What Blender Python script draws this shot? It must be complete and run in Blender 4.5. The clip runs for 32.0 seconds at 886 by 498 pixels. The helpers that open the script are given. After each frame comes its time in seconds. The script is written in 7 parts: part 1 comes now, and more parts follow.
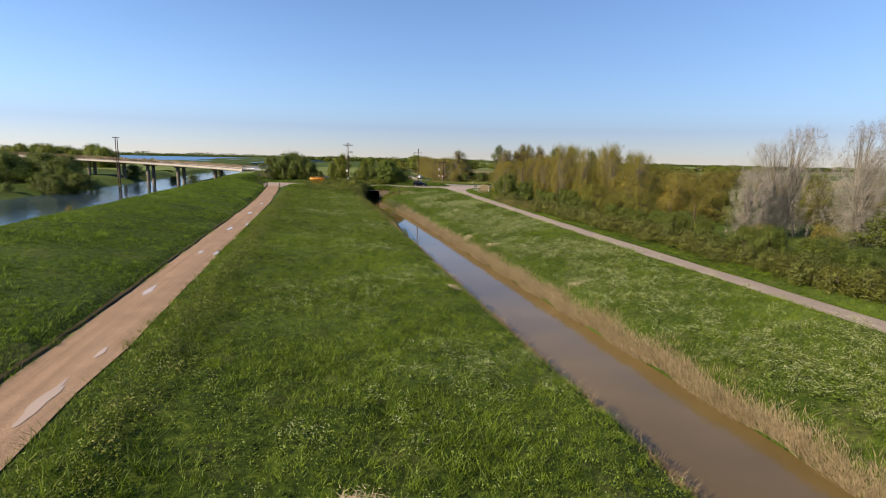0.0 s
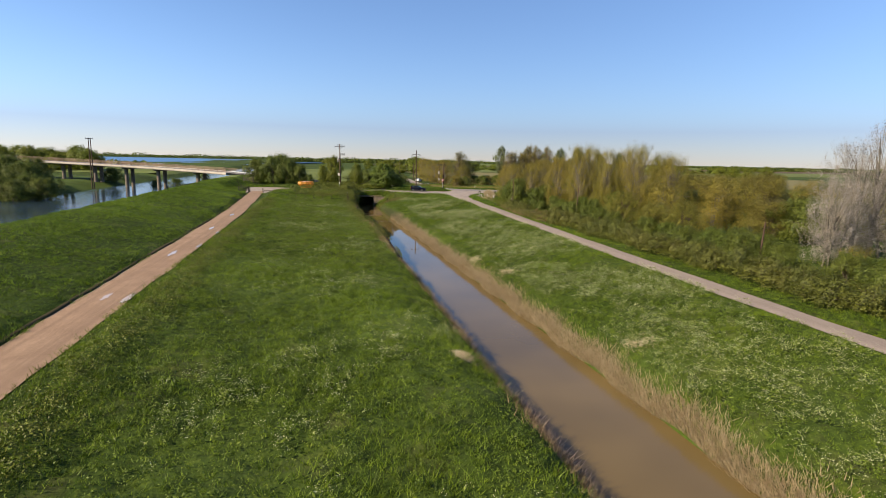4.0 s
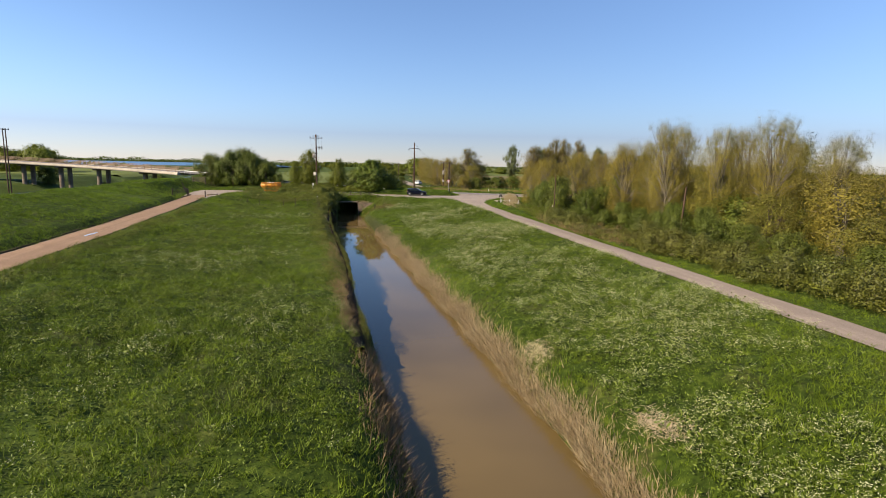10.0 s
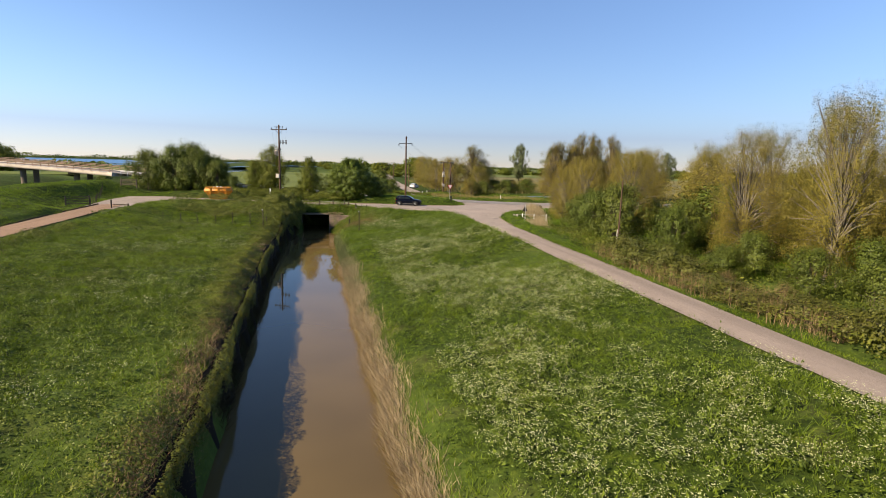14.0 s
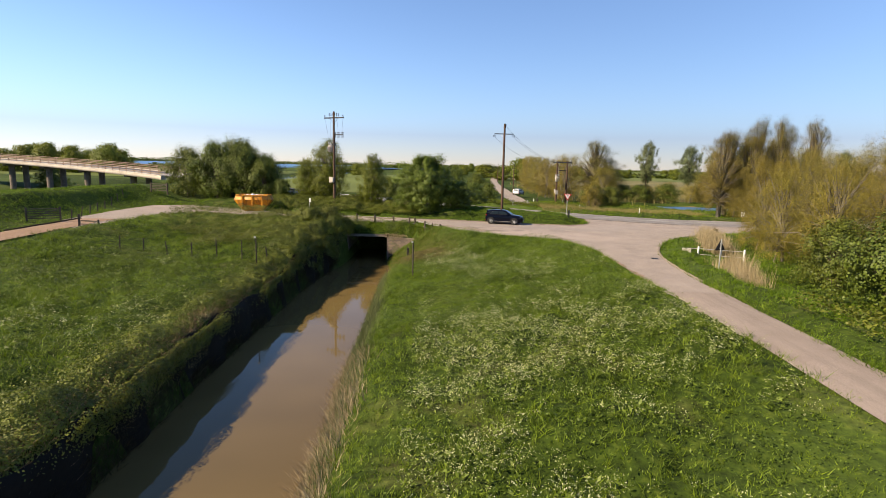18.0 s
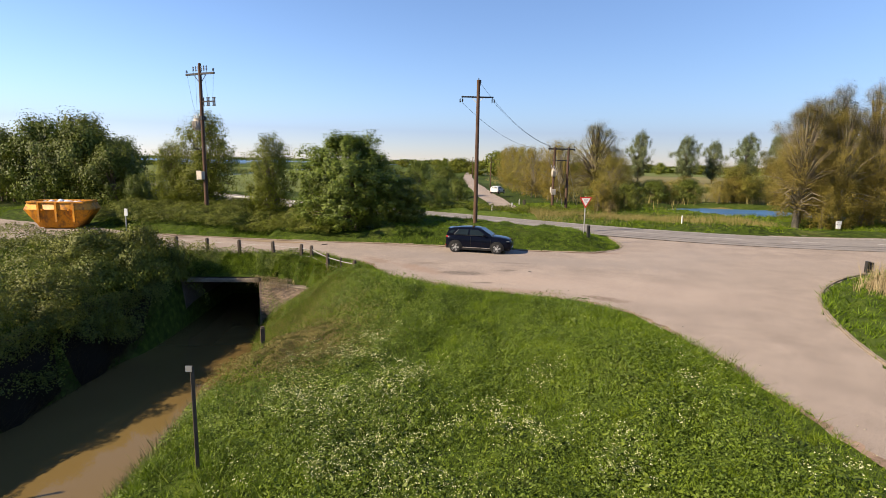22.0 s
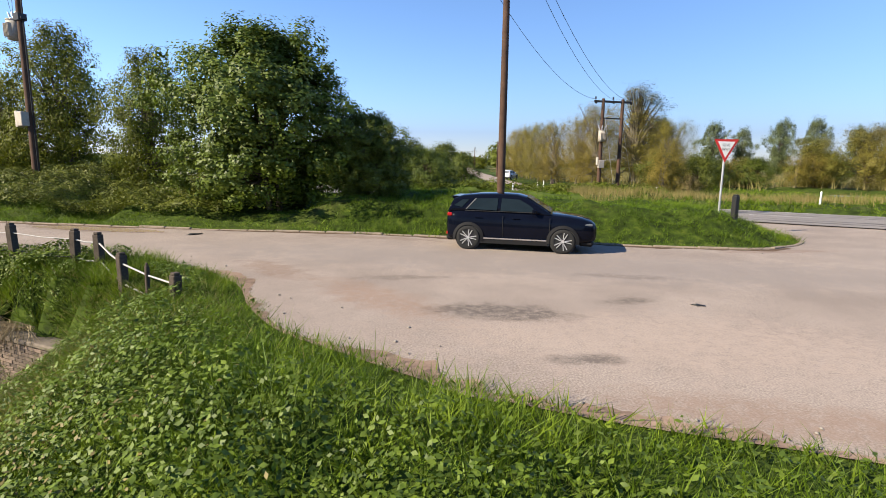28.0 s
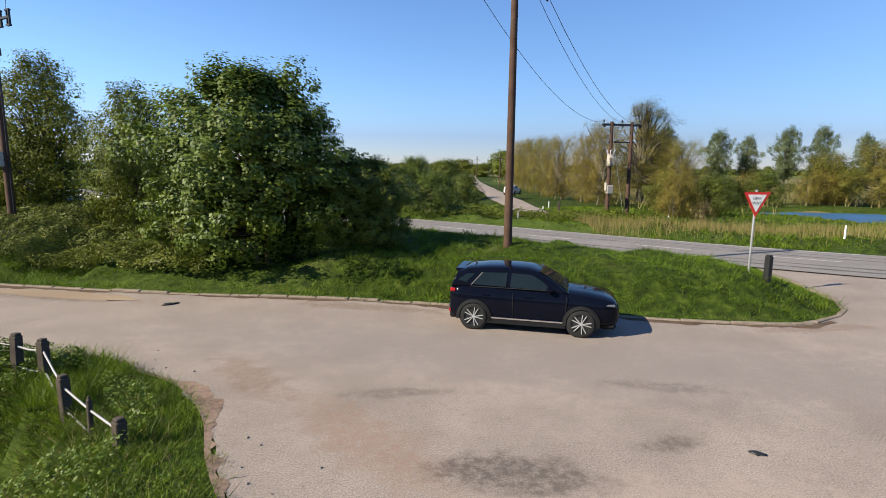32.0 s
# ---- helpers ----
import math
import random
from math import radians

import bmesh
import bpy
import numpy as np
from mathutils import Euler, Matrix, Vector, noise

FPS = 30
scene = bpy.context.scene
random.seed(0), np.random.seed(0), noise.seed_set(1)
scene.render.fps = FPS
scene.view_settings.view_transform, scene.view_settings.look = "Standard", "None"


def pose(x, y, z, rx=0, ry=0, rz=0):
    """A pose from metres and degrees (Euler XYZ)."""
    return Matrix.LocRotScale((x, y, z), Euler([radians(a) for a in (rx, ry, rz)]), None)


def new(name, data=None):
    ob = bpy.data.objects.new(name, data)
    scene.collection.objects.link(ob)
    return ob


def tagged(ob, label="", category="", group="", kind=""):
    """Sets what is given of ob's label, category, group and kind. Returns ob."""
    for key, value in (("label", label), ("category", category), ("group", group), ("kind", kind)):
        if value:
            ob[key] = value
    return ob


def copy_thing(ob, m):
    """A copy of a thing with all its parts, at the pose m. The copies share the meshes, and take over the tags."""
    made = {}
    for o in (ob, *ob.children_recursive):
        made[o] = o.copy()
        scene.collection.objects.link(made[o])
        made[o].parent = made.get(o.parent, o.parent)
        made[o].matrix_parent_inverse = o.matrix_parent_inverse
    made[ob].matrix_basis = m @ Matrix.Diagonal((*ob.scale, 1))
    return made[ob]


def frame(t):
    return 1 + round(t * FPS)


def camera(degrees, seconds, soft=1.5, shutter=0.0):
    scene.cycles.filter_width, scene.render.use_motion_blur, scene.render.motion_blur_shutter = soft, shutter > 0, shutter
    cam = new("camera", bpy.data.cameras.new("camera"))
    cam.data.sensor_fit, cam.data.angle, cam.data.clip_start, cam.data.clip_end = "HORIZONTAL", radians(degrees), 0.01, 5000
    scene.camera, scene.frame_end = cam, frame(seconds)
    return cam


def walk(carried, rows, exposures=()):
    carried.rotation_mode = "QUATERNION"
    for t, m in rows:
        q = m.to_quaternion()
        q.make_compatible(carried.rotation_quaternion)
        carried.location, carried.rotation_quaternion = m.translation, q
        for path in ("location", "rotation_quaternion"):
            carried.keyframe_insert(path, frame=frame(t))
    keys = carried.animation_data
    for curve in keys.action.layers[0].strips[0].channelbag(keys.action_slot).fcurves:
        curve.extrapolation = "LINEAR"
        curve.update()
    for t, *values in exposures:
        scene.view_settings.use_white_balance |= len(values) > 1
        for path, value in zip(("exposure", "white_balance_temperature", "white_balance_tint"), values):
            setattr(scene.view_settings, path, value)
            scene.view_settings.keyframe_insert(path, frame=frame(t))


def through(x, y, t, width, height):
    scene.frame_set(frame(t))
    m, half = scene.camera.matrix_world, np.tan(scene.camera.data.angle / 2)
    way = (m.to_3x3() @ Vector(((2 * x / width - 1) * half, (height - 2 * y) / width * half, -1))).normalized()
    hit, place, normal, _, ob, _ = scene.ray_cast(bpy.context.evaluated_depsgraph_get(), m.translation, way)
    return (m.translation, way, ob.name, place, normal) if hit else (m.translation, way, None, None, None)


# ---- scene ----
cam = camera(79.5, 32.0, soft=0.9)
# time, eye in metres, then the turn in degrees
ROWS = [
    (0, 0.437, -0.611, 8.48, 80.358, -1.21, -12.477),
    (0.5, 0.688, 0.434, 8.561, 80.378, -1.193, -12.446),
    (1, 1.02, 1.696, 8.638, 80.379, -1.198, -12.443),
    (1.5, 1.369, 3.173, 8.713, 80.399, -1.213, -12.449),
    (2, 1.702, 4.858, 8.819, 80.44, -1.241, -12.475),
    (2.5, 2.091, 6.719, 8.924, 80.48, -1.266, -12.471),
    (3, 2.465, 8.724, 9.034, 80.51, -1.291, -12.476),
    (3.5, 2.89, 10.889, 9.139, 80.503, -1.228, -12.488),
    (5.5, 4.374, 19.907, 7.096, 80.364, -0.944, -12.517),
    (6, 4.904, 22.539, 7.102, 80.337, -0.906, -12.476),
    (6.5, 5.493, 25.406, 7.054, 80.435, -0.935, -12.451),
    (7, 6.113, 28.344, 7, 80.542, -0.984, -12.414),
    (7.5, 6.749, 31.354, 6.925, 80.64, -1.022, -12.378),
    (8, 7.379, 34.336, 6.487, 80.737, -1.021, -12.356),
    (8.5, 8.023, 37.451, 6.373, 80.795, -1.081, -12.337),
    (9, 8.703, 40.655, 6.679, 80.832, -1.087, -12.283),
    (9.5, 9.362, 43.886, 6.654, 80.926, -1.127, -12.273),
    (10, 10.035, 47.111, 6.583, 81.031, -1.178, -12.272),
    (10.5, 10.732, 50.377, 6.509, 81.095, -1.228, -12.251),
    (11, 11.455, 53.682, 6.416, 81.179, -1.259, -12.252),
    (11.5, 12.177, 56.986, 6.48, 81.169, -1.297, -12.239),
    (12, 12.91, 60.335, 6.54, 81.169, -1.376, -12.242),
    (12.5, 13.641, 63.743, 6.565, 81.169, -1.425, -12.237),
    (13, 14.423, 67.172, 6.602, 81.169, -1.452, -12.205),
    (13.5, 15.113, 70.52, 6.614, 81.122, -1.476, -12.233),
    (14, 15.861, 73.852, 6.595, 81.056, -1.48, -12.261),
    (14.5, 16.573, 77.161, 6.578, 81.02, -1.475, -12.302),
    (16.5, 19.33, 91.035, 6.234, 81.133, -1.758, -12.372),
    (17, 19.932, 94.407, 6.291, 81.097, -1.776, -11.949),
    (17.1, 20.082, 95.097, 6.293, 81.101, -1.674, -6.914),
    (17.2, 20.232, 95.787, 6.295, 81.106, -1.573, -0.594),
    (17.3, 20.382, 96.476, 6.297, 81.11, -1.471, -0.541),
    (17.5, 20.597, 97.826, 6.265, 81.055, -1.642, -0.527),
    (18, 21.305, 101.26, 6.257, 81.045, -1.321, -0.697),
    (18.1, 21.43, 101.94, 6.249, 81.03, -1.332, -3.079),
    (18.2, 21.554, 102.621, 6.24, 81.016, -1.342, -3.342),
    (18.3, 21.679, 103.302, 6.231, 81.001, -1.353, -3.309),
    (18.5, 21.928, 104.663, 6.213, 80.972, -1.374, -3.437),
    (19, 22.409, 108.022, 6.098, 80.906, -1.351, -3.317),
    (19.5, 22.827, 111.24, 6.049, 80.872, -1.33, -3.314),
    (20, 23.223, 114.43, 5.988, 80.838, -1.309, -3.301),
    (20.5, 23.638, 117.632, 5.94, 80.773, -1.309, -3.295),
    (21, 24.044, 120.864, 5.844, 80.699, -1.239, -3.306),
    (21.5, 24.376, 123.989, 5.675, 80.678, -1.173, -3.285),
    (22, 24.705, 127.101, 5.522, 80.646, -1.097, -3.255),
    (22.5, 25.019, 130.214, 5.354, 80.574, -1.019, -3.214),
    (23, 25.273, 133.407, 5.226, 80.492, -0.985, -3.209),
    (23.5, 25.502, 136.635, 5.072, 80.384, -1.069, -3.167),
    (24, 25.688, 139.468, 4.569, 80.536, -1.106, -3.145),
    (24.5, 25.802, 141.839, 3.386, 80.458, -1.086, -3.175),
    (25, 25.762, 143.458, 2.326, 80.41, -1.086, -3.203),
    (25.5, 25.756, 144.232, 2.012, 80.365, -1.06, -3.237),
    (27.5, 25.837, 144.887, 2.303, 80.506, -0.904, -3.326),
    (28, 25.816, 144.902, 2.399, 80.652, -0.936, -3.338),
    (28.5, 25.803, 144.915, 2.602, 80.73, -0.891, -3.385),
    (29, 25.801, 144.908, 3.157, 80.839, -0.923, -3.384),
    (29.5, 25.838, 144.864, 3.759, 80.907, -0.915, -3.397),
    (30, 25.832, 144.838, 3.889, 80.966, -0.838, -3.416),
    (30.5, 25.808, 144.887, 3.866, 80.903, -0.805, -3.332),
    (31, 25.825, 145.259, 3.893, 80.86, -0.78, -3.236),
    (31.5, 25.869, 145.954, 3.926, 80.867, -0.737, -3.144),
    (32, 25.905, 146.825, 3.99, 81.093, -0.719, -3.123),
]
walk(cam, [(t, pose(x, y, z, rx, ry, rz)) for t, x, y, z, rx, ry, rz in ROWS], exposures=[(0.0, 1.00, 6950, 10), (9.0, 1.06, 7050, 10), (14.0, 1.12, 7250, 11), (17.0, 1.22, 7300, 11), (22.0, 1.20, 7250, 12), (25.0, 1.27, 6850, 12), (28.0, 1.30, 6600, 9), (30.0, 1.08, 6350, 7), (32.0, 1.05, 6350, 7)])

# ---- daylight ----
SUN_FROM = Vector((-0.93, -0.36, 0.0)).normalized()
SUN_UP = radians(34)
world = bpy.data.worlds.new("sky")
scene.world = world
world.use_nodes = True
wt = world.node_tree
sky = wt.nodes.new("ShaderNodeTexSky")
sky.sky_type = "NISHITA"
sky.sun_disc = False
sky.sun_elevation = SUN_UP
sky.sun_rotation = -math.atan2(SUN_FROM.x, SUN_FROM.y)
sky.air_density, sky.dust_density, sky.ozone_density = 1.0, 0.0, 1.5
bg = wt.nodes["Background"]
bg.inputs["Strength"].default_value = 0.066
# clear spring air: the sky's own paleness decides between a deep and a milky blue
split, pale, span = wt.nodes.new("ShaderNodeSeparateColor"), wt.nodes.new("ShaderNodeMath"), wt.nodes.new("ShaderNodeMapRange")
wt.links.new(sky.outputs[0], split.inputs[0])
pale.operation = "DIVIDE"
wt.links.new(split.outputs[0], pale.inputs[0])
wt.links.new(split.outputs[2], pale.inputs[1])
span.inputs["From Min"].default_value, span.inputs["From Max"].default_value = 0.35, 0.95
wt.links.new(pale.outputs[0], span.inputs["Value"])
tint = wt.nodes.new("ShaderNodeMix")
tint.data_type = "RGBA"
tint.inputs[6].default_value, tint.inputs[7].default_value = (0.83, 1.03, 1.36, 1), (0.55, 0.635, 1.0, 1)
wt.links.new(span.outputs[0], tint.inputs[0])
blue = wt.nodes.new("ShaderNodeMix")
blue.data_type, blue.blend_type = "RGBA", "MULTIPLY"
blue.inputs[0].default_value = 1.0
wt.links.new(sky.outputs[0], blue.inputs[6])
wt.links.new(tint.outputs[2], blue.inputs[7])
wt.links.new(blue.outputs[2], bg.inputs["Color"])
sun = new("sun", bpy.data.lights.new("sun", "SUN"))
sun.data.energy, sun.data.angle, sun.data.color = 5.0, radians(0.6), (1.0, 0.885, 0.71)
toward = SUN_FROM * math.cos(SUN_UP) + Vector((0, 0, math.sin(SUN_UP)))
sun.matrix_world = Matrix.Translation((0, 0, 80)) @ toward.to_track_quat("Z", "Y").to_matrix().to_4x4()


# ---- materials ----
def nodes_of(name, rough=0.8, metal=0.0, spec=0.3):
    m = bpy.data.materials.new(name)
    m.use_nodes = True
    nt = m.node_tree
    b = nt.nodes["Principled BSDF"]
    b.inputs["Roughness"].default_value = rough
    b.inputs["Metallic"].default_value = metal
    b.inputs["Specular IOR Level"].default_value = spec
    return m, nt, b


def noise_node(nt, scale, detail=4.0, rough=0.55, coord="Object", stretch=None):
    tc = nt.nodes.new("ShaderNodeTexCoord")
    n = nt.nodes.new("ShaderNodeTexNoise")
    n.inputs["Scale"].default_value, n.inputs["Detail"].default_value, n.inputs["Roughness"].default_value = scale, detail, rough
    if stretch:
        mp = nt.nodes.new("ShaderNodeMapping")
        mp.inputs["Scale"].default_value = stretch
        nt.links.new(tc.outputs[coord], mp.inputs["Vector"])
        nt.links.new(mp.outputs[0], n.inputs["Vector"])
    else:
        nt.links.new(tc.outputs[coord], n.inputs["Vector"])
    return n.outputs["Fac"]


def ramp(nt, fac, *stops):
    r = nt.nodes.new("ShaderNodeValToRGB")
    e = r.color_ramp.elements
    while len(e) < len(stops):
        e.new(0.5)
    for k, (at, c) in zip(e, stops):
        k.position, k.color = at, (*c, 1)
    nt.links.new(fac, r.inputs[0])
    return r.outputs[0]


def blend(nt, fac, a, b, mode="MIX"):
    m = nt.nodes.new("ShaderNodeMix")
    m.data_type, m.blend_type = "RGBA", mode
    for socket, v in ((m.inputs[0], fac), (m.inputs[6], a), (m.inputs[7], b)):
        if isinstance(v, (int, float)):
            socket.default_value = v
        elif isinstance(v, tuple):
            socket.default_value = (*v, 1)
        else:
            nt.links.new(v, socket)
    return m.outputs[2]


def bump(nt, bsdf, height, strength=0.3, distance=0.02):
    b = nt.nodes.new("ShaderNodeBump")
    b.inputs["Strength"].default_value, b.inputs["Distance"].default_value = strength, distance
    nt.links.new(height, b.inputs["Height"])
    nt.links.new(b.outputs[0], bsdf.inputs["Normal"])


def plain(name, c, rough=0.6, metal=0.0, grain=18.0, vary=0.25, spec=0.35, bumpy=0.0):
    """A painted, metal or stone surface: its colour with fine grain and broad stains."""
    m, nt, b = nodes_of(name, rough, metal, spec)
    fine, broad = noise_node(nt, grain, 5), noise_node(nt, grain / 12, 3)
    lo, hi = tuple(v * (1 - vary) for v in c), tuple(min(v * (1 + vary), 0.95) for v in c)
    col = ramp(nt, fine, (0.3, lo), (0.7, hi))
    col = blend(nt, 0.5, col, ramp(nt, broad, (0.35, lo), (0.65, hi)))
    nt.links.new(col, b.inputs["Base Color"])
    if bumpy:
        bump(nt, b, fine, bumpy)
    return m


def foliage(name, dark, mid, light, through=0.35, gloss=0.25, patch=0.25):
    """Leaves and blades: colour by leaf and by broad patches, some light passing through."""
    m, nt, b = nodes_of(name, 0.55, 0.0, gloss)
    geo = nt.nodes.new("ShaderNodeNewGeometry")
    col = ramp(nt, geo.outputs["Random Per Island"], (0.0, dark), (0.5, mid), (1.0, light))
    info = nt.nodes.new("ShaderNodeObjectInfo")
    hue = nt.nodes.new("ShaderNodeHueSaturation")
    mth = nt.nodes.new("ShaderNodeMath")
    mth.operation, mth.inputs[1].default_value, mth.inputs[2].default_value = "MULTIPLY_ADD", 0.022, 0.491
    nt.links.new(info.outputs["Random"], mth.inputs[0])
    nt.links.new(mth.outputs[0], hue.inputs["Hue"])
    big = noise_node(nt, patch, 3)
    small = noise_node(nt, patch * 9, 3)
    tiny = noise_node(nt, patch * 24, 2)
    col = blend(nt, 0.4, col, ramp(nt, big, (0.35, dark), (0.5, mid), (0.65, light)))
    col = blend(nt, 0.42, col, ramp(nt, small, (0.40, dark), (0.5, mid), (0.62, light)))
    col = blend(nt, 0.25, col, ramp(nt, tiny, (0.40, dark), (0.62, light)))
    nt.links.new(col, hue.inputs["Color"])
    nt.links.new(hue.outputs[0], b.inputs["Base Color"])
    tr = nt.nodes.new("ShaderNodeBsdfTranslucent")
    nt.links.new(hue.outputs[0], tr.inputs["Color"])
    mix = nt.nodes.new("ShaderNodeMixShader")
    mix.inputs[0].default_value = through
    nt.links.new(b.outputs[0], mix.inputs[1])
    nt.links.new(tr.outputs[0], mix.inputs[2])
    nt.links.new(mix.outputs[0], nt.nodes["Material Output"].inputs["Surface"])
    return m


def ground_material():
    m, nt, b = nodes_of("meadow_soil", 0.95, 0, 0.1)
    fine, mid, big = noise_node(nt, 3.0, 6), noise_node(nt, 0.35, 4), noise_node(nt, 0.03, 3)
    green = ramp(nt, fine, (0.3, (0.008, 0.014, 0.002)), (0.55, (0.028, 0.046, 0.005)), (0.8, (0.08, 0.10, 0.013)))
    dry = ramp(nt, fine, (0.3, (0.10, 0.09, 0.035)), (0.7, (0.17, 0.15, 0.06)))
    col = blend(nt, ramp(nt, mid, (0.55, (0, 0, 0)), (0.75, (0.35, 0.35, 0.35))), green, dry)
    col = blend(nt, ramp(nt, big, (0.45, (0, 0, 0)), (0.65, (0.5, 0.5, 0.5))), col, (0.09, 0.13, 0.025))
    nt.links.new(col, b.inputs["Base Color"])
    bump(nt, b, fine, 0.8, 0.12)
    return m


def asphalt(name, lo, hi, stain, grit=38.0, spots=(), rut=False):
    m, nt, b = nodes_of(name, 0.9, 0, 0.2)
    fine, mid, big = noise_node(nt, grit, 3, 0.7), noise_node(nt, 0.55, 6, 0.6), noise_node(nt, 0.12, 3)
    col = ramp(nt, mid, (0.36, lo), (0.64, hi))
    col = blend(nt, ramp(nt, big, (0.4, (0, 0, 0)), (0.7, (0.6, 0.6, 0.6))), col, stain)
    if rut:
        col = blend(nt, ramp(nt, noise_node(nt, 1.6, 4, 0.6, stretch=(1, 0.025, 1)), (0.42, (0, 0, 0)), (0.62, (0.75,) * 3)), col, tuple(v * 0.62 for v in lo))
    patch = noise_node(nt, 5.0, 5, 0.7)
    col = blend(nt, ramp(nt, patch, (0.5, (0, 0, 0)), (0.72, (0.55,) * 3)), col, tuple(v * 0.7 for v in lo))
    col = blend(nt, 0.5, col, ramp(nt, fine, (0.35, tuple(v * 0.5 for v in lo)), (0.65, tuple(min(v * 1.35, 0.9) for v in hi))))
    crumb = noise_node(nt, 14.0, 4, 0.8)
    col = blend(nt, ramp(nt, crumb, (0.60, (0, 0, 0)), (0.72, (0.6,) * 3)), col, tuple(v * 0.45 for v in lo))
    for cx, cy, rx, ry, turn, c, amount in spots:
        # an oil or mud stain with a ragged rim
        tc, mp, ln = nt.nodes.new("ShaderNodeTexCoord"), nt.nodes.new("ShaderNodeMapping"), nt.nodes.new("ShaderNodeVectorMath")
        mp.vector_type = "TEXTURE"
        mp.inputs["Location"].default_value, mp.inputs["Scale"].default_value, mp.inputs["Rotation"].default_value = (cx, cy, 0), (rx, ry, 50), (0, 0, radians(turn))
        ln.operation = "LENGTH"
        nt.links.new(tc.outputs["Object"], mp.inputs["Vector"])
        nt.links.new(mp.outputs[0], ln.inputs[0])
        wob = nt.nodes.new("ShaderNodeMath")
        wob.operation = "MULTIPLY_ADD"
        wob.inputs[1].default_value = 1.6
        nt.links.new(noise_node(nt, 2.2, 6, 0.75), wob.inputs[0])
        nt.links.new(ln.outputs["Value"], wob.inputs[2])
        rim = ramp(nt, scaled(nt, wob.outputs[0], 0.5), (0.60, (amount,) * 3), (0.80, (0, 0, 0)))
        rim = blend(nt, 1.0, rim, ramp(nt, noise_node(nt, 6.0, 6, 0.8), (0.38, (0.25,) * 3), (0.56, (1, 1, 1))), "MULTIPLY")
        col = blend(nt, rim, col, c)
    nt.links.new(col, b.inputs["Base Color"])
    bump(nt, b, fine, 0.35, 0.01)
    return m


def scaled(nt, v, k):
    m = nt.nodes.new("ShaderNodeMath")
    m.operation, m.inputs[1].default_value = "MULTIPLY", k
    nt.links.new(v, m.inputs[0])
    return m.outputs[0]


def water(name, deep, ripple=1.5, strength=0.06, rough=0.04):
    m, nt, b = nodes_of(name, rough, 0, 0.5)
    b.inputs["IOR"].default_value = 1.33
    big = noise_node(nt, 0.08, 3)
    nt.links.new(ramp(nt, big, (0.35, tuple(v * 0.8 for v in deep)), (0.65, tuple(v * 1.2 for v in deep))), b.inputs["Base Color"])
    bump(nt, b, noise_node(nt, ripple, 4, 0.6), strength, 0.05)
    return m


SOIL = ground_material()
TARMAC = asphalt("worn_tarmac", (0.158, 0.127, 0.108), (0.298, 0.246, 0.208), (0.225, 0.188, 0.165), spots=(
    (30.0, 157.2, 16.0, 2.6, -14, (0.195, 0.168, 0.152), 0.75), (34.0, 150.0, 9.0, 3.5, -18, (0.31, 0.25, 0.212), 0.55), (40.5, 158.0, 8.0, 4.0, 30, (0.235, 0.20, 0.178), 0.6), (29.0, 152.0, 5.0, 2.0, -10, (0.32, 0.252, 0.206), 0.5),
    (25.2, 154.2, 2.6, 0.9, -50, (0.21, 0.138, 0.10), 0.65), (22.8, 156.6, 1.9, 0.7, -50, (0.17, 0.115, 0.085), 0.65), (29.5, 149.5, 2.8, 0.6, -18, (0.20, 0.135, 0.10), 0.65), (32.8, 148.2, 1.6, 0.5, -35, (0.12, 0.085, 0.065), 0.85),
    (24.5, 161.6, 3.5, 0.5, -14, (0.15, 0.108, 0.08), 0.7), (15.0, 163.0, 4.0, 0.8, -14, (0.135, 0.104, 0.08), 0.8), (8.5, 164.6, 3.0, 0.7, -16, (0.104, 0.08, 0.06), 0.9), (36.5, 159.4, 3.0, 0.35, 5, (0.18, 0.12, 0.09), 0.6),
    (27.3, 153.2, 1.7, 0.75, -8, (0.075, 0.063, 0.054), 0.85), (29.7, 153.9, 0.8, 0.3, 10, (0.11, 0.09, 0.075), 0.85), (28.0, 151.1, 0.75, 0.3, 0, (0.09, 0.075, 0.065), 0.85), (25.6, 155.8, 1.3, 0.3, 5, (0.12, 0.098, 0.083), 0.7), (30.6, 155.9, 1.6, 0.35, -12, (0.13, 0.108, 0.095), 0.7)))
ROADTAR = asphalt("road_tarmac", (0.152, 0.138, 0.128), (0.22, 0.2, 0.188), (0.176, 0.16, 0.152))
LANE = asphalt("lane_tarmac", (0.188, 0.148, 0.124), (0.272, 0.22, 0.184), (0.224, 0.18, 0.152), rut=True)
DIRT = asphalt("dirt_track", (0.168, 0.104, 0.064), (0.288, 0.192, 0.128), (0.232, 0.148, 0.096), 25, rut=True)
CANAL = water("canal_water", (0.10, 0.068, 0.026), 2.0, 0.012, 0.015)
RIVER = water("river_water", (0.022, 0.04, 0.06), 0.9, 0.7, 0.05)
# the sky's blue reflection is put into this water's base colour
SKYBLUE_WATER = water("lake_water", (0.045, 0.12, 0.25), 0.5, 0.5, 0.35)
SKYBLUE_WATER.node_tree.nodes["Principled BSDF"].inputs["Specular IOR Level"].default_value = 0.25
CONCRETE = plain("weathered_concrete", (0.336, 0.304, 0.264), 0.9, 0, 12, 0.25, 0.2, 0.3)
POLEWOOD = plain("creosoted_pole", (0.068, 0.04, 0.028), 0.85, 0, 25, 0.4, 0.2, 0.3)
GREYWOOD = plain("weathered_wood", (0.06, 0.048, 0.0384), 0.9, 0, 25, 0.4, 0.15, 0.3)
STEEL = plain("galvanised_steel", (0.4, 0.4, 0.4), 0.45, 0.7, 20, 0.15)
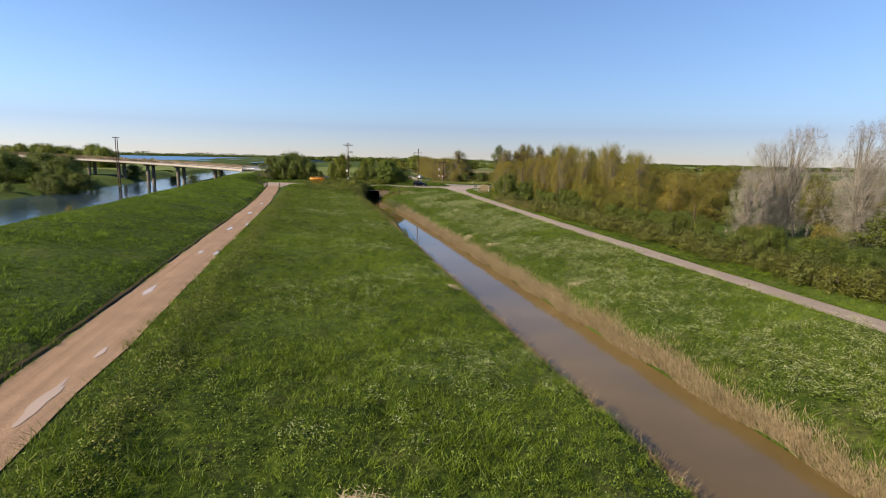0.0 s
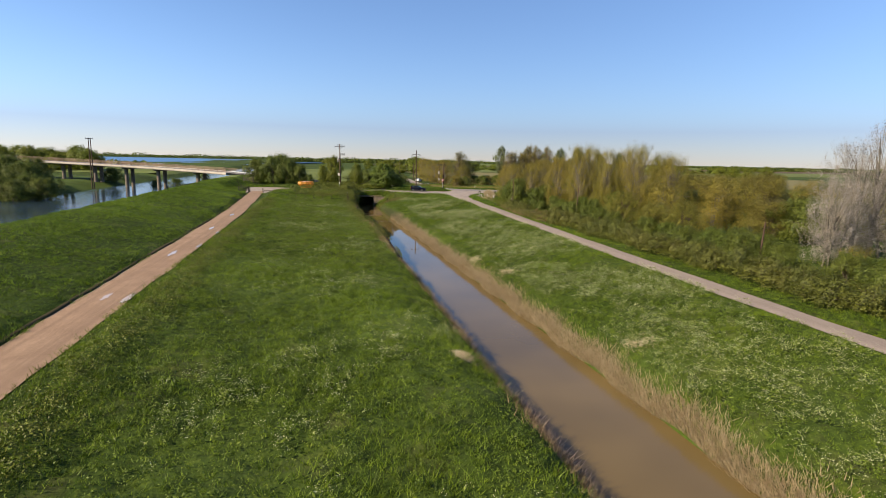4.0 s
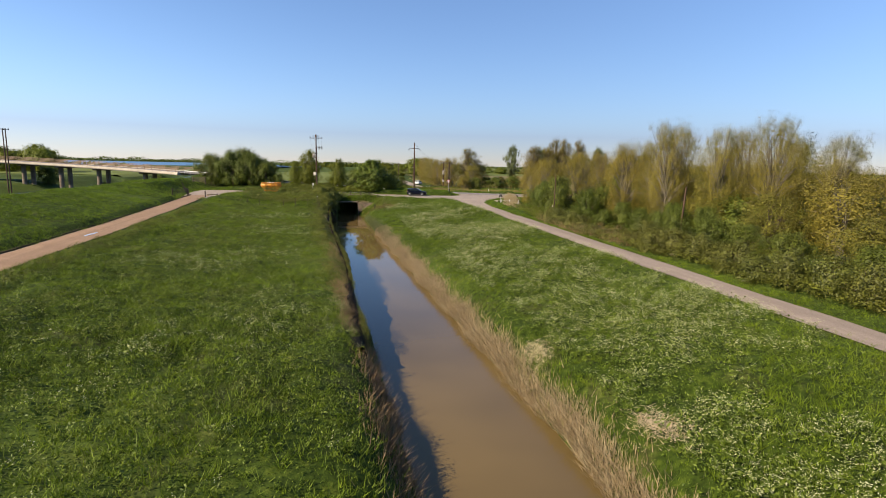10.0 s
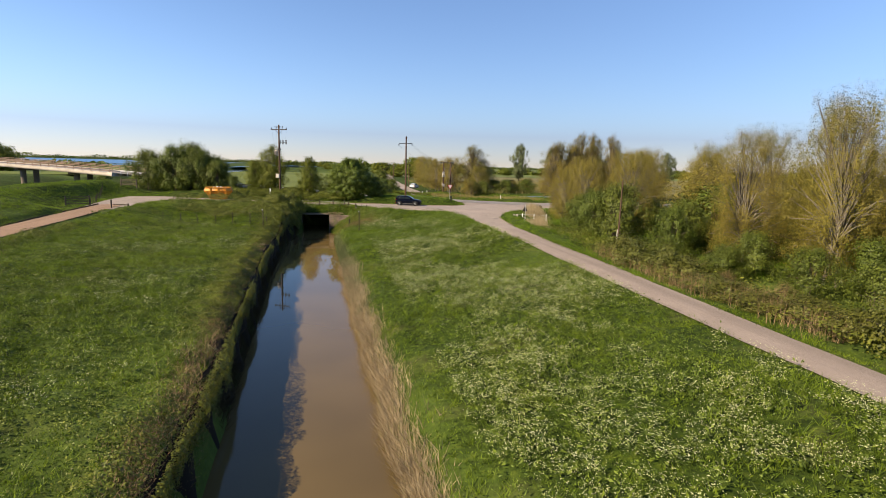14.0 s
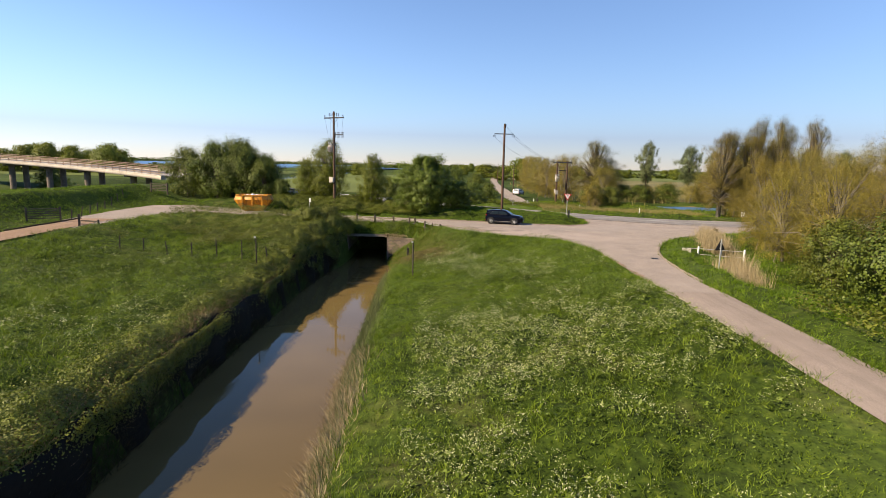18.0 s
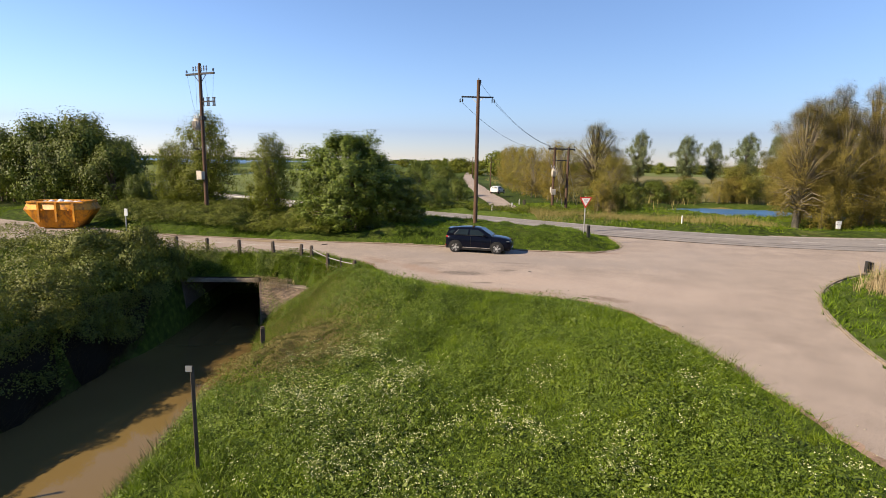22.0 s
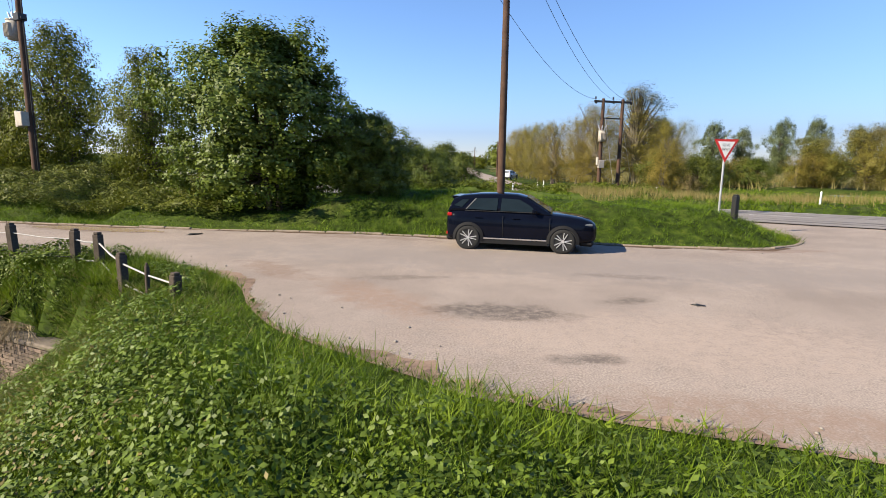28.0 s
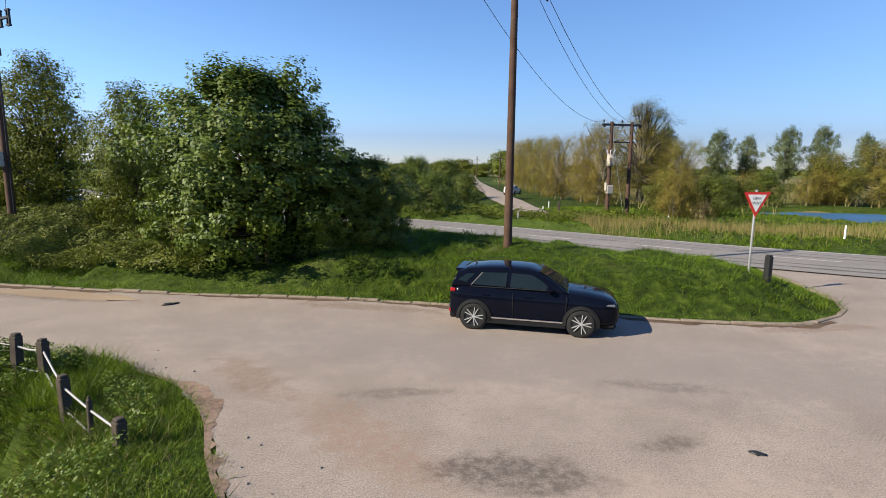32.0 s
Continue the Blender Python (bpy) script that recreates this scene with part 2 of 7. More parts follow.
RAILGREY = plain("dull_rail", (0.30, 0.29, 0.28), 0.6, 0.0, 20, 0.2)
DARKMETAL = plain("dark_fittings", (0.024, 0.024, 0.0256), 0.5, 0.2, 20, 0.3)
BRICK = plain("old_brick", (0.15, 0.122, 0.102), 0.92, 0, 20, 0.35, 0.15, 0.3)
nt = BRICK.node_tree
info = nt.nodes.new("ShaderNodeObjectInfo")
soot = ramp(nt, info.outputs["Random"], (0.0, (0.55, 0.55, 0.56)), (0.5, (1.0, 0.96, 0.93)), (1.0, (1.35, 1.25, 1.2)))
old = nt.nodes["Principled BSDF"].inputs["Base Color"].links[0].from_socket
nt.links.new(blend(nt, 1.0, old, soot, "MULTIPLY"), nt.nodes["Principled BSDF"].inputs["Base Color"])
MORTAR = plain("mortar", (0.216, 0.196, 0.172), 0.95, 0, 30, 0.2, 0.1)
WHITE = plain("white_paint", (0.624, 0.624, 0.608), 0.5, 0, 20, 0.06)
RED = plain("red_paint", (0.44, 0.024, 0.02), 0.45, 0, 20, 0.1)
BLACK = plain("black_paint", (0.016, 0.016, 0.016), 0.5, 0, 20, 0.2)
BARK = plain("bark", (0.096, 0.076, 0.056), 0.95, 0, 14, 0.4, 0.1, 0.5)
PALEBARK = plain("pale_bark", (0.152, 0.132, 0.104), 0.95, 0, 14, 0.35, 0.1, 0.4)
L_BROAD = foliage("broad_leaf", (0.0272, 0.0432, 0.0048), (0.088, 0.126, 0.0112), (0.192, 0.232, 0.024), 0.3, 0.35)
L_HAW = foliage("hawthorn_leaf", (0.0336, 0.0448, 0.004), (0.104, 0.124, 0.0112), (0.216, 0.236, 0.024))
L_SHRUB = foliage("shrub_leaf", (0.016, 0.0256, 0.0032), (0.0624, 0.084, 0.0088), (0.16, 0.188, 0.024), 0.25)
L_HEDGE = foliage("hedge_leaf", (0.024, 0.0288, 0.0048), (0.0704, 0.0768, 0.0112), (0.152, 0.152, 0.024), 0.2)
L_ROW = foliage("greygreen_leaf", (0.036, 0.0464, 0.0176), (0.088, 0.108, 0.04), (0.168, 0.192, 0.08), 0.2)
L_WILLOW = foliage("willow_leaf", (0.068, 0.056, 0.008), (0.18, 0.146, 0.0224), (0.336, 0.268, 0.052), 0.35)
L_POPLAR = foliage("poplar_leaf", (0.064, 0.0528, 0.0112), (0.168, 0.138, 0.0288), (0.296, 0.24, 0.06), 0.3)
L_SCRUB = foliage("scrub_leaf", (0.048, 0.045, 0.008), (0.135, 0.122, 0.018), (0.26, 0.222, 0.038), 0.3)
L_SILVER = foliage("silver_leaf", (0.176, 0.152, 0.124), (0.272, 0.24, 0.204), (0.384, 0.344, 0.304), 0.25, 0.1)
L_CONIF = foliage("conifer_needle", (0.0064, 0.0144, 0.0064), (0.0112, 0.024, 0.0096), (0.024, 0.04, 0.016), 0.1)
L_BRAMBLE = foliage("bramble_leaf", (0.018, 0.025, 0.003), (0.077, 0.093, 0.010), (0.185, 0.20, 0.026), 0.2)
L_RUST = foliage("russet_leaf", (0.055, 0.042, 0.012), (0.13, 0.098, 0.03), (0.22, 0.17, 0.06), 0.2)
GRASS = foliage("meadow_blade", (0.016, 0.030, 0.0016), (0.078, 0.132, 0.0056), (0.20, 0.27, 0.019), 0.33, 0.2, 0.12)
DRYGRASS = foliage("dry_grass_blade", (0.112, 0.096, 0.024), (0.216, 0.188, 0.064), (0.336, 0.296, 0.128), 0.3, 0.15, 0.5)
REED = foliage("dry_reed", (0.19, 0.132, 0.07), (0.32, 0.245, 0.145), (0.46, 0.375, 0.245), 0.3, 0.15, 0.4)
BROWNREED = foliage("brown_dry_grass", (0.12, 0.076, 0.036), (0.224, 0.152, 0.08), (0.352, 0.256, 0.152), 0.25, 0.15, 0.4)
STRAW = foliage("bleached_straw", (0.32, 0.24, 0.136), (0.44, 0.352, 0.224), (0.576, 0.496, 0.36), 0.2, 0.15, 1.0)
PETAL = foliage("cow_parsley_flower", (0.33, 0.33, 0.13), (0.46, 0.46, 0.24), (0.60, 0.60, 0.42), 0.3, 0.1)
NETTLE = foliage("nettle_leaf", (0.020, 0.036, 0.003), (0.074, 0.113, 0.009), (0.165, 0.215, 0.02), 0.25, 0.3, 0.6)

FIELD_TAN = plain("reedy_fen", (0.136, 0.12, 0.052), 0.95, 0, 0.4, 0.35, 0.1, 0.8)
FIELD_GREEN = plain("spring_crop", (0.096, 0.116, 0.032), 0.95, 0, 0.25, 0.3, 0.1, 0.5)
FIELD_BROWN = plain("ploughed_soil", (0.088, 0.06, 0.04), 0.95, 0, 0.3, 0.3, 0.1, 0.5)
# muddy brown, lightened to carry the sky's pale reflection
PUDDLE = water("sky_pale_puddle", (0.36, 0.27, 0.20), 4.0, 0.02, 0.02)
EDGEDIRT = plain("reddish_dirt", (0.2, 0.14, 0.106), 0.95, 0, 14, 0.5, 0.1, 0.4)
DARKDIRT = plain("kerb_dirt", (0.085, 0.058, 0.04), 0.95, 0, 12, 0.5, 0.1, 0.4)
# near-black that puts the drain bank's deep shade into its colour
BANKSHADE = plain("bank_shade_black", (0.010, 0.008, 0.005), 0.95, 0, 6, 0.4, 0.15, 0.6)
# dark earth of the turf edge; also puts shade into the bank's stems
EARTH_SHADE = plain("earth_and_bank_shade", (0.044, 0.0336, 0.016), 0.95, 0, 6, 0.4, 0.1, 0.6)
# ---- builders ----
rng = np.random.default_rng(7)


def npmesh(name, v, f):
    me = bpy.data.meshes.new(name)
    v, f = np.asarray(v, float), np.asarray(f, int)
    n, k = f.shape
    me.vertices.add(len(v))
    me.vertices.foreach_set("co", v.ravel())
    me.loops.add(n * k)
    me.loops.foreach_set("vertex_index", f.ravel())
    me.polygons.add(n)
    me.polygons.foreach_set("loop_start", np.arange(0, n * k, k))
    me.update(calc_edges=True)
    return me


def np_part(name, v, f, mat, parent=None, label="", smooth=False):
    me = npmesh(name, v, f)
    me.materials.append(mat)
    if smooth:
        me.polygons.foreach_set("use_smooth", np.ones(len(me.polygons), bool))
    ob = new(name, me)
    ob.parent = parent
    return tagged(ob, label) if label else ob


def part(name, bm, mat, parent=None, label="", smooth=False):
    me = bpy.data.meshes.new(name)
    bm.to_mesh(me)
    bm.free()
    me.materials.append(mat)
    if smooth:
        for p in me.polygons:
            p.use_smooth = True
    ob = new(name, me)
    ob.parent = parent
    return tagged(ob, label) if label else ob


def empty(name, x=0, y=0, z=0, rz=0, label="", category="", group="", kind=""):
    ob = new(name)
    ob.empty_display_size = 0.2
    ob.matrix_basis = pose(x, y, z, 0, 0, rz)
    return tagged(ob, label, category, group, kind)


def box(bm, x0, y0, z0, x1, y1, z1, bevel=0.0, m=None):
    got = bmesh.ops.create_cube(bm, size=1.0)["verts"]
    mat = Matrix.Translation(((x0 + x1) / 2, (y0 + y1) / 2, (z0 + z1) / 2)) @ Matrix.Diagonal((x1 - x0, y1 - y0, z1 - z0, 1))
    bmesh.ops.transform(bm, matrix=(m @ mat) if m else mat, verts=got)
    if bevel:
        es = list({e for v in got for e in v.link_edges})
        bmesh.ops.bevel(bm, geom=es, offset=bevel, segments=1, affect="EDGES")
    return bm


def cyl(bm, a, b, r0, r1=None, sides=10):
    a, b = Vector(a), Vector(b)
    d = b - a
    m = Matrix.Translation((a + b) / 2) @ d.to_track_quat("Z", "Y").to_matrix().to_4x4()
    bmesh.ops.create_cone(bm, cap_ends=True, segments=sides, radius1=r0, radius2=r0 if r1 is None else r1, depth=d.length, matrix=m)
    return bm


def boxes(*args, bevel=0.0):
    bm = bmesh.new()
    for a in args:
        box(bm, *a, bevel=bevel)
    return bm


def tubes(lines, sides=5):
    """Tapered tubes along polylines of (points, radii), joined into one set of vertices and quads."""
    vs, fs, n = [], [], 0
    ang = np.arange(sides) * 2 * np.pi / sides
    for pts, rad in lines:
        pts = np.asarray(pts, float)
        d = np.gradient(pts, axis=0)
        d /= np.linalg.norm(d, axis=1)[:, None] + 1e-9
        ref = np.where(np.abs(d[:, 2:3]) > 0.9, [[1.0, 0, 0]], [[0, 0, 1.0]])
        u = np.cross(d, ref)
        u /= np.linalg.norm(u, axis=1)[:, None] + 1e-9
        w = np.cross(d, u)
        ring = pts[:, None] + np.asarray(rad)[:, None, None] * (np.cos(ang)[None, :, None] * u[:, None] + np.sin(ang)[None, :, None] * w[:, None])
        vs.append(ring.reshape(-1, 3))
        k = len(pts)
        i, j = np.meshgrid(np.arange(k - 1), np.arange(sides), indexing="ij")
        a = n + i * sides + j
        b = n + i * sides + (j + 1) % sides
        fs.append(np.stack([a, b, b + sides, a + sides], -1).reshape(-1, 4))
        n += k * sides
    return np.concatenate(vs), np.concatenate(fs)


def cable(name, a, b, sag, mat, parent=None, r=0.012, label=""):
    s = np.linspace(0, 1, 14)
    p = np.outer(1 - s, a) + np.outer(s, b)
    p[:, 2] -= sag * 4 * s * (1 - s)
    v, f = tubes([(p, np.full(14, r))], 4)
    return np_part(name, v, f, mat, parent, label)


# ---- the lie of the land ----
def smooth(a, b, x):
    t = np.clip((x - a) / (b - a), 0, 1)
    return t * t * (3 - 2 * t)


def domes(x, y, cell, seed=0):
    """Rounded lumps with creases between them, 0 to 1, about a cell wide."""
    x, y = np.asarray(x, float) / cell, np.asarray(y, float) / cell
    ix, iy = np.floor(x), np.floor(y)
    best, tall = np.full(x.shape, 9.0), np.ones(x.shape)
    for dx in (-1, 0, 1):
        for dy in (-1, 0, 1):
            cx, cy = ix + dx, iy + dy
            a = np.sin(cx * 127.1 + cy * 311.7 + seed) * 43758.5453
            b = np.sin(cx * 269.5 + cy * 183.3 + seed) * 28001.8384
            a, b = a - np.floor(a), b - np.floor(b)
            d = (cx + a - x) ** 2 + (cy + b - y) ** 2
            near = d < best
            best, tall = np.where(near, d, best), np.where(near, 0.55 + 0.45 * np.abs(a + b - 1) * 1.6, tall)
    return np.sqrt(np.clip(1 - best * 1.25, 0, 1)) * tall


def water_left(y):
    return np.interp(y, [-200, 15, 42, 60, 78, 86, 100, 112, 124, 142, 150, 156], [15.5, 13.4, 12.95, 12.75, 12.6, 12.25, 11.75, 11.3, 10.9, 10.95, 11.7, 12.3])


def brink_off(y):
    return 0.85 - 0.4 * smooth(76, 94, y)


def water_right(y):
    return 19.65 - 0.0235 * (np.clip(y, -200, 160) - 20)


def along(line, x, y):
    """Distance from points to a polyline of (x, y, z), and its height at the nearest place."""
    best, hz = np.full(np.shape(x), 1e9), np.zeros(np.shape(x))
    for (ax, ay, az), (bx, by, bz) in zip(line, line[1:]):
        dx, dy = bx - ax, by - ay
        t = np.clip(((x - ax) * dx + (y - ay) * dy) / (dx * dx + dy * dy + 1e-9), 0, 1)
        d = np.hypot(x - ax - t * dx, y - ay - t * dy)
        near = d < best
        best, hz = np.where(near, d, best), np.where(near, az + t * (bz - az), hz)
    return best, hz


def outside(poly, x, y):
    """Signed distance to a polygon: negative inside."""
    ring = [(px, py, 0.0) for px, py in poly] + [(*poly[0], 0.0)]
    d, _ = along(ring, x, y)
    inside = np.zeros(np.shape(x), bool)
    for (ax, ay, _), (bx, by, _) in zip(ring, ring[1:]):
        hit = (ay > y) != (by > y)
        inside ^= hit & (x < (bx - ax) * (y - ay) / (by - ay + 1e-12) + ax)
    return np.where(inside, -d, d)


def curve(points, step=1.0):
    """A smooth line through points (Catmull-Rom), as tuples."""
    p = np.array([points[0], *points, points[-1]], float)
    out = []
    for a, b, c, d in zip(p, p[1:], p[2:], p[3:]):
        n = max(2, int(np.linalg.norm(c - b) / step))
        for t in np.arange(n) / n:
            out.append(tuple(0.5 * (2 * b + (c - a) * t + (2 * a - 5 * b + 4 * c - d) * t**2 + (3 * b - a - 3 * c + d) * t**3)))
    return out + [tuple(p[-1])]


TRACK = curve([(-9.6, -60, -0.35), (-10.0, 15, -0.35), (-10.4, 55, -0.3), (-11.0, 100, -0.25), (-12.0, 130, -0.1), (-12.9, 149, 0.0), (-13.2, 156, 0.0)], 4)
LANE_LINE = curve([(31.2, -60, -1.0), (32.7, 20, -0.8), (33.35, 60, -0.6), (33.95, 92, -0.3), (34.4, 115, -0.05), (35.0, 128, 0.0)], 4)
MAIN = curve([(-150, 247, 6.9), (-120, 240, 6.4), (-60, 221, 4.5), (-22, 199, 3.0), (0, 190, 1.3), (14, 186, 0.5), (27, 180.5, 0.12), (36, 174.2, 0.04), (44, 168.8, 0.02), (52, 165.4, 0.0), (62, 164, 0.0), (80, 165, 0.0), (110, 172, 0.0), (170, 195, -0.3)], 2)
FAR_TRACK = curve([(35.7, 189.8, 0.02), (36.2, 193, 0.0), (38.2, 230, -0.1), (42.5, 295, -0.2), (48, 350, -0.3), (62, 480, -0.5), (90, 760, -0.8)], 5)
LOT = [(-10.6, 149), (-10.2, 156), (-8.2, 162.2), (-2, 162.6), (4, 161.2), (8, 159.6), (12, 158.4), (17, 158.0), (19.6, 157.6), (21.6, 156.3), (22.6, 155.0), (23.2, 153.6), (24.0, 152.3), (25.0, 151.4), (26.2, 150.4), (27.6, 149.6), (29.4, 148.9), (31.4, 148.0), (32.9, 146.4), (33.5, 143.5), (33.7, 138), (33.45, 128), (33.28, 121),
       (35.98, 121), (36.6, 131), (37.2, 136), (38.2, 140.6), (39.9, 144.6), (42.2, 148.4), (45.4, 151.4), (49.0, 153.6), (54.0, 155.6), (58.5, 159.5), (62, 161.5), (62, 166), (52, 168), (44, 171), (40.5, 169.5), (39.6, 166.2), (39.3, 163.2), (38.4, 161.2), (37.0, 160.2), (35.8, 159.8), (33, 160.2), (27, 161.8), (23, 162.7), (18.4, 163.3), (12.5, 164.5), (6.2, 166.2), (-1, 169.8), (-6.4, 172.3), (-12, 175), (-17, 174), (-17, 165), (-16, 156), (-15, 149)]
XS = [-4000, -400, -130, -100, -74, -70, -44, -39, -30, -26, -23.5, -19, -14.2, -12.6, -11.4, -8, -6.5, -2, 4, 8, 10.5, 12, 12.9, 13.5, 16, 19.4, 20.1, 21.3, 24, 28, 30.5, 34.5, 36, 45, 80, 400, 4000]
ZS = [-2.2, -2.2, -2.0, -1.8, -2.0, -4.6, -4.6, -2.6, 1.0, 2.05, 2.1, 1.5, 0.4, 0.05, -0.4, -0.4, -0.55, -1.05, -1.5, -1.75, -2.1, -2.6, -3.3, -4.2, -4.7, -4.2, -3.1, -2.5, -2.0, -1.25, -0.85, -0.8, -0.85, -1.0, -1.2, -1.5, -2.5]


def height(x, y):
    x, y = np.asarray(x, float), np.asarray(y, float)
    shift = np.where(x < 16, (water_left(y) - 13.15) * smooth(4, 9, x), (water_right(y) - 19.65) * (1 - smooth(24, 30, x)))
    south = np.interp(x - shift, XS, ZS)
    # past the water's end the land lies level; the flood bank runs on to the bridge
    north = np.interp(x, [-4000, -400, -130, -74, -70, -42, -36, -27, -22, -16, 0, 30, 60, 200, 4000], [-0.8, -0.8, -0.6, -1.0, -4.6, -4.6, -2.6, 2.2, 2.4, 0.5, 0.35, -0.05, -0.3, -0.9, -2.5])
    far = np.interp(x, [-4000, -300, -75, -70, -50, -44, 0, 60, 4000], [-1.2, -0.9, -0.6, -4.4, -4.4, -1.4, -0.9, -0.6, -2.5])
    north = north + (far - north) * smooth(185, 215, y)
    w = np.where((x > -30) & (x < 60), smooth(150, 158, y), smooth(150, 170, y))
    h = south + (north - south) * w
    h = h + (0.6 - h) * smooth(-4, 2, x) * (1 - smooth(16, 22, x)) * smooth(166.5, 172, y) * (1 - smooth(182, 186, y))
    h = h + 0.10 * np.sin(0.31 * x + 0.17 * y) * np.sin(0.23 * y - 0.11 * x) * (1 - smooth(0, 6, -np.abs(y - 160) + 12))
    # the berm along the drain's steep bank
    rel = x - water_left(y) + brink_off(y)
    h = h + (0.2 + 1.1 * smooth(136, 147, y)) * smooth(2, 8, x) * (1 - smooth(-0.4, 0.2, rel)) * smooth(85, 105, y) * (1 - smooth(153, 157, y))
    level = -2.5 + 0.6 * smooth(72, 90, y) + 0.95 * smooth(137, 147, y)
    h = np.where((rel < 0.02) & (rel > -5) & (y > 70) & (y < 155), np.maximum(h, level), h)
    d, z = along(MAIN, x, y)
    on_bridge = smooth(-22, -26, x)
    k = (1 - smooth(3.6, 8.5, d)) * (1 - on_bridge)
    h = h + (z - 0.05 - h) * k
    d, z = along(FAR_TRACK, x, y)
    h = h + (z - 0.05 - h) * (1 - smooth(1.8, 4, d)) * (y > 184)
    d, z = along(TRACK, x, y)
    h = h + (z - 0.01 - h) * (1 - smooth(1.65, 2.4, d))
    d, z = along(LANE_LINE, x, y)
    h = h + (z - 0.05 - h) * (1 - smooth(1.4, 3.0, d))
    d = outside(LOT, x, y)
    h = h + (-0.02 - h) * (1 - smooth(0.3, 6.5, d)) * np.where((x < 17.2) & (x > 9.5), smooth(155.8, 157.2, y), 1.0)
    # the island of grass between car park and road
    d = outside([(27, 162), (36, 160), (38.5, 161.5), (39, 165), (30, 173), (24, 176), (22, 168), (20, 163)], x, y)
    h = h + 0.6 * smooth(0.1, -2.6, d)
    # the culvert's channel
    h = np.where((x > 12.3) & (x < 16.4) & (y > 150) & (y < 164), np.minimum(h, -4.4), h)
    # the slope below the brick wing wall
    w = -(x - 16.36) * 0.454 - (y - 156.4) * 0.891
    low = -2.95 + 0.78 * (x - 17.26) + 0.18 * (y - 155) + 0.5 * np.maximum(148.5 - y, 0)
    h = np.where((w > -0.42) & (y > 144) & (x > 15.6) & (x < 23), np.minimum(h, low), h)
    # the drain beside the lane, with reeds in it
    d = np.hypot((x - 40.9 - 0.16 * (y - 136)) / 1.3, (y - 136.0) / 6.5)
    h = h - 0.7 * (1 - smooth(0.5, 1.3, d))
    # the pond and the flooded washland
    d = np.hypot((x - 69) / 12, (y - 195) / 9.5)
    h = h - 1.6 * (1 - smooth(0.8, 1.1, d)) * (y > 180)
    return h


RX, RY = np.arange(-45, 105, 0.5), np.arange(-10, 215, 0.5)
RXX, RYY = np.meshgrid(RX, RY)
PAVED = np.minimum.reduce([along(TRACK, RXX, RYY)[0] - 1.55, along(LANE_LINE, RXX, RYY)[0] - 1.12, outside(LOT, RXX, RYY), along(MAIN, RXX, RYY)[0] - 3.35, along(FAR_TRACK, RXX, RYY)[0] - 1.85])
# hummocks, but for the paved parts
HUMP = (0.40 * domes(RXX, RYY, 2.3) + 0.32 * domes(RXX, RYY, 1.2, 5)) * smooth(0.3, 2.0, PAVED) * (1 - 0.7 * smooth(-11, -13, RXX)) * np.where((RXX > 15) & (RXX < 22) & (RYY > 148) & (RYY < 158), 0.25, 1.0)
HUMP = np.where((RYY > 60) & (RXX > water_left(RYY) - brink_off(RYY) - 0.3) & (RXX < 15), 0.0, HUMP)
HUMP = HUMP * np.where(RYY < 158, 1 - smooth(water_left(RYY) - 1.6, water_left(RYY) - 0.5, RXX) * (1 - smooth(water_right(RYY) + 0.3, water_right(RYY) + 1.6, RXX)), 1.0)
LAND = height(RXX, RYY) + HUMP - 0.12 * smooth(0.3, 2.0, PAVED)


def lookup(table, x, y):
    """A value from a half-metre grid, between its points."""
    fx, fy = np.clip((np.asarray(x) - RX[0]) * 2, 0, len(RX) - 1.001), np.clip((np.asarray(y) - RY[0]) * 2, 0, len(RY) - 1.001)
    i, j = fx.astype(int), fy.astype(int)
    u, w = fx - i, fy - j
    return (table[j, i] * (1 - u) + table[j, i + 1] * u) * (1 - w) + (table[j + 1, i] * (1 - u) + table[j + 1, i + 1] * u) * w


def ground_at(x, y):
    if RX[0] < x < RX[-1] and RY[0] < y < RY[-1]:
        return float(lookup(LAND, np.array([x]), np.array([y]))[0])
    return float(height(np.array([x]), np.array([y]))[0])


def graded(lo, a, b, hi, step):
    mid = np.arange(a, b + step / 2, step)
    left, right, s = [], [], step
    p = a
    while p > lo:
        s *= 1.16
        p -= s
        left.append(max(p, lo))
    p, s = b, step
    while p < hi:
        s *= 1.16
        p += s
        right.append(min(p, hi))
    return np.concatenate([left[::-1], mid, right])


gx, gy = graded(-4000, -32, 58, 4000, 0.5), graded(-400, -4, 192, 4800, 0.5)
X, Y = np.meshgrid(gx, gy)
Z = height(X, Y)
near = (X > RX[0]) & (X < RX[-1]) & (Y > RY[0]) & (Y < RY[-1])
Z = np.where(near, lookup(LAND, X, Y), Z)
nx, ny = len(gx), len(gy)
i, j = np.meshgrid(np.arange(ny - 1), np.arange(nx - 1), indexing="ij")
a = i * nx + j
ground = np_part("ground", np.stack([X, Y, Z], -1).reshape(-1, 3), np.stack([a, a + 1, a + nx + 1, a + nx], -1).reshape(-1, 4), SOIL, smooth=True)
# the strip of turf over the culvert, for what grows on it
over = (RXX > 9.9) & (RXX < 17.9) & (RYY > 155.9) & (RYY < 158.6)
LAND = np.where(over, np.maximum(-1.02 + 0.98 * smooth(156.2, 157.5, RYY), np.where(RXX > 16.4, LAND, -9)), LAND)
tagged(ground, "rough green meadow, banks and flat farmland", "ground", kind="structure")


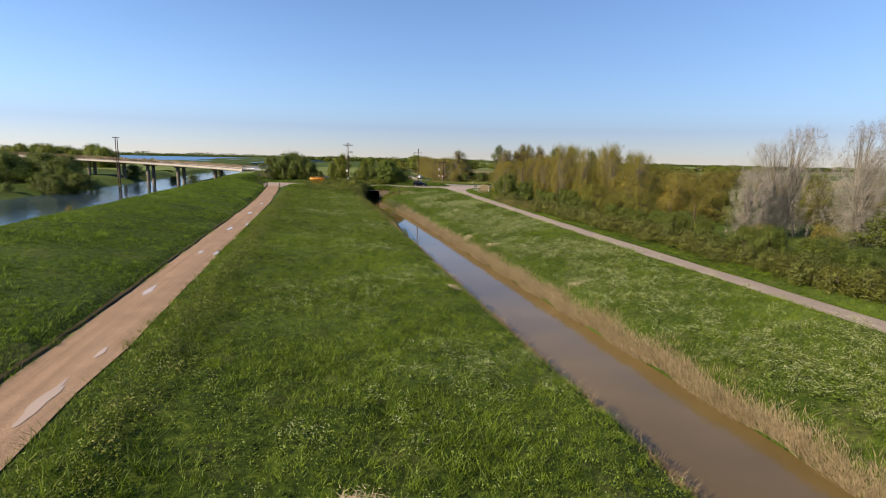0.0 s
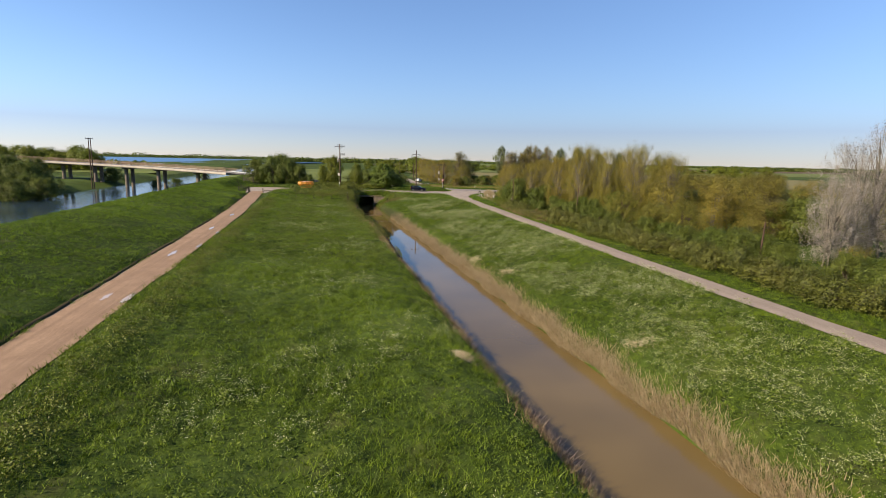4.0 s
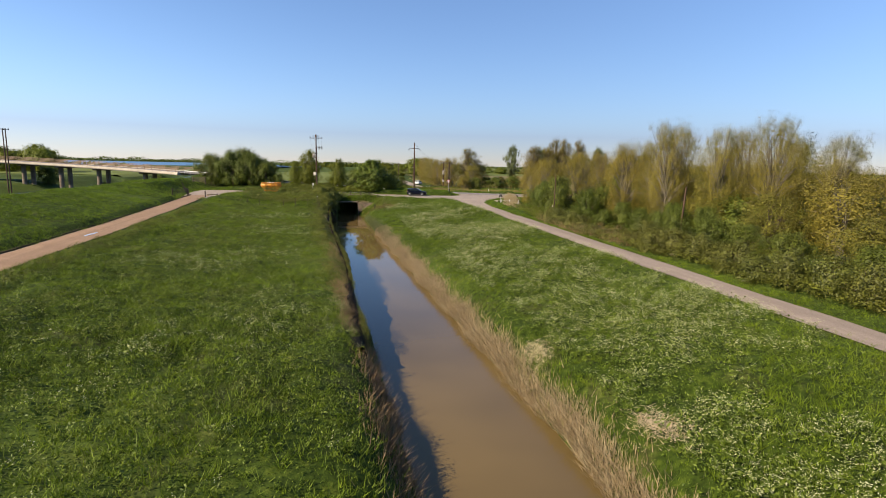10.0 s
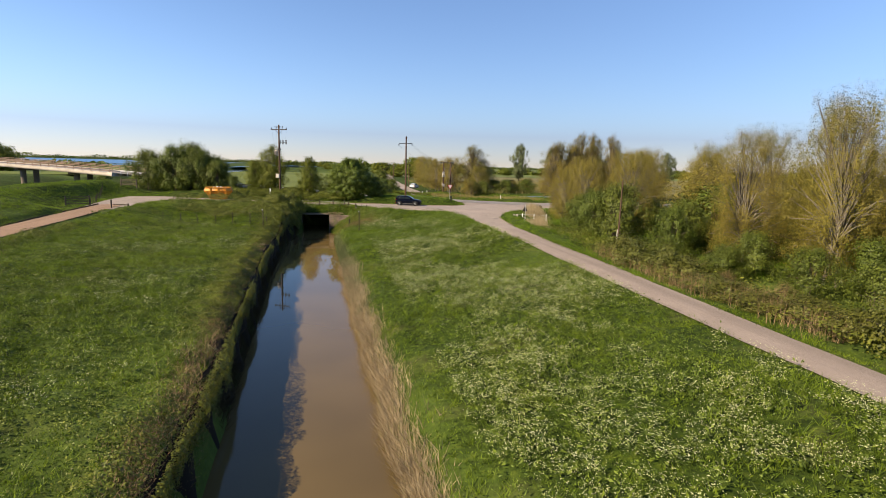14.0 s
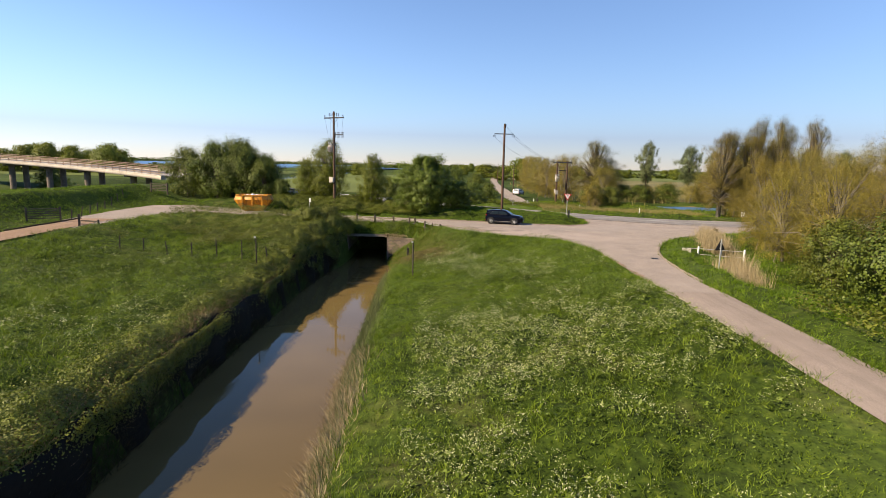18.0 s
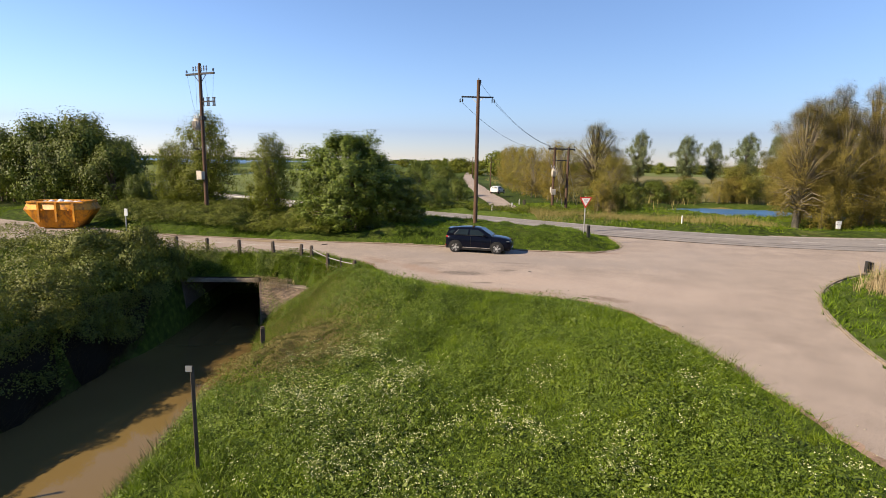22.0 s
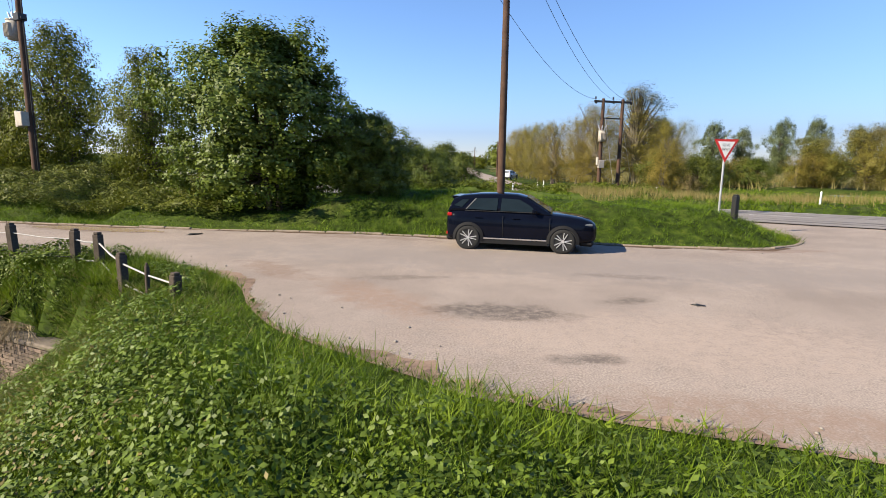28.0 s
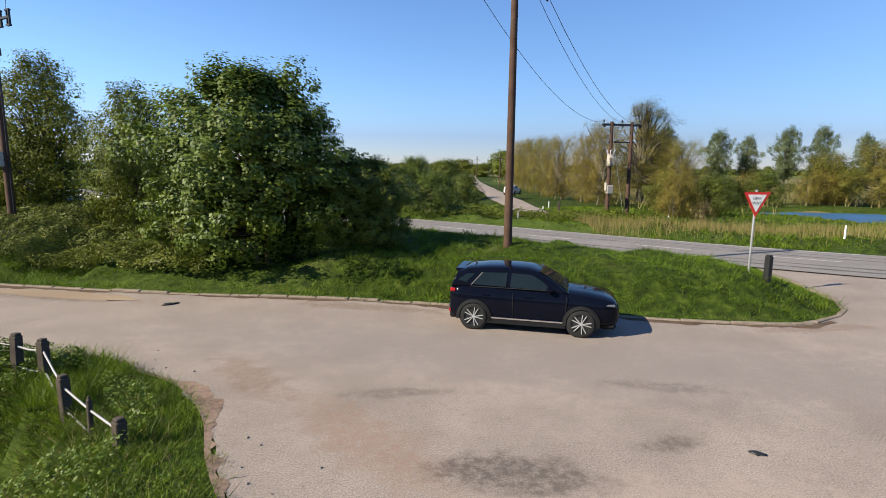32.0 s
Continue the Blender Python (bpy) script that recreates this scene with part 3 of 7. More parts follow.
def sheet(name, outline, z, mat, label, thick=0.0):
    bm = bmesh.new()
    vs = [bm.verts.new((x, y, z)) for x, y in outline]
    f = bm.faces.new(vs)
    if f.normal.z < 0:
        f.normal_flip()
    if thick:
        low = bmesh.ops.extrude_face_region(bm, geom=[f])["geom"]
        bmesh.ops.translate(bm, vec=(0, 0, -thick), verts=[g for g in low if isinstance(g, bmesh.types.BMVert)])
    bmesh.ops.triangulate(bm, faces=bm.faces[:])
    bmesh.ops.recalc_face_normals(bm, faces=bm.faces[:])
    return tagged(part(name, bm, mat), label, name.split("_")[-1], kind="structure")


def strip(name, line, half, mat, label, lift=0.02, ragged=0.0, sub=4):
    """A road along a line, a few vertices across."""
    p = np.array(line)
    d = np.gradient(p[:, :2], axis=0)
    d /= np.linalg.norm(d, axis=1)[:, None]
    n = np.stack([d[:, 1], -d[:, 0]], 1)
    v = []
    for s in np.linspace(-1, 1, sub + 1):
        off = s * half * np.ones(len(p))
        if abs(s) == 1 and ragged:
            off = off + rng.normal(0, ragged, len(p))
        v.append(np.column_stack([p[:, :2] + n * off[:, None], p[:, 2] + lift + 0.03 * (1 - s * s)]))
    v = np.stack(v, 1)
    k, w = v.shape[:2]
    i, j = np.meshgrid(np.arange(k - 1), np.arange(w - 1), indexing="ij")
    a = i * w + j
    ob = np_part(name, v.reshape(-1, 3), np.stack([a, a + 1, a + w + 1, a + w], -1).reshape(-1, 4), mat, smooth=True)
    return tagged(ob, label, name.split("_")[-1], kind="structure")


def ragged_outline(poly, amount, step=0.5):
    out, ring = [], poly + [poly[0]]
    for (ax, ay), (bx, by) in zip(ring, ring[1:]):
        n = max(1, int(math.hypot(bx - ax, by - ay) / step))
        for s in range(n):
            x, y = ax + (bx - ax) * s / n, ay + (by - ay) * s / n
            g = noise.noise((x * 0.8, y * 0.8, 3.0)) * amount + noise.noise((x * 2.5, y * 2.5, 9.0)) * amount * 0.6
            l = math.hypot(bx - ax, by - ay)
            out.append((x + (by - ay) / l * g, y - (bx - ax) / l * g))
    return out


sheet("car_park", ragged_outline(LOT, 0.26), 0.0, TARMAC, "pale worn tarmac car park and service road", 0.35)
strip("main_road", [p for p in MAIN if p[0] > -27], 3.3, ROADTAR, "grey two-lane tarmac road with dark wheel tracks", 0.03)
strip("lane_road", LANE_LINE, np.interp([p[1] for p in LANE_LINE], [70, 116], [1.16, 1.36]), LANE, "narrow worn tarmac lane between grass verges", 0.02, 0.08)
strip("dirt_track", TRACK, 1.62, DIRT, "sandy dirt track with ruts and puddles", 0.03, 0.1, 8)
strip("far_track", FAR_TRACK, 1.65, TARMAC, "pale gravel track running to the horizon", 0.03, 0.1)
sheet("canal_water", [(9.5, -80), (23, -80), (23, 149), (16.5, 157), (16.5, 166), (12, 166), (12, 152), (9.5, 148)], -3.7, CANAL, "still brown water in a straight drain")
sheet("river_water", [(-72, -300), (-37, -300), (-37, 180), (-42, 260), (-46, 700), (-73, 700), (-72, 300)], -3.0, RIVER, "dark blue river water with ripples")
sheet("pond_water", [(49, 178), (88, 178), (88, 206), (49, 206)], -0.72, SKYBLUE_WATER, "small pond among reeds, the sky's blue painted into it")
sheet("lake_water", [(-700, 560), (-330, 480), (-75, 620), (-60, 900), (40, 1000), (20, 1500), (-600, 1600), (-1300, 1300), (-1300, 700)], -0.75, SKYBLUE_WATER, "broad floodwater on the washland, the sky's blue painted into it")




def field(name, x0, x1, y0, y1, mat, label, lift=0.12):
    """A crop or fen laid over the land."""
    x, y = np.meshgrid(np.linspace(x0, x1, 50), np.linspace(y0, y1, 50))
    z = height(x, y) + lift
    i, j = np.meshgrid(np.arange(49), np.arange(49), indexing="ij")
    a = i * 50 + j
    ob = np_part(name, np.stack([x, y, z], -1).reshape(-1, 3), np.stack([a, a + 1, a + 51, a + 50], -1).reshape(-1, 4), mat, smooth=True)
    tagged(ob, label, "field", kind="structure")


field("fen_field", 62, 330, 200, 420, FIELD_TAN, "tan reedy fen beyond the pond")
field("crop_field", 70, 700, 430, 640, FIELD_GREEN, "light green spring crop on flat land")
field("ploughed_field", 80, 1200, 650, 900, FIELD_BROWN, "dark ploughed field on flat land")
field("crop_field", -300, -72, 300, 480, FIELD_GREEN, "light green grazing beside the floodwater")
field("crop_field", -45, 30, 230, 460, FIELD_GREEN, "light green grazing beyond the road")
field("crop_field", 110, 1200, 940, 1500, FIELD_GREEN, "pale green crop towards the horizon")

# the drain bank's steep face under the brambles, its shade painted near-black
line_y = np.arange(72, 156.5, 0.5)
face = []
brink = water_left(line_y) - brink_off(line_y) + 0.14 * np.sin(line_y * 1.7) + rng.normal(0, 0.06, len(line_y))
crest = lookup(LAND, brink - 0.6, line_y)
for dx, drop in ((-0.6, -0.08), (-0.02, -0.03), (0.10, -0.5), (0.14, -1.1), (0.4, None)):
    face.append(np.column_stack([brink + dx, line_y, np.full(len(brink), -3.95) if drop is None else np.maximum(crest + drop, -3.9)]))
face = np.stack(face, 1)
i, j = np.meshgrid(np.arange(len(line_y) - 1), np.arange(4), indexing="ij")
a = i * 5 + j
tagged(np_part("drain_bank", face.reshape(-1, 3), np.stack([a, a + 1, a + 6, a + 5], -1).reshape(-1, 4), BANKSHADE, smooth=True), "steep face of the drain bank, its shade painted near-black", "bank", kind="structure")

# ---- the track's edge and its puddles ----
for side, name, label in ((-1, "turf_edge", "dark cut turf edge beside the dirt track"),):
    line = np.array([p for p in curve(TRACK, 1.0)])
    n = len(line)
    wob = 1.67 + 0.07 * np.sin(np.arange(n) * 0.37) + rng.normal(0, 0.05, n)
    v = np.stack([np.column_stack([line[:, 0] - wob + dx, line[:, 1], line[:, 2] + dz]) for dx, dz in ((0.10, -0.03), (0.06, 0.10), (-0.05, 0.15), (-0.4, 0.08))], 1)
    i, j = np.meshgrid(np.arange(n - 1), np.arange(3), indexing="ij")
    a = i * 4 + j
    tagged(np_part(name, v.reshape(-1, 3), np.stack([a, a + 1, a + 5, a + 4], -1).reshape(-1, 4), EARTH_SHADE), label, "bank", kind="structure")
for x, y, rx, ry in ((-9.4, 19.6, 0.24, 1.7), (-9.3, 24.5, 0.12, 0.7), (-10.6, 36, 0.2, 1.3), (-9.0, 49.5, 0.2, 1.1), (-10.4, 50, 0.17, 0.9), (-10.5, 66, 0.2, 1.4), (-9.1, 70, 0.16, 1.0), (-10.5, 84, 0.22, 1.3), (-9.1, 80, 0.16, 0.9), (-10.6, 100, 0.2, 1.4)):
    ring = [(x + rx * math.cos(a) * (1 + 0.7 * noise.noise((a * 2, x, y))), y + ry * math.sin(a) * (1 + 0.5 * noise.noise((a * 3, y, x)))) for a in np.linspace(0, 2 * math.pi, 22)[:-1]]
    z = float(along(TRACK, np.array([x]), np.array([y]))[1][0])
    ob = sheet("puddle", ring, z + 0.068, PUDDLE, "shallow muddy puddle on the dirt track")
    tagged(ob, "", "puddle", "puddles on the track")

# ---- trees and bushes ----
def leaf_quads(c, size, flat=0.5, aspect=0.6, up=0.55, facing=None):
    """Small pointed leaves at centres c, four corners each, their faces turned at random but more often to the sky."""
    n = len(c)
    face = rng.normal(size=(n, 3))
    face /= np.linalg.norm(face, axis=1)[:, None]
    if facing is None:
        face[:, 2] = np.abs(face[:, 2]) + up
    else:
        face = 0.5 * face + facing
    u = rng.normal(size=(n, 3))
    u[:, 2] *= flat
    u -= face * ((u * face).sum(1) / (face * face).sum(1))[:, None]
    u /= np.linalg.norm(u, axis=1)[:, None] + 1e-9
    w = np.cross(u, face)
    w /= np.linalg.norm(w, axis=1)[:, None] + 1e-9
    s = (np.asarray(size) * rng.uniform(0.6, 1.35, n))[:, None]
    v = np.stack([c - u * s, c + w * s * aspect, c + u * s, c - w * s * aspect], 1).reshape(-1, 3)
    return v, np.arange(4 * n).reshape(-1, 4)


def crown_points(kind, clumps, leaves):
    """Clump centres of a crown one high and about one wide, and leaves about them."""
    z = rng.uniform(0, 1, clumps)
    ang = rng.uniform(0, 2 * np.pi, clumps)
    if kind == "dome":
        z = 0.06 + 0.92 * z
        prof = np.sqrt(np.clip(1 - ((z - 0.42) / 0.58) ** 2, 0, 1)) * (0.75 + 0.25 * smooth(0, 0.3, z))
    elif kind == "bush":
        z = 0.03 + 0.92 * z**0.85
        prof = np.sqrt(np.clip(1 - (z - 0.1) ** 2 * 1.2, 0, 1))
    elif kind == "tall":
        z = 0.10 + 0.88 * z
        prof = np.sin(np.pi * np.clip(0.12 + 0.86 * z, 0, 1)) ** 0.7
    elif kind == "spray":
        z = 0.05 + 0.95 * z**0.9
        prof = np.sqrt(np.clip(1 - ((z - 0.45) / 0.62) ** 2, 0, 1))
    elif kind == "lollipop":
        z = 0.14 + 0.84 * z
        prof = np.sqrt(np.clip(1 - ((z - 0.56) / 0.45) ** 2, 0, 1))
    else:
        z = 0.05 + 0.93 * z
        prof = 1.02 - z
    lump = 0.82 + (0.4 if kind == "bush" else 0.3) * np.sin(3 * ang + 5 * z + 1) * np.sin(2 * ang - 7 * z) + rng.normal(0, 0.15, clumps)
    r = 0.52 * prof * lump * np.sqrt(rng.uniform(0.12, 1, clumps))
    shoot = rng.uniform(0, 1, clumps) < 0.13
    z, r = np.where(shoot, z * 1.05, z), np.where(shoot, r * 1.12, r)
    c = np.stack([r * np.cos(ang), r * np.sin(ang), z], 1)
    return c


def tree_mesh(kind, tall, wide, clumps, per, leaf, spread, stretch, limbs, flat=0.6, aspect=0.55, stems=1):
    c = crown_points(kind, clumps, per) * (wide, wide, tall)
    off = np.clip(rng.normal(size=(clumps, per, 3)), -1.35, 1.35) * np.asarray(spread) * rng.uniform(0.6, 1.4, (clumps, 1, 1))
    off[..., 2] *= stretch
    if stretch > 1.3:
        off[..., :2] += c[:, None, :2] * 0.05 * off[..., 2:3]
    pts = (c[:, None] + off).reshape(-1, 3)
    out = c - np.array((0, 0, tall * 0.45))
    out /= np.linalg.norm(out / (wide / 2, wide / 2, tall / 2), axis=1)[:, None] * (wide + tall) / 4 + 1e-9
    small = off / (np.linalg.norm(off, axis=2)[..., None] + 1e-9)
    face = (0.8 * out[:, None] + 0.8 * small + (0, 0, 0.3)).reshape(-1, 3)
    keep = pts[:, 2] > 0.02
    pts, face = pts[keep], face[keep]
    leaves = leaf_quads(pts, leaf, flat, aspect, facing=face)
    lines = []
    for s in range(stems):
        base = np.array([rng.normal(0, 0.05 * wide * (stems > 1)), rng.normal(0, 0.05 * wide * (stems > 1)), -0.15])
        top = np.array([rng.normal(0, 0.06 * wide), rng.normal(0, 0.06 * wide), tall * 0.82])
        t = np.linspace(0, 1, 7)[:, None]
        trunk = base + (top - base) * t + np.sin(t * 5 + s) * 0.03 * wide * t
        r0 = 0.022 * tall / math.sqrt(stems) + 0.02
        lines.append((trunk, np.linspace(r0, 0.012, 7)))
        for tip in c[rng.permutation(clumps)[: limbs // stems]]:
            at = np.clip(0.15 + 0.55 * tip[2] / tall * rng.uniform(0.6, 1), 0, 0.95)
            root = base + (top - base) * at
            mid = root + (tip - root) * 0.5 + (0, 0, 0.08 * tall * rng.uniform(0, 1))
            q = np.array([root, root * 0.35 + mid * 0.65, mid, (mid + tip) / 2, tip])
            lines.append((q, np.linspace(r0 * 0.42, 0.006, 5)))
    return leaves, tubes(lines, 5)


KINDS = {
    # name: builder numbers, leaf, bark, label, category
    "maple_tree": (("dome", 7.0, 6.6, 760, 110, 0.062, 0.2, 1.1, 70, 0.9, 0.62, 3), L_BROAD, BARK, "dense dark green maple tree with many stems", "tree"),
    "hawthorn_tree": (("dome", 6.0, 5.0, 380, 90, 0.054, 0.24, 1.1, 60, 0.9, 0.6, 3), L_HAW, BARK, "small green hawthorn tree in fresh leaf", "tree"),
    "thicket_bush": (("bush", 4.2, 5.6, 230, 64, 0.07, 0.26, 1.0, 30, 0.7, 0.6, 4), L_SHRUB, BARK, "dense green bush with uneven crown", "bush"),
    "hedge_bush": (("bush", 2.0, 3.6, 130, 46, 0.058, 0.19, 1.0, 10, 0.7, 0.6, 4), L_HEDGE, BARK, "unclipped green hedge bush beside the lane", "bush"),
    "willow_tree": (("spray", 9.0, 7.5, 480, 130, 0.043, 0.29, 1.25, 150, 1.2, 0.45, 3), L_WILLOW, PALEBARK, "yellow-green willow tree with fine upright sprays", "tree"),
    "poplar_tree": (("tall", 12.0, 5.0, 420, 120, 0.043, 0.27, 1.3, 150, 1.0, 0.5, 1), L_POPLAR, PALEBARK, "tall thin poplar tree with half-open leaves", "tree"),
    "row_tree": (("lollipop", 13.0, 8.5, 260, 64, 0.15, 0.42, 1.1, 30, 0.7, 0.6, 1), L_ROW, BARK, "round-headed tree on a clear trunk in a row", "tree"),
    "silver_tree": (("spray", 12.0, 9.5, 440, 56, 0.068, 0.27, 2.0, 90, 1.2, 0.4, 3), L_SILVER, PALEBARK, "pale silvery tree in downy young leaf", "tree"),
    "conifer_tree": (("cone", 9.0, 4.5, 220, 24, 0.16, 0.22, 0.5, 16, 0.4, 0.35, 1), L_CONIF, BARK, "dark green conifer among lighter trees", "tree"),
    "bramble_bush": (("bush", 1.1, 3.6, 150, 56, 0.045, 0.19, 0.8, 10, 0.5, 0.65, 5), L_BRAMBLE, BARK, "low tangled bramble bush on the bank", "bush"),
    "brown_bramble": (("bush", 0.9, 2.6, 90, 26, 0.05, 0.17, 0.7, 30, 0.6, 0.5, 5), L_RUST, BARK, "half-dead brown bramble patch on the bank", "bush"),
    "russet_bush": (("bush", 1.9, 2.2, 90, 30, 0.05, 0.15, 1.2, 20, 1.0, 0.35, 5), L_RUST, BARK, "reddish-brown bush in the pale roadside grass", "bush"),
    "distant_tree": (("dome", 9.0, 10.0, 110, 40, 0.27, 0.72, 0.9, 10, 0.7, 0.7, 1), L_HAW, BARK, "distant green tree on the flat farmland", "tree"),
    "young_willow": (("spray", 4.5, 4.2, 150, 64, 0.06, 0.25, 1.3, 24, 1.4, 0.45, 5), L_WILLOW, PALEBARK, "young yellow-green willow bush", "bush"),
    "scrub_tree": (("spray", 6.0, 6.0, 230, 84, 0.066, 0.33, 1.1, 80, 1.0, 0.5, 3), L_SCRUB, BARK, "olive-green scrub tree behind the hedge", "tree"),
}
BUILT = {}


def plant(kind, x, y, wide=1.0, tall=None, turn=None, label="", group="", sink=0.05, z=None):
    tall = wide if tall is None else tall
    turn = rng.uniform(0, 360) if turn is None else turn
    m = Matrix.LocRotScale((x, y, (ground_at(x, y) if z is None else z) - sink), Euler((0, 0, radians(turn))), (wide, wide, tall))
    if kind not in BUILT:
        numbers, leaf, bark, text, cat = KINDS[kind]
        (lv, lf), (tv, tf) = tree_mesh(*numbers)
        root = empty(kind, label=text, category=cat)
        np_part("trunk", tv, tf, bark, root, smooth=True)
        np_part("crown", lv, lf, leaf, root)
        BUILT[kind] = root
        root.matrix_basis = m
        ob = root
    else:
        ob = copy_thing(BUILT[kind], Matrix.Identity(4))
        ob.matrix_basis = m
    return tagged(ob, label or KINDS[kind][3], "", group)


# ---- poles and wires ----
def insulator(at, parent, tall=0.22, r=0.05, down=False, mat=None):
    x, y, z = at
    s = -1 if down else 1
    bm = bmesh.new()
    cyl(bm, (x, y, z), (x, y, z + s * tall), 0.014, 0.014, 6)
    for k in range(3):
        a = z + s * tall * (0.3 + 0.23 * k)
        cyl(bm, (x, y, a), (x, y, a + s * tall * 0.16), r, r * 0.55, 8)
    return part("insulator", bm, mat or DARKMETAL, parent)


def pole_shaft(parent, h, r0=0.16, r1=0.11, lean=(0.0, 0.0), at=(0, 0)):
    p = np.array([(at[0] + lean[0] * t, at[1] + lean[1] * t, -0.4 + (h + 0.4) * t) for t in np.linspace(0, 1, 6)])
    v, f = tubes([(p, np.linspace(r0, r1, 6))], 12)
    ob = np_part("shaft", v, f, POLEWOOD, parent, smooth=True)
    bm = bmesh.new()
    cyl(bm, tuple(p[-1]), (p[-1][0], p[-1][1], p[-1][2] + 0.03), r1 * 1.02, r1 * 0.7, 12)
    part("cap", bm, POLEWOOD, parent)
    return ob


def transformer(parent, x, y, z, r=0.3, h=0.85):
    bm = bmesh.new()
    cyl(bm, (x, y, z), (x, y, z + h), r, r, 16)
    cyl(bm, (x, y, z + h), (x, y, z + h + 0.05), r * 1.06, r * 1.06, 16)
    tank = part("transformer", bm, CONCRETE, parent, "pale grey cylindrical transformer", True)
    for k in range(3):
        a = (k - 1) * 0.16
        bm = bmesh.new()
        cyl(bm, (x + a, y, z + h), (x + a * 2.2, y - 0.05, z + h + 0.42), 0.03, 0.02, 7)
        for s in (0.3, 0.55, 0.8):
            cyl(bm, (x + a * (1 + 1.2 * s), y - 0.05 * s, z + h + 0.42 * s - 0.03), (x + a * (1 + 1.2 * s), y - 0.05 * s, z + h + 0.42 * s + 0.03), 0.06, 0.04, 8)
        part("bushing", bm, STEEL, tank)
    bm = bmesh.new()
    for k in range(5):
        box(bm, x - 0.2 + 0.1 * k - 0.008, y - r - 0.07, z + 0.12, x - 0.2 + 0.1 * k + 0.008, y - r + 0.08, z + h - 0.15)
    part("cooling_fin", bm, CONCRETE, tank)
    return tank


def switch_pole(x, y, base, h):
    root = empty("electricity_pole", x, y, base, -30, "tall brown wooden electricity pole with transformer and switchgear", "pole")
    pole_shaft(root, h, 0.17, 0.12)
    part("crossarm", boxes((-1.6, -0.06, h - 0.85, 1.6, 0.06, h - 0.7), bevel=0.01), DARKMETAL, root)
    bm = bmesh.new()
    cyl(bm, (-0.7, 0, h - 0.85), (0, 0, h - 1.5), 0.025)
    cyl(bm, (0.7, 0, h - 0.85), (0, 0, h - 1.5), 0.025)
    part("brace", bm, DARKMETAL, root)
    for k in range(6):
        insulator((-0.75 + 0.3 * k, 0.0, h - 0.7), root, 0.55, 0.07)
    for s in (-1, 1):
        insulator((1.5 * s, 0, h - 0.72), root, 0.3, 0.09)
    part("switch_arm", boxes((-0.2, -0.05, h - 2.95, 1.5, 0.05, h - 2.85), bevel=0.01), DARKMETAL, root)
    for k, a in enumerate((0.15, 0.75, 1.4)):
        bm = boxes((a - 0.14, -0.05, h - 2.65, a + 0.16, 0.05, h - 2.58), (a - 0.14, -0.05, h - 3.25, a + 0.16, 0.05, h - 3.18), (a + 0.08, -0.04, h - 3.2, a + 0.13, 0.04, h - 2.6), (a - 0.1, -0.03, h - 3.2, a - 0.05, 0.03, h - 2.6))
        part("fuse_switch", bm, DARKMETAL, root)
    part("bracket", boxes((-0.75, -0.12, h - 4.25, 0.3, 0.12, h - 4.15), (-0.2, -0.18, h - 4.3, 0.2, 0.18, h - 4.0)), DARKMETAL, root)
    transformer(root, -0.55, 0, h - 5.1)
    part("meter_box", boxes((-0.32, -0.45, 3.0, 0.12, -0.12, 3.65), bevel=0.02), CONCRETE, root, "pale grey meter box")
    part("meter_box", boxes((-0.55, -0.4, 2.95, -0.34, -0.1, 3.7), bevel=0.02), CONCRETE, root, "pale grey meter box")
    for s in (-1, 1):
        cable("jumper_wire", (1.5 * s, 0, h - 0.7), (1.3 * s if s > 0 else -0.7, 0, h - 2.6 if s > 0 else h - 3.9), 0.2, BLACK, root, 0.01)
        cable("jumper_wire", (0.5 * s, 0, h - 0.7), (0.75 if s > 0 else -0.55, 0, h - 2.6 if s > 0 else h - 3.9), 0.15, BLACK, root, 0.01)
    bm = bmesh.new()
    cyl(bm, (0.19, 0, 0.2), (0.19, 0, h - 3), 0.022, 0.022, 6)
    part("conduit", bm, BLACK, root)
    return root


def plain_pole(x, y, base, h, rz, arm=1.15, lean=(0, 0), label="brown wooden electricity pole with one crossarm"):
    root = empty("electricity_pole", x, y, base, rz, label, "pole")
    pole_shaft(root, h, 0.165, 0.115, lean)
    lx = lean[0]
    part("crossarm", boxes((lx - arm, -0.05, h - 1.15, lx + arm, 0.05, h - 1.05), bevel=0.01), DARKMETAL, root)
    bm = bmesh.new()
    cyl(bm, (lx - 0.4, 0, h - 1.15), (lx, 0, h - 1.55), 0.02)
    cyl(bm, (lx + 0.4, 0, h - 1.15), (lx, 0, h - 1.55), 0.02)
    part("brace", bm, WHITE, root)
    for a in (-arm + 0.08, arm - 0.08):
        insulator((lx + a, 0, h - 1.15), root, 0.32, 0.07, True)
        insulator((lx + a * 1.15, 0.05, h - 1.2), root, 0.3, 0.06, True)
    part("top_bracket", boxes((lx - 0.06, -0.2, h - 0.35, lx + 0.18, 0.05, h - 0.1), bevel=0.02), DARKMETAL, root)
    insulator((lx + 0.05, -0.1, h - 0.1), root, 0.3, 0.06)
    insulator((lx + 0.2, 0.0, h - 0.2), root, 0.3, 0.06)
    return root


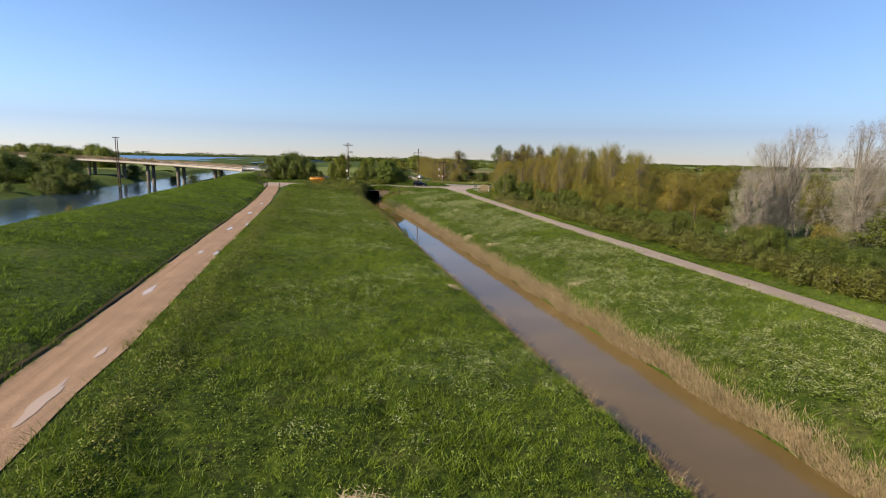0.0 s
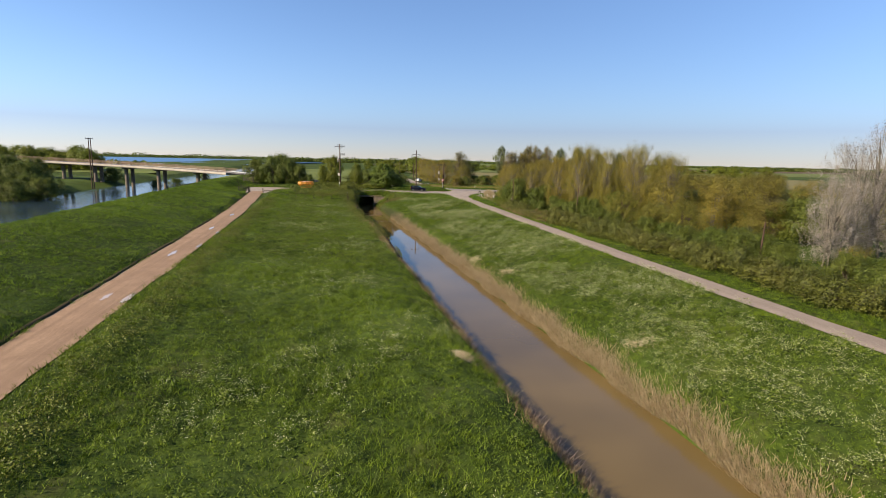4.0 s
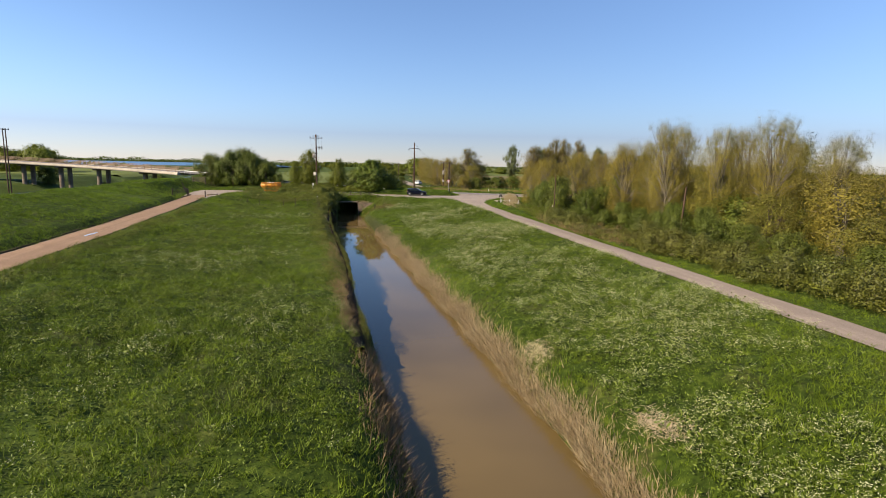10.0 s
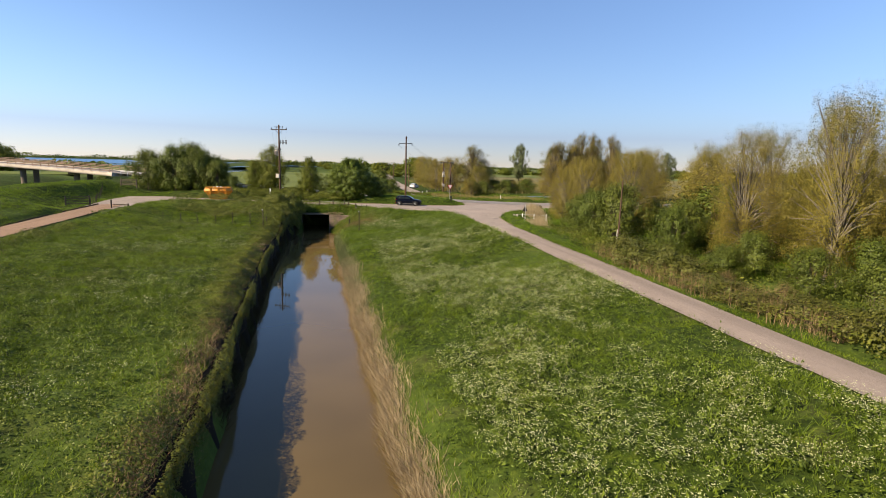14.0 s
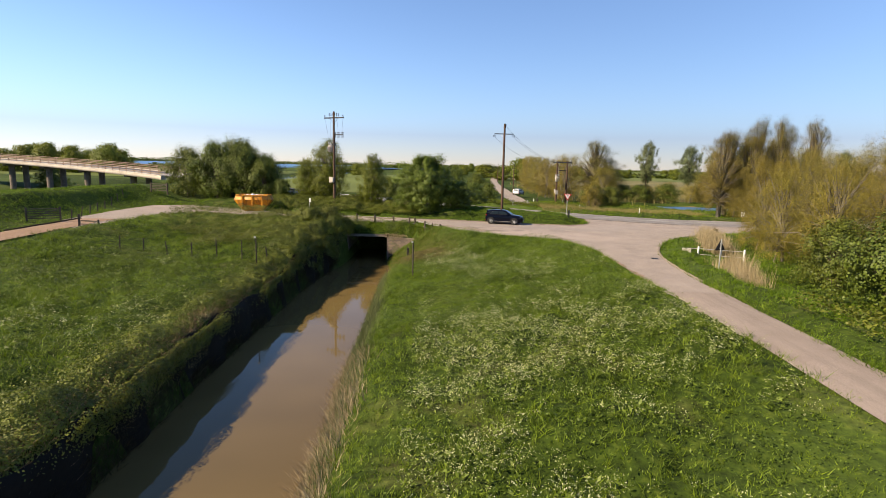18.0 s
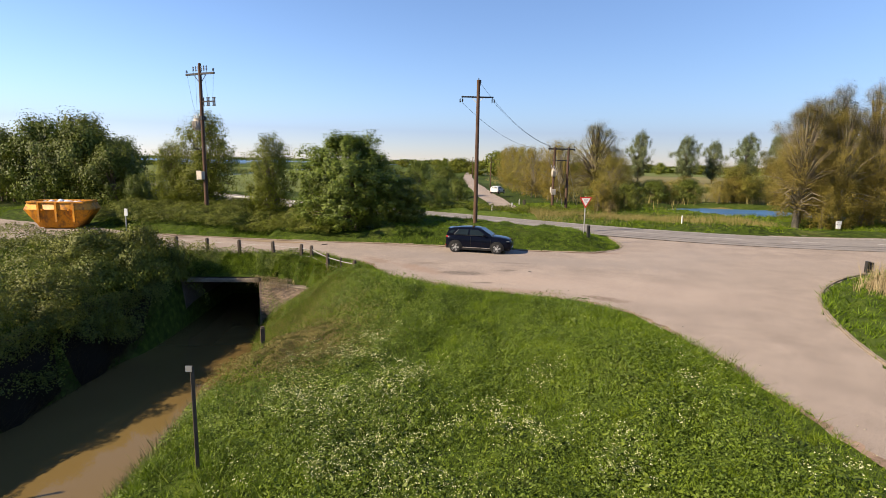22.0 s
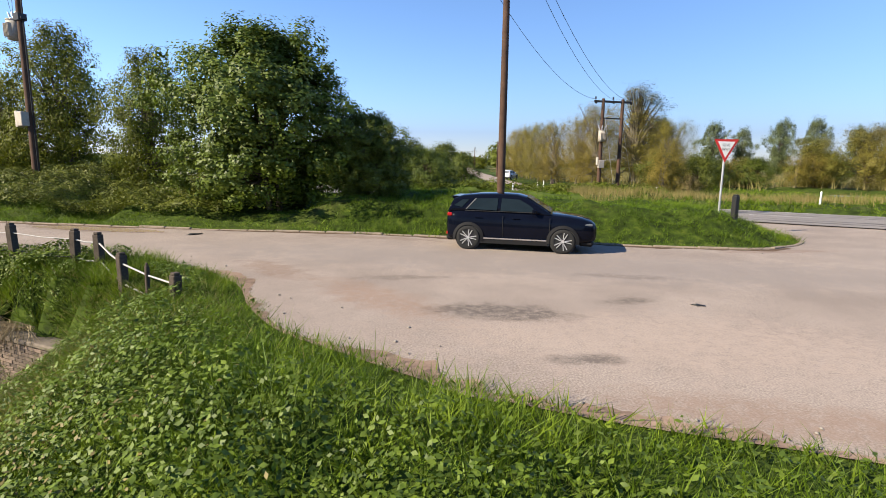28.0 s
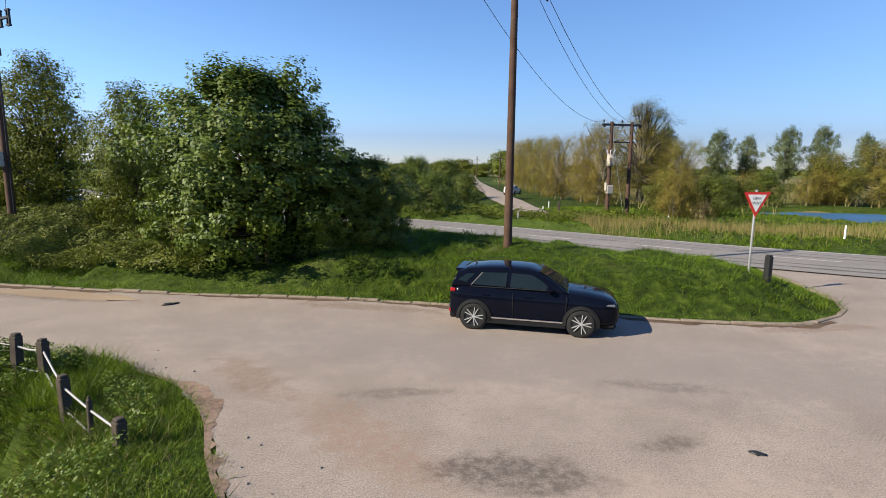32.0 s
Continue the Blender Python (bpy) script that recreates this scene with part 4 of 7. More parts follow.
def twin_pole(x, y, base, h, rz, gap, full=True, label="twin wooden electricity poles joined by a crossarm"):
    root = empty("electricity_pole", x, y, base, rz, label, "pole")
    for s in (-0.5, 0.5):
        pole_shaft(root, h, 0.16, 0.12, at=(s * gap, 0))
    part("crossarm", boxes((-gap / 2 - 0.75, -0.07, h - 0.28, gap / 2 + 0.75, 0.07, h - 0.12), bevel=0.01), DARKMETAL, root)
    for a in (-gap / 2 - 0.65, 0.0, gap / 2 + 0.65):
        insulator((a, 0, h - 0.12), root, 0.28, 0.09)
        insulator((a, -0.1, h - 0.2), root, 0.2, 0.11, True)
    if full:
        part("crossarm", boxes((-gap / 2 - 0.2, -0.05, h - 1.5, gap / 2 + 0.2, 0.05, h - 1.4)), DARKMETAL, root)
        transformer(root, -gap / 2 - 0.15, -0.3, h - 3.2, 0.24, 0.8)
        part("meter_box", boxes((-gap / 2 - 0.3, -0.45, 2.2, -gap / 2 + 0.15, -0.15, 2.8), bevel=0.02), CONCRETE, root, "pale grey meter box")
        part("meter_box", boxes((-gap / 2 - 0.42, -0.4, 2.4, -gap / 2 - 0.32, -0.15, 3.0), bevel=0.02), CONCRETE, root, "pale grey meter box")
        cable("stay_wire", (gap / 2, 0, h - 1.5), (gap / 2 + 1.8, 0.4, 0.0), 0.0, STEEL, root, 0.012)
        cable("stay_wire", (-gap / 2, 0, h - 0.3), (-gap / 2 + 0.9, -0.8, 0.6), 0.1, STEEL, root, 0.012)
    return root


switch_pole(8.0, 171.6, 0.7, 12.0)
plain_pole(29.42, 166.3, 0.2, 11.0, 0, 1.15, (-0.1, -0.4))
twin_pole(41.2, 186.15, -0.1, 7.4, 10, 1.65)
twin_pole(-67.6, 201.8, -2.2, 15.5, 15, 0.55, False, "tall twin wooden poles at the river's edge")
for k, (ax, bz) in enumerate(((-1.15, 9.65), (1.2, 9.6), (0.1, 11.0))):
    tagged(cable("overhead_wire", (29.35 + ax, 165.9, bz), (41.2 + (-1.4, 1.4, 0.0)[k], 186.1 + (-0.25, 0.25, 0)[k], 7.25), 1.1, BLACK, None, 0.013), "thin black overhead wire sagging between poles", "wire", "overhead wires")
for k, (x, y) in enumerate(((44.5, 262), (47.5, 330), (57, 430), (68, 540))):
    plain_pole(x, y, ground_at(x, y), 7.5, 5, 0.8, label="distant wooden pole beside the track")


# ---- fence, posts and signs ----
def fence_post(h, w=0.13):
    bm = bmesh.new()
    box(bm, -w / 2, -w / 2, -0.35, w / 2, w / 2, h - 0.05, bevel=0.012)
    box(bm, -w / 2 + 0.015, -w / 2 + 0.015, h - 0.05, w / 2 - 0.015, w / 2 - 0.015, h, bevel=0.012)
    return bm


fence = empty("post_and_rail_fence", 19, 156.5, 0, 0, "dark concrete post fence with thin pale rails", "fence")
POSTS = [(21.77, 154.08, 0.46), (20.28, 155.31, 0.57), (19.21, 156.46, 0.80), (18.59, 156.63, 0.85), (16.95, 157.21, 0.89), (14.9, 157.75, 0.9), (12.9, 158.3, 0.9), (10.9, 158.95, 0.88), (9.3, 159.6, 0.85)]
tops = []
for x, y, z in POSTS:
    p = part("post", fence_post(1.0, 0.15), GREYWOOD, fence)
    p.matrix_basis = pose(x - 19, y - 156.5, z - 1.0, rng.normal(0, 2), rng.normal(0, 2), -35 if x > 19.5 else -16)
    tops.append(np.array((x - 19, y - 156.5, z)))
p = part("post", fence_post(0.95, 0.07), GREYWOOD, fence)
p.matrix_basis = pose(21.0 - 19, 154.7 - 156.5, 0.5 - 0.95, 0, 3, -35)
for a, b in zip(tops, tops[1:]):
    for drop in (0.22, 0.62):
        v, f = tubes([(np.array([a - (0, 0, drop), (a + b) / 2 - (0, 0, drop + 0.03), b - (0, 0, drop)]), np.full(3, 0.018 if a[0] > 0 else 0.011))], 8)
        np_part("rail", v, f, RAILGREY if drop < 0.5 or a[0] > 0 else DARKMETAL, fence, "thin steel rail")


def give_way(x, y, z):
    root = empty("give_way_sign", x, y, z, 4, "red and white triangular give way sign on a grey post", "road sign")
    bm = bmesh.new()
    cyl(bm, (0, 0.03, -0.4), (0, 0.03, 3.05), 0.038, 0.038, 10)
    part("post", bm, STEEL, root, "grey steel post")
    s, top = 0.45, 2.98
    def tri(scale, y0, y1):
        bm = bmesh.new()
        pts = [(-s * scale, top - 0.26 + 0.26 * scale), (s * scale, top - 0.26 + 0.26 * scale), (0, top - 0.26 - 0.52 * scale)]
        for yy in (y0, y1):
            bm.faces.new([bm.verts.new((px, yy, pz)) for px, pz in pts])
        vs = bm.verts[:] if not bm.verts.ensure_lookup_table() else 0
        for k in range(3):
            bm.faces.new((vs[k], vs[(k + 1) % 3], vs[3 + (k + 1) % 3], vs[3 + k]))
        bmesh.ops.recalc_face_normals(bm, faces=bm.faces[:])
        return bm
    part("border", tri(1.0, -0.02, -0.005), RED, root, "red border plate")
    part("panel", tri(0.70, -0.026, -0.021), WHITE, root, "white centre panel")
    for text, zz, size in (("GIVE", top - 0.20, 0.135), ("WAY", top - 0.345, 0.135)):
        cu = bpy.data.curves.new("lettering", "FONT")
        cu.body, cu.size, cu.align_x, cu.align_y, cu.extrude = text, size, "CENTER", "CENTER", 0.001
        tmp = bpy.data.objects.new("lettering", cu)
        scene.collection.objects.link(tmp)
        me = bpy.data.meshes.new_from_object(tmp)
        bpy.data.objects.remove(tmp)
        me.transform(pose(0, -0.028, zz, 90, 0, 0))
        me.materials.clear()
        me.materials.append(BLACK)
        ob = new("lettering", me)
        ob.parent = root
    for dz in (0.13, 0.38):
        part("clip", boxes((-0.05, -0.005, top - dz - 0.02, 0.05, 0.075, top - dz + 0.02)), STEEL, root)
    return root


give_way(36.53, 162.83, 0.32)


def single_post(name, x, y, z0, z1, w, mat, label, lean=0.0, cat="post"):
    root = empty(name, x, y, z0, 0, label, cat)
    p = part("shaft", fence_post(z1 - z0, w), mat, root)
    p.matrix_basis = pose(0, 0, 0, 0, lean, 20)
    return root


single_post("marker_post", 36.56, 162.0, 0.45, 1.47, 0.17, BLACK, "short black marker post on the grass island")
for x, y, z0, z1 in ((19.76, 138.88, -1.75, 0.84), (8.68, 138.62, -1.3, 0.99)):
    r = single_post("marker_pole", x, y, z0, z1, 0.085, GREYWOOD, "thin grey timber pole on the bank")
    part("plate", boxes((-0.12, -0.06, z1 - z0 - 0.12, 0.02, -0.045, z1 - z0 + 0.02)), STEEL, r)
single_post("short_post", 18.95, 147.4, -1.8, -0.95, 0.16, GREYWOOD, "short dark timber post on the bank")
two = empty("bin_posts", 49.5, 154.1, 0.0, 10, "pair of short black posts at the verge", "post")
part("post", boxes((-0.22, -0.09, -0.3, -0.02, 0.09, 0.62), bevel=0.02), BLACK, two)
part("post", boxes((0.06, -0.09, -0.3, 0.24, 0.09, 0.55), bevel=0.02), BLACK, two)
for k in range(7):
    x = -3 + 2.0 * k
    single_post("fence_stake", x, 142.2 - 0.35 * k, ground_at(x, 142) - 0.1, ground_at(x, 142) + 1.1, 0.08, GREYWOOD, "weathered fence stake in the grass", rng.normal(0, 4))
for x, y, h, w, lean in ((40.6, 115.4, 6.2, 0.14, 0.4), (42.0, 90.4, 5.6, 0.17, 3), (44.2, 55.8, 4.2, 0.17, 3)):
    root = empty("timber_pole", x, y, ground_at(x, y), 0, "bare weathered timber pole beside the hedge", "pole")
    v, f = tubes([(np.array([(0.02 * lean * t * h, 0, -0.4 + (h + 0.4) * t) for t in np.linspace(0, 1, 5)]), np.linspace(w / 2 + 0.02, w / 2 - 0.02, 5))], 9)
    np_part("shaft", v, f, POLEWOOD, root, smooth=True)
single_post("white_post", 40.2, 114.9, ground_at(40.2, 114.9), ground_at(40.2, 114.9) + 2.1, 0.09, CONCRETE, "pale concrete stay post beside the pole")
for k, (x, y) in enumerate(((42.0, 142.3), (43.4, 141.6), (44.9, 141.0))):
    single_post("railing_post", x, y, -0.75, 0.42, 0.11, WHITE, "white painted concrete railing post at the drain")
block = empty("headwall_block", 40.9, 141.9, -0.6, -20, "pale concrete end block of the drain railing", "headwall")
for x in (-0.22, 0.16):
    part("pillar", boxes((x - 0.13, -0.12, 0.0, x + 0.13, 0.12, 0.92), bevel=0.02), CONCRETE, block)
part("slab", boxes((-0.09, -0.08, 0.1, 0.03, 0.08, 0.85), bevel=0.01), CONCRETE, block)
rail = empty("drain_railing", 41.1, 142.3, 0.2, 0, "grey tubular rails beside the reed-filled drain", "railing")
for z in (0.05, -0.4):
    v, f = tubes([(np.array([(0, 0.2, z), (0.9, 0.0, z), (2.3, -0.7, z), (3.8, -1.3, z)]), np.full(4, 0.022))], 8)
    np_part("rail", v, f, RAILGREY, rail)
notice = empty("warning_sign", 39.0, 133.6, -0.35, 15, "dark back of a triangular road sign on a pale post", "road sign")
bm = bmesh.new()
for yy in (0.06, 0.075):
    bm.faces.new([bm.verts.new(q) for q in ((-0.38, yy, 1.78), (0.38, yy, 1.78), (0.0, yy, 2.44))])
bm.verts.ensure_lookup_table()
for k in range(3):
    bm.faces.new([bm.verts[q] for q in (k, (k + 1) % 3, 3 + (k + 1) % 3, 3 + k)])
bmesh.ops.recalc_face_normals(bm, faces=bm.faces[:])
part("plate", bm, DARKMETAL, notice, "dark grey triangular plate")
bm = bmesh.new()
cyl(bm, (0, 0, -0.3), (0, 0, 2.5), 0.04, 0.04, 10)
part("post", bm, STEEL, notice)
for z in (1.9, 2.2):
    part("clip", boxes((-0.06, -0.045, z, 0.06, 0.06, z + 0.04)), STEEL, notice)
notice = empty("notice_board", 62.5, 172.0, -0.1, 0, "small white notice on a post before the trees", "sign")
part("board", boxes((-0.25, -0.03, 0.75, 0.25, 0.03, 1.05), (-0.2, -0.03, 0.35, 0.2, 0.03, 0.7)), WHITE, notice)
part("post", boxes((-0.04, 0.03, -0.3, 0.04, 0.1, 1.2)), GREYWOOD, notice)


# ---- the culvert ----
DARKSTONE = plain("stained_concrete", (0.15, 0.125, 0.10), 0.92, 0, 10, 0.4, 0.15, 0.4)
culvert = empty("culvert", 14.3, 156.4, -3.7, 0, "old brick culvert with concrete lintel over dark water", "culvert")
part("lintel", boxes((-2.6, -0.06, 2.42, 2.02, 1.9, 2.66), bevel=0.03), DARKSTONE, culvert)
part("side_wall", boxes((2.0, 0.0, -1.0, 2.45, 9.0, 2.42)), BRICK, culvert)
part("side_wall", boxes((-2.45, 0.0, -1.0, -2.0, 9.0, 2.42)), BRICK, culvert)
part("roof", boxes((-2.45, 1.9, 2.42, 2.45, 9.5, 2.8)), CONCRETE, culvert)
part("end_wall", boxes((-2.45, 9.0, -1.0, 2.45, 9.4, 2.42)), DARKSTONE, culvert)
wing = empty("brick_wing_wall", 16.36, 156.4, -3.9, -27, "weathered brick wing wall beside the culvert mouth", "wall")
part("core", boxes((0.0, 0.05, -0.6, 3.3, 0.40, 2.55)), MORTAR, wing)
part("coping", boxes((-0.02, -0.015, 2.55, 3.32, 0.42, 2.66), bevel=0.03), DARKSTONE, wing)
brick_mesh = None
for r in range(34):
    for c in range(15):
        x0 = c * 0.225 + (0.1125 if r % 2 else 0.0)
        if x0 > 3.05 or r * 0.075 < 0.62 * x0 - 0.2:
            continue
        if brick_mesh is None:
            ob = part("brick", boxes((0, 0, 0, 0.215, 0.06, 0.065), bevel=0.006), BRICK, wing)
            brick_mesh = ob.data
        else:
            ob = new("brick", brick_mesh)
            ob.parent = wing
        ob.matrix_basis = pose(x0, rng.normal(0, 0.004), 0.0 + r * 0.075)
verge = np.array([(x, y, 0.0) for y in np.linspace(156.38, 158.6, 5) for x in np.linspace(10.2, 17.2, 12)])
verge[:, 2] = -1.02 + 0.98 * smooth(156.2, 157.5, verge[:, 1])
i, j = np.meshgrid(np.arange(4), np.arange(11), indexing="ij")
a = i * 12 + j
tagged(np_part("culvert_verge", verge, np.stack([a, a + 1, a + 13, a + 12], -1).reshape(-1, 4), SOIL, smooth=True), "grassy strip over the culvert", "ground", kind="structure")


# ---- the bridge ----
BRIDGESTONE = plain("grey_concrete", (0.30, 0.265, 0.225), 0.9, 0, 3, 0.3, 0.2, 0.2)
bridge = empty("road_bridge", 0, 0, 0, 0, "long low concrete road bridge over the river", "bridge")
BL = [p for p in MAIN if p[0] <= -24]
bp = np.array(BL)
bd = np.gradient(bp[:, :2], axis=0)
bd /= np.linalg.norm(bd, axis=1)[:, None]
bn = np.stack([bd[:, 1], -bd[:, 0]], 1)


def rail_beam(o0, o1, z0, z1):
    v = np.stack([np.column_stack([bp[:, :2] + bn * o, bp[:, 2] + z]) for o, z in ((o0, z0), (o1, z0), (o1, z1), (o0, z1))], 1)
    k = len(v)
    i, j = np.meshgrid(np.arange(k - 1), np.arange(4), indexing="ij")
    a, b = i * 4 + j, i * 4 + (j + 1) % 4
    f = np.stack([a, b, b + 4, a + 4], -1).reshape(-1, 4)
    return v.reshape(-1, 3), np.concatenate([f, [[0, 1, 2, 3], [4 * k - 1, 4 * k - 2, 4 * k - 3, 4 * k - 4]]])


np_part("deck", *rail_beam(-4.6, 4.6, -0.6, 0.0), BRIDGESTONE, bridge)
np_part("carriageway", *rail_beam(-3.4, 3.4, 0.0, 0.03), ROADTAR, bridge)
RUSTY = plain("faded_brown_rail", (0.17, 0.115, 0.085), 0.7, 0.2, 10, 0.3)
for s in (-1, 1):
    for z in (0.45, 0.8, 1.1):
        np_part("parapet_rail", *rail_beam(s * 4.35 - 0.05, s * 4.35 + 0.05, z - 0.06, z + 0.06), RUSTY, bridge)
    bm = bmesh.new()
    np_part("kerb", *rail_beam(s * 4.0 - 0.3, s * 4.0 + 0.5, 0.0, 0.16), CONCRETE, bridge)
length = np.r_[0, np.cumsum(np.linalg.norm(np.diff(bp[:, :2], axis=0), axis=1))]
for d in np.arange(1, length[-1], 2.6):
    q = [np.interp(d, length, bp[:, k]) for k in range(3)] + [np.interp(d, length, bn[:, k]) for k in range(2)]
    for s in (-1, 1):
        x, y = q[0] + s * 4.35 * q[3], q[1] + s * 4.35 * q[4]
        part("parapet_post", boxes((x - 0.06, y - 0.06, q[2], x + 0.06, y + 0.06, q[2] + 1.15)), RUSTY, bridge)
for d in (6, 18, 30, 42, 54, 66, 78, 90, 103, 120):
    q = [np.interp(d, length, bp[:, k]) for k in range(3)] + [np.interp(d, length, bn[:, k]) for k in range(2)]
    for s in (-1.5, 1.5):
        x, y = q[0] + s * q[3], q[1] + s * q[4]
        bm = bmesh.new()
        cyl(bm, (x, y, -5), (x, y, q[2] - 0.7), 0.6, 0.6, 14)
        part("pier", bm, DARKSTONE, bridge)
    part("pier_cap", boxes((-3.0, -0.6, q[2] - 1.15, 3.0, 0.6, q[2] - 0.7), bevel=0.03), DARKSTONE, bridge).matrix_basis = pose(q[0], q[1], 0, 0, 0, math.degrees(math.atan2(q[4], q[3])))
barrier = empty("crash_barrier", 0, 0, 0, 0, "galvanised crash barrier beside the road", "barrier")
gl = np.array([p for p in MAIN if -24 < p[0] < 18])
gd = np.gradient(gl[:, :2], axis=0)
gd /= np.linalg.norm(gd, axis=1)[:, None]
gp = np.column_stack([gl[:, 0] + gd[:, 1] * 4.1, gl[:, 1] - gd[:, 0] * 4.1, gl[:, 2]])
v = np.stack([gp + (0, 0, z) + np.column_stack([gd[:, 1], -gd[:, 0], 0 * gd[:, 0]]) * o for o, z in ((0, 0.45), (0.05, 0.52), (0, 0.6), (0.05, 0.68), (0, 0.75), (-0.03, 0.6))], 1)
k = len(v)
i, j = np.meshgrid(np.arange(k - 1), np.arange(6), indexing="ij")
a, b = i * 6 + j, i * 6 + (j + 1) % 6
np_part("beam", v.reshape(-1, 3), np.stack([a, b, b + 6, a + 6], -1).reshape(-1, 4), STEEL, barrier)
for q in gp[::1]:
    part("post", boxes((q[0] - 0.05, q[1] - 0.02, q[2] - 0.3, q[0] + 0.05, q[1] + 0.08, q[2] + 0.72)), STEEL, barrier)


# ---- the skip ----
YELLOW = plain("scuffed_yellow_paint", (0.50, 0.20, 0.012), 0.55, 0.0, 8, 0.3)
nt = YELLOW.node_tree
old = nt.nodes["Principled BSDF"].inputs["Base Color"].links[0].from_socket
rusted = blend(nt, ramp(nt, noise_node(nt, 2.4, 6, 0.7), (0.48, (0, 0, 0)), (0.62, (0.85,) * 3)), old, (0.16, 0.07, 0.02))
nt.links.new(rusted, nt.nodes["Principled BSDF"].inputs["Base Color"])
skip = empty("skip", -1.6, 168.9, 0.02, 4, "yellow rubbish skip with rusty scuffs, full of bags", "skip")
skip.scale = (1.2, 1.1, 1.5)
def hull(z0, z1, lx0, lx1, wy0, wy1):
    return [(-lx0, -wy0, z0), (lx0, -wy0, z0), (lx0, wy0, z0), (-lx0, wy0, z0), (-lx1, -wy1, z1), (lx1, -wy1, z1), (lx1, wy1, z1), (-lx1, wy1, z1)]
part_v = hull(0.08, 0.95, 1.05, 1.85, 0.78, 0.88) + hull(0.95, 1.3, 1.85, 1.6, 0.88, 0.88)
part_f = [(0, 3, 2, 1), (0, 1, 5, 4), (1, 2, 6, 5), (2, 3, 7, 6), (3, 0, 4, 7), (8, 9, 13, 12), (9, 10, 14, 13), (10, 11, 15, 14), (11, 8, 12, 15)]
np_part("body", part_v, part_f, YELLOW, skip)
for s in (-1, 1):
    part("rim", boxes((-1.64, s * 0.88 - 0.05, 1.27, 1.64, s * 0.88 + 0.05, 1.36), bevel=0.01), YELLOW, skip)
    part("end_rim", boxes((s * 1.6 - 0.05, -0.88, 1.27, s * 1.6 + 0.05, 0.88, 1.36), bevel=0.01), YELLOW, skip)
    for x in (-1.0, 0.0, 1.0):
        part("rib", boxes((x - 0.06, s * 0.9 - 0.05, 0.35, x + 0.06, s * 0.9 + 0.03, 1.28)), YELLOW, skip)
    for x in (-0.75, 0.75):
        bm = bmesh.new()
        cyl(bm, (x, s * 0.85, 0.95), (x, s * 1.02, 0.95), 0.05)
        part("lug", bm, YELLOW, skip)
np_part("skid", *[np.array(q) for q in ([(-0.9, -0.6, 0), (0.9, -0.6, 0), (0.9, 0.6, 0), (-0.9, 0.6, 0), (-0.9, -0.6, 0.1), (0.9, -0.6, 0.1), (0.9, 0.6, 0.1), (-0.9, 0.6, 0.1)], [(0, 3, 2, 1), (0, 1, 5, 4), (1, 2, 6, 5), (2, 3, 7, 6), (3, 0, 4, 7)])], YELLOW, skip)


def rubbish_bag(x, y, z, r, mat, label, name="rubbish_bag"):
    bm = bmesh.new()
    bmesh.ops.create_icosphere(bm, subdivisions=3, radius=r)
    for w in bm.verts:
        w.co *= 0.8 + 0.45 * noise.noise(w.co * 3 / r * 0.5 + Vector((x, y, 0)))
        w.co.z *= 0.65
    ob = part(name, bm, mat, smooth=True)
    ob.matrix_basis = pose(x, y, z)
    return tagged(ob, label, "bag")


PLASTIC = plain("plastic_sack", (0.55, 0.57, 0.6), 0.4, 0, 10, 0.2, 0.5)
for dx, dy, r in ((-0.9, 0, 0.5), (-0.2, 0.2, 0.55), (0.5, -0.1, 0.5), (1.0, 0.1, 0.42)):
    c, s = math.cos(radians(4)), math.sin(radians(4))
    rubbish_bag(-1.6 + c * dx - s * dy, 168.9 + s * dx + c * dy, 1.82, r, PLASTIC, "pale plastic rubbish sack in the skip")


# ---- road markings ----
ml = np.array([p for p in curve(MAIN, 0.5) if 4 < p[0] < 100])
md = np.gradient(ml[:, :2], axis=0)
md /= np.linalg.norm(md, axis=1)[:, None]
mlen = np.r_[0, np.cumsum(np.linalg.norm(np.diff(ml[:, :2], axis=0), axis=1))]
marks = empty("road_markings", 0, 0, 0, 0, "worn white painted lines on the road", "road marking", kind="structure")
ROADWHITE = plain("worn_road_paint", (0.42, 0.40, 0.38), 0.8, 0, 6, 0.3)


def painted(d0, d1, off, w):
    d = np.linspace(d0, d1, 5)
    c = np.stack([np.interp(d, mlen, ml[:, k]) for k in range(3)], 1)
    n = np.stack([np.interp(d, mlen, md[:, 1]), -np.interp(d, mlen, md[:, 0])], 1)
    lift = 0.037 + 0.03 * (1 - (off / 3.3) ** 2)
    v = np.concatenate([np.column_stack([c[:, :2] + n * (off + s * w / 2), c[:, 2] + lift]) for s in (-1, 1)])
    return v, [(k, k + 1, k + 6, k + 5) for k in range(4)]


for d in np.arange(1, mlen[-1] - 4, 6.0):
    np_part("centre_dash", *painted(d, d + 2.6, 0.0, 0.12), ROADWHITE, marks)
for s in (-3.0, 3.0):
    for d in np.arange(0, mlen[-1] - 8, 8.0):
        if s < 0 or not 37 < np.interp(d + 4, mlen, ml[:, 0]) < 66:
            np_part("edge_line", *painted(d, d + 7.2, s, 0.1), ROADWHITE, marks)

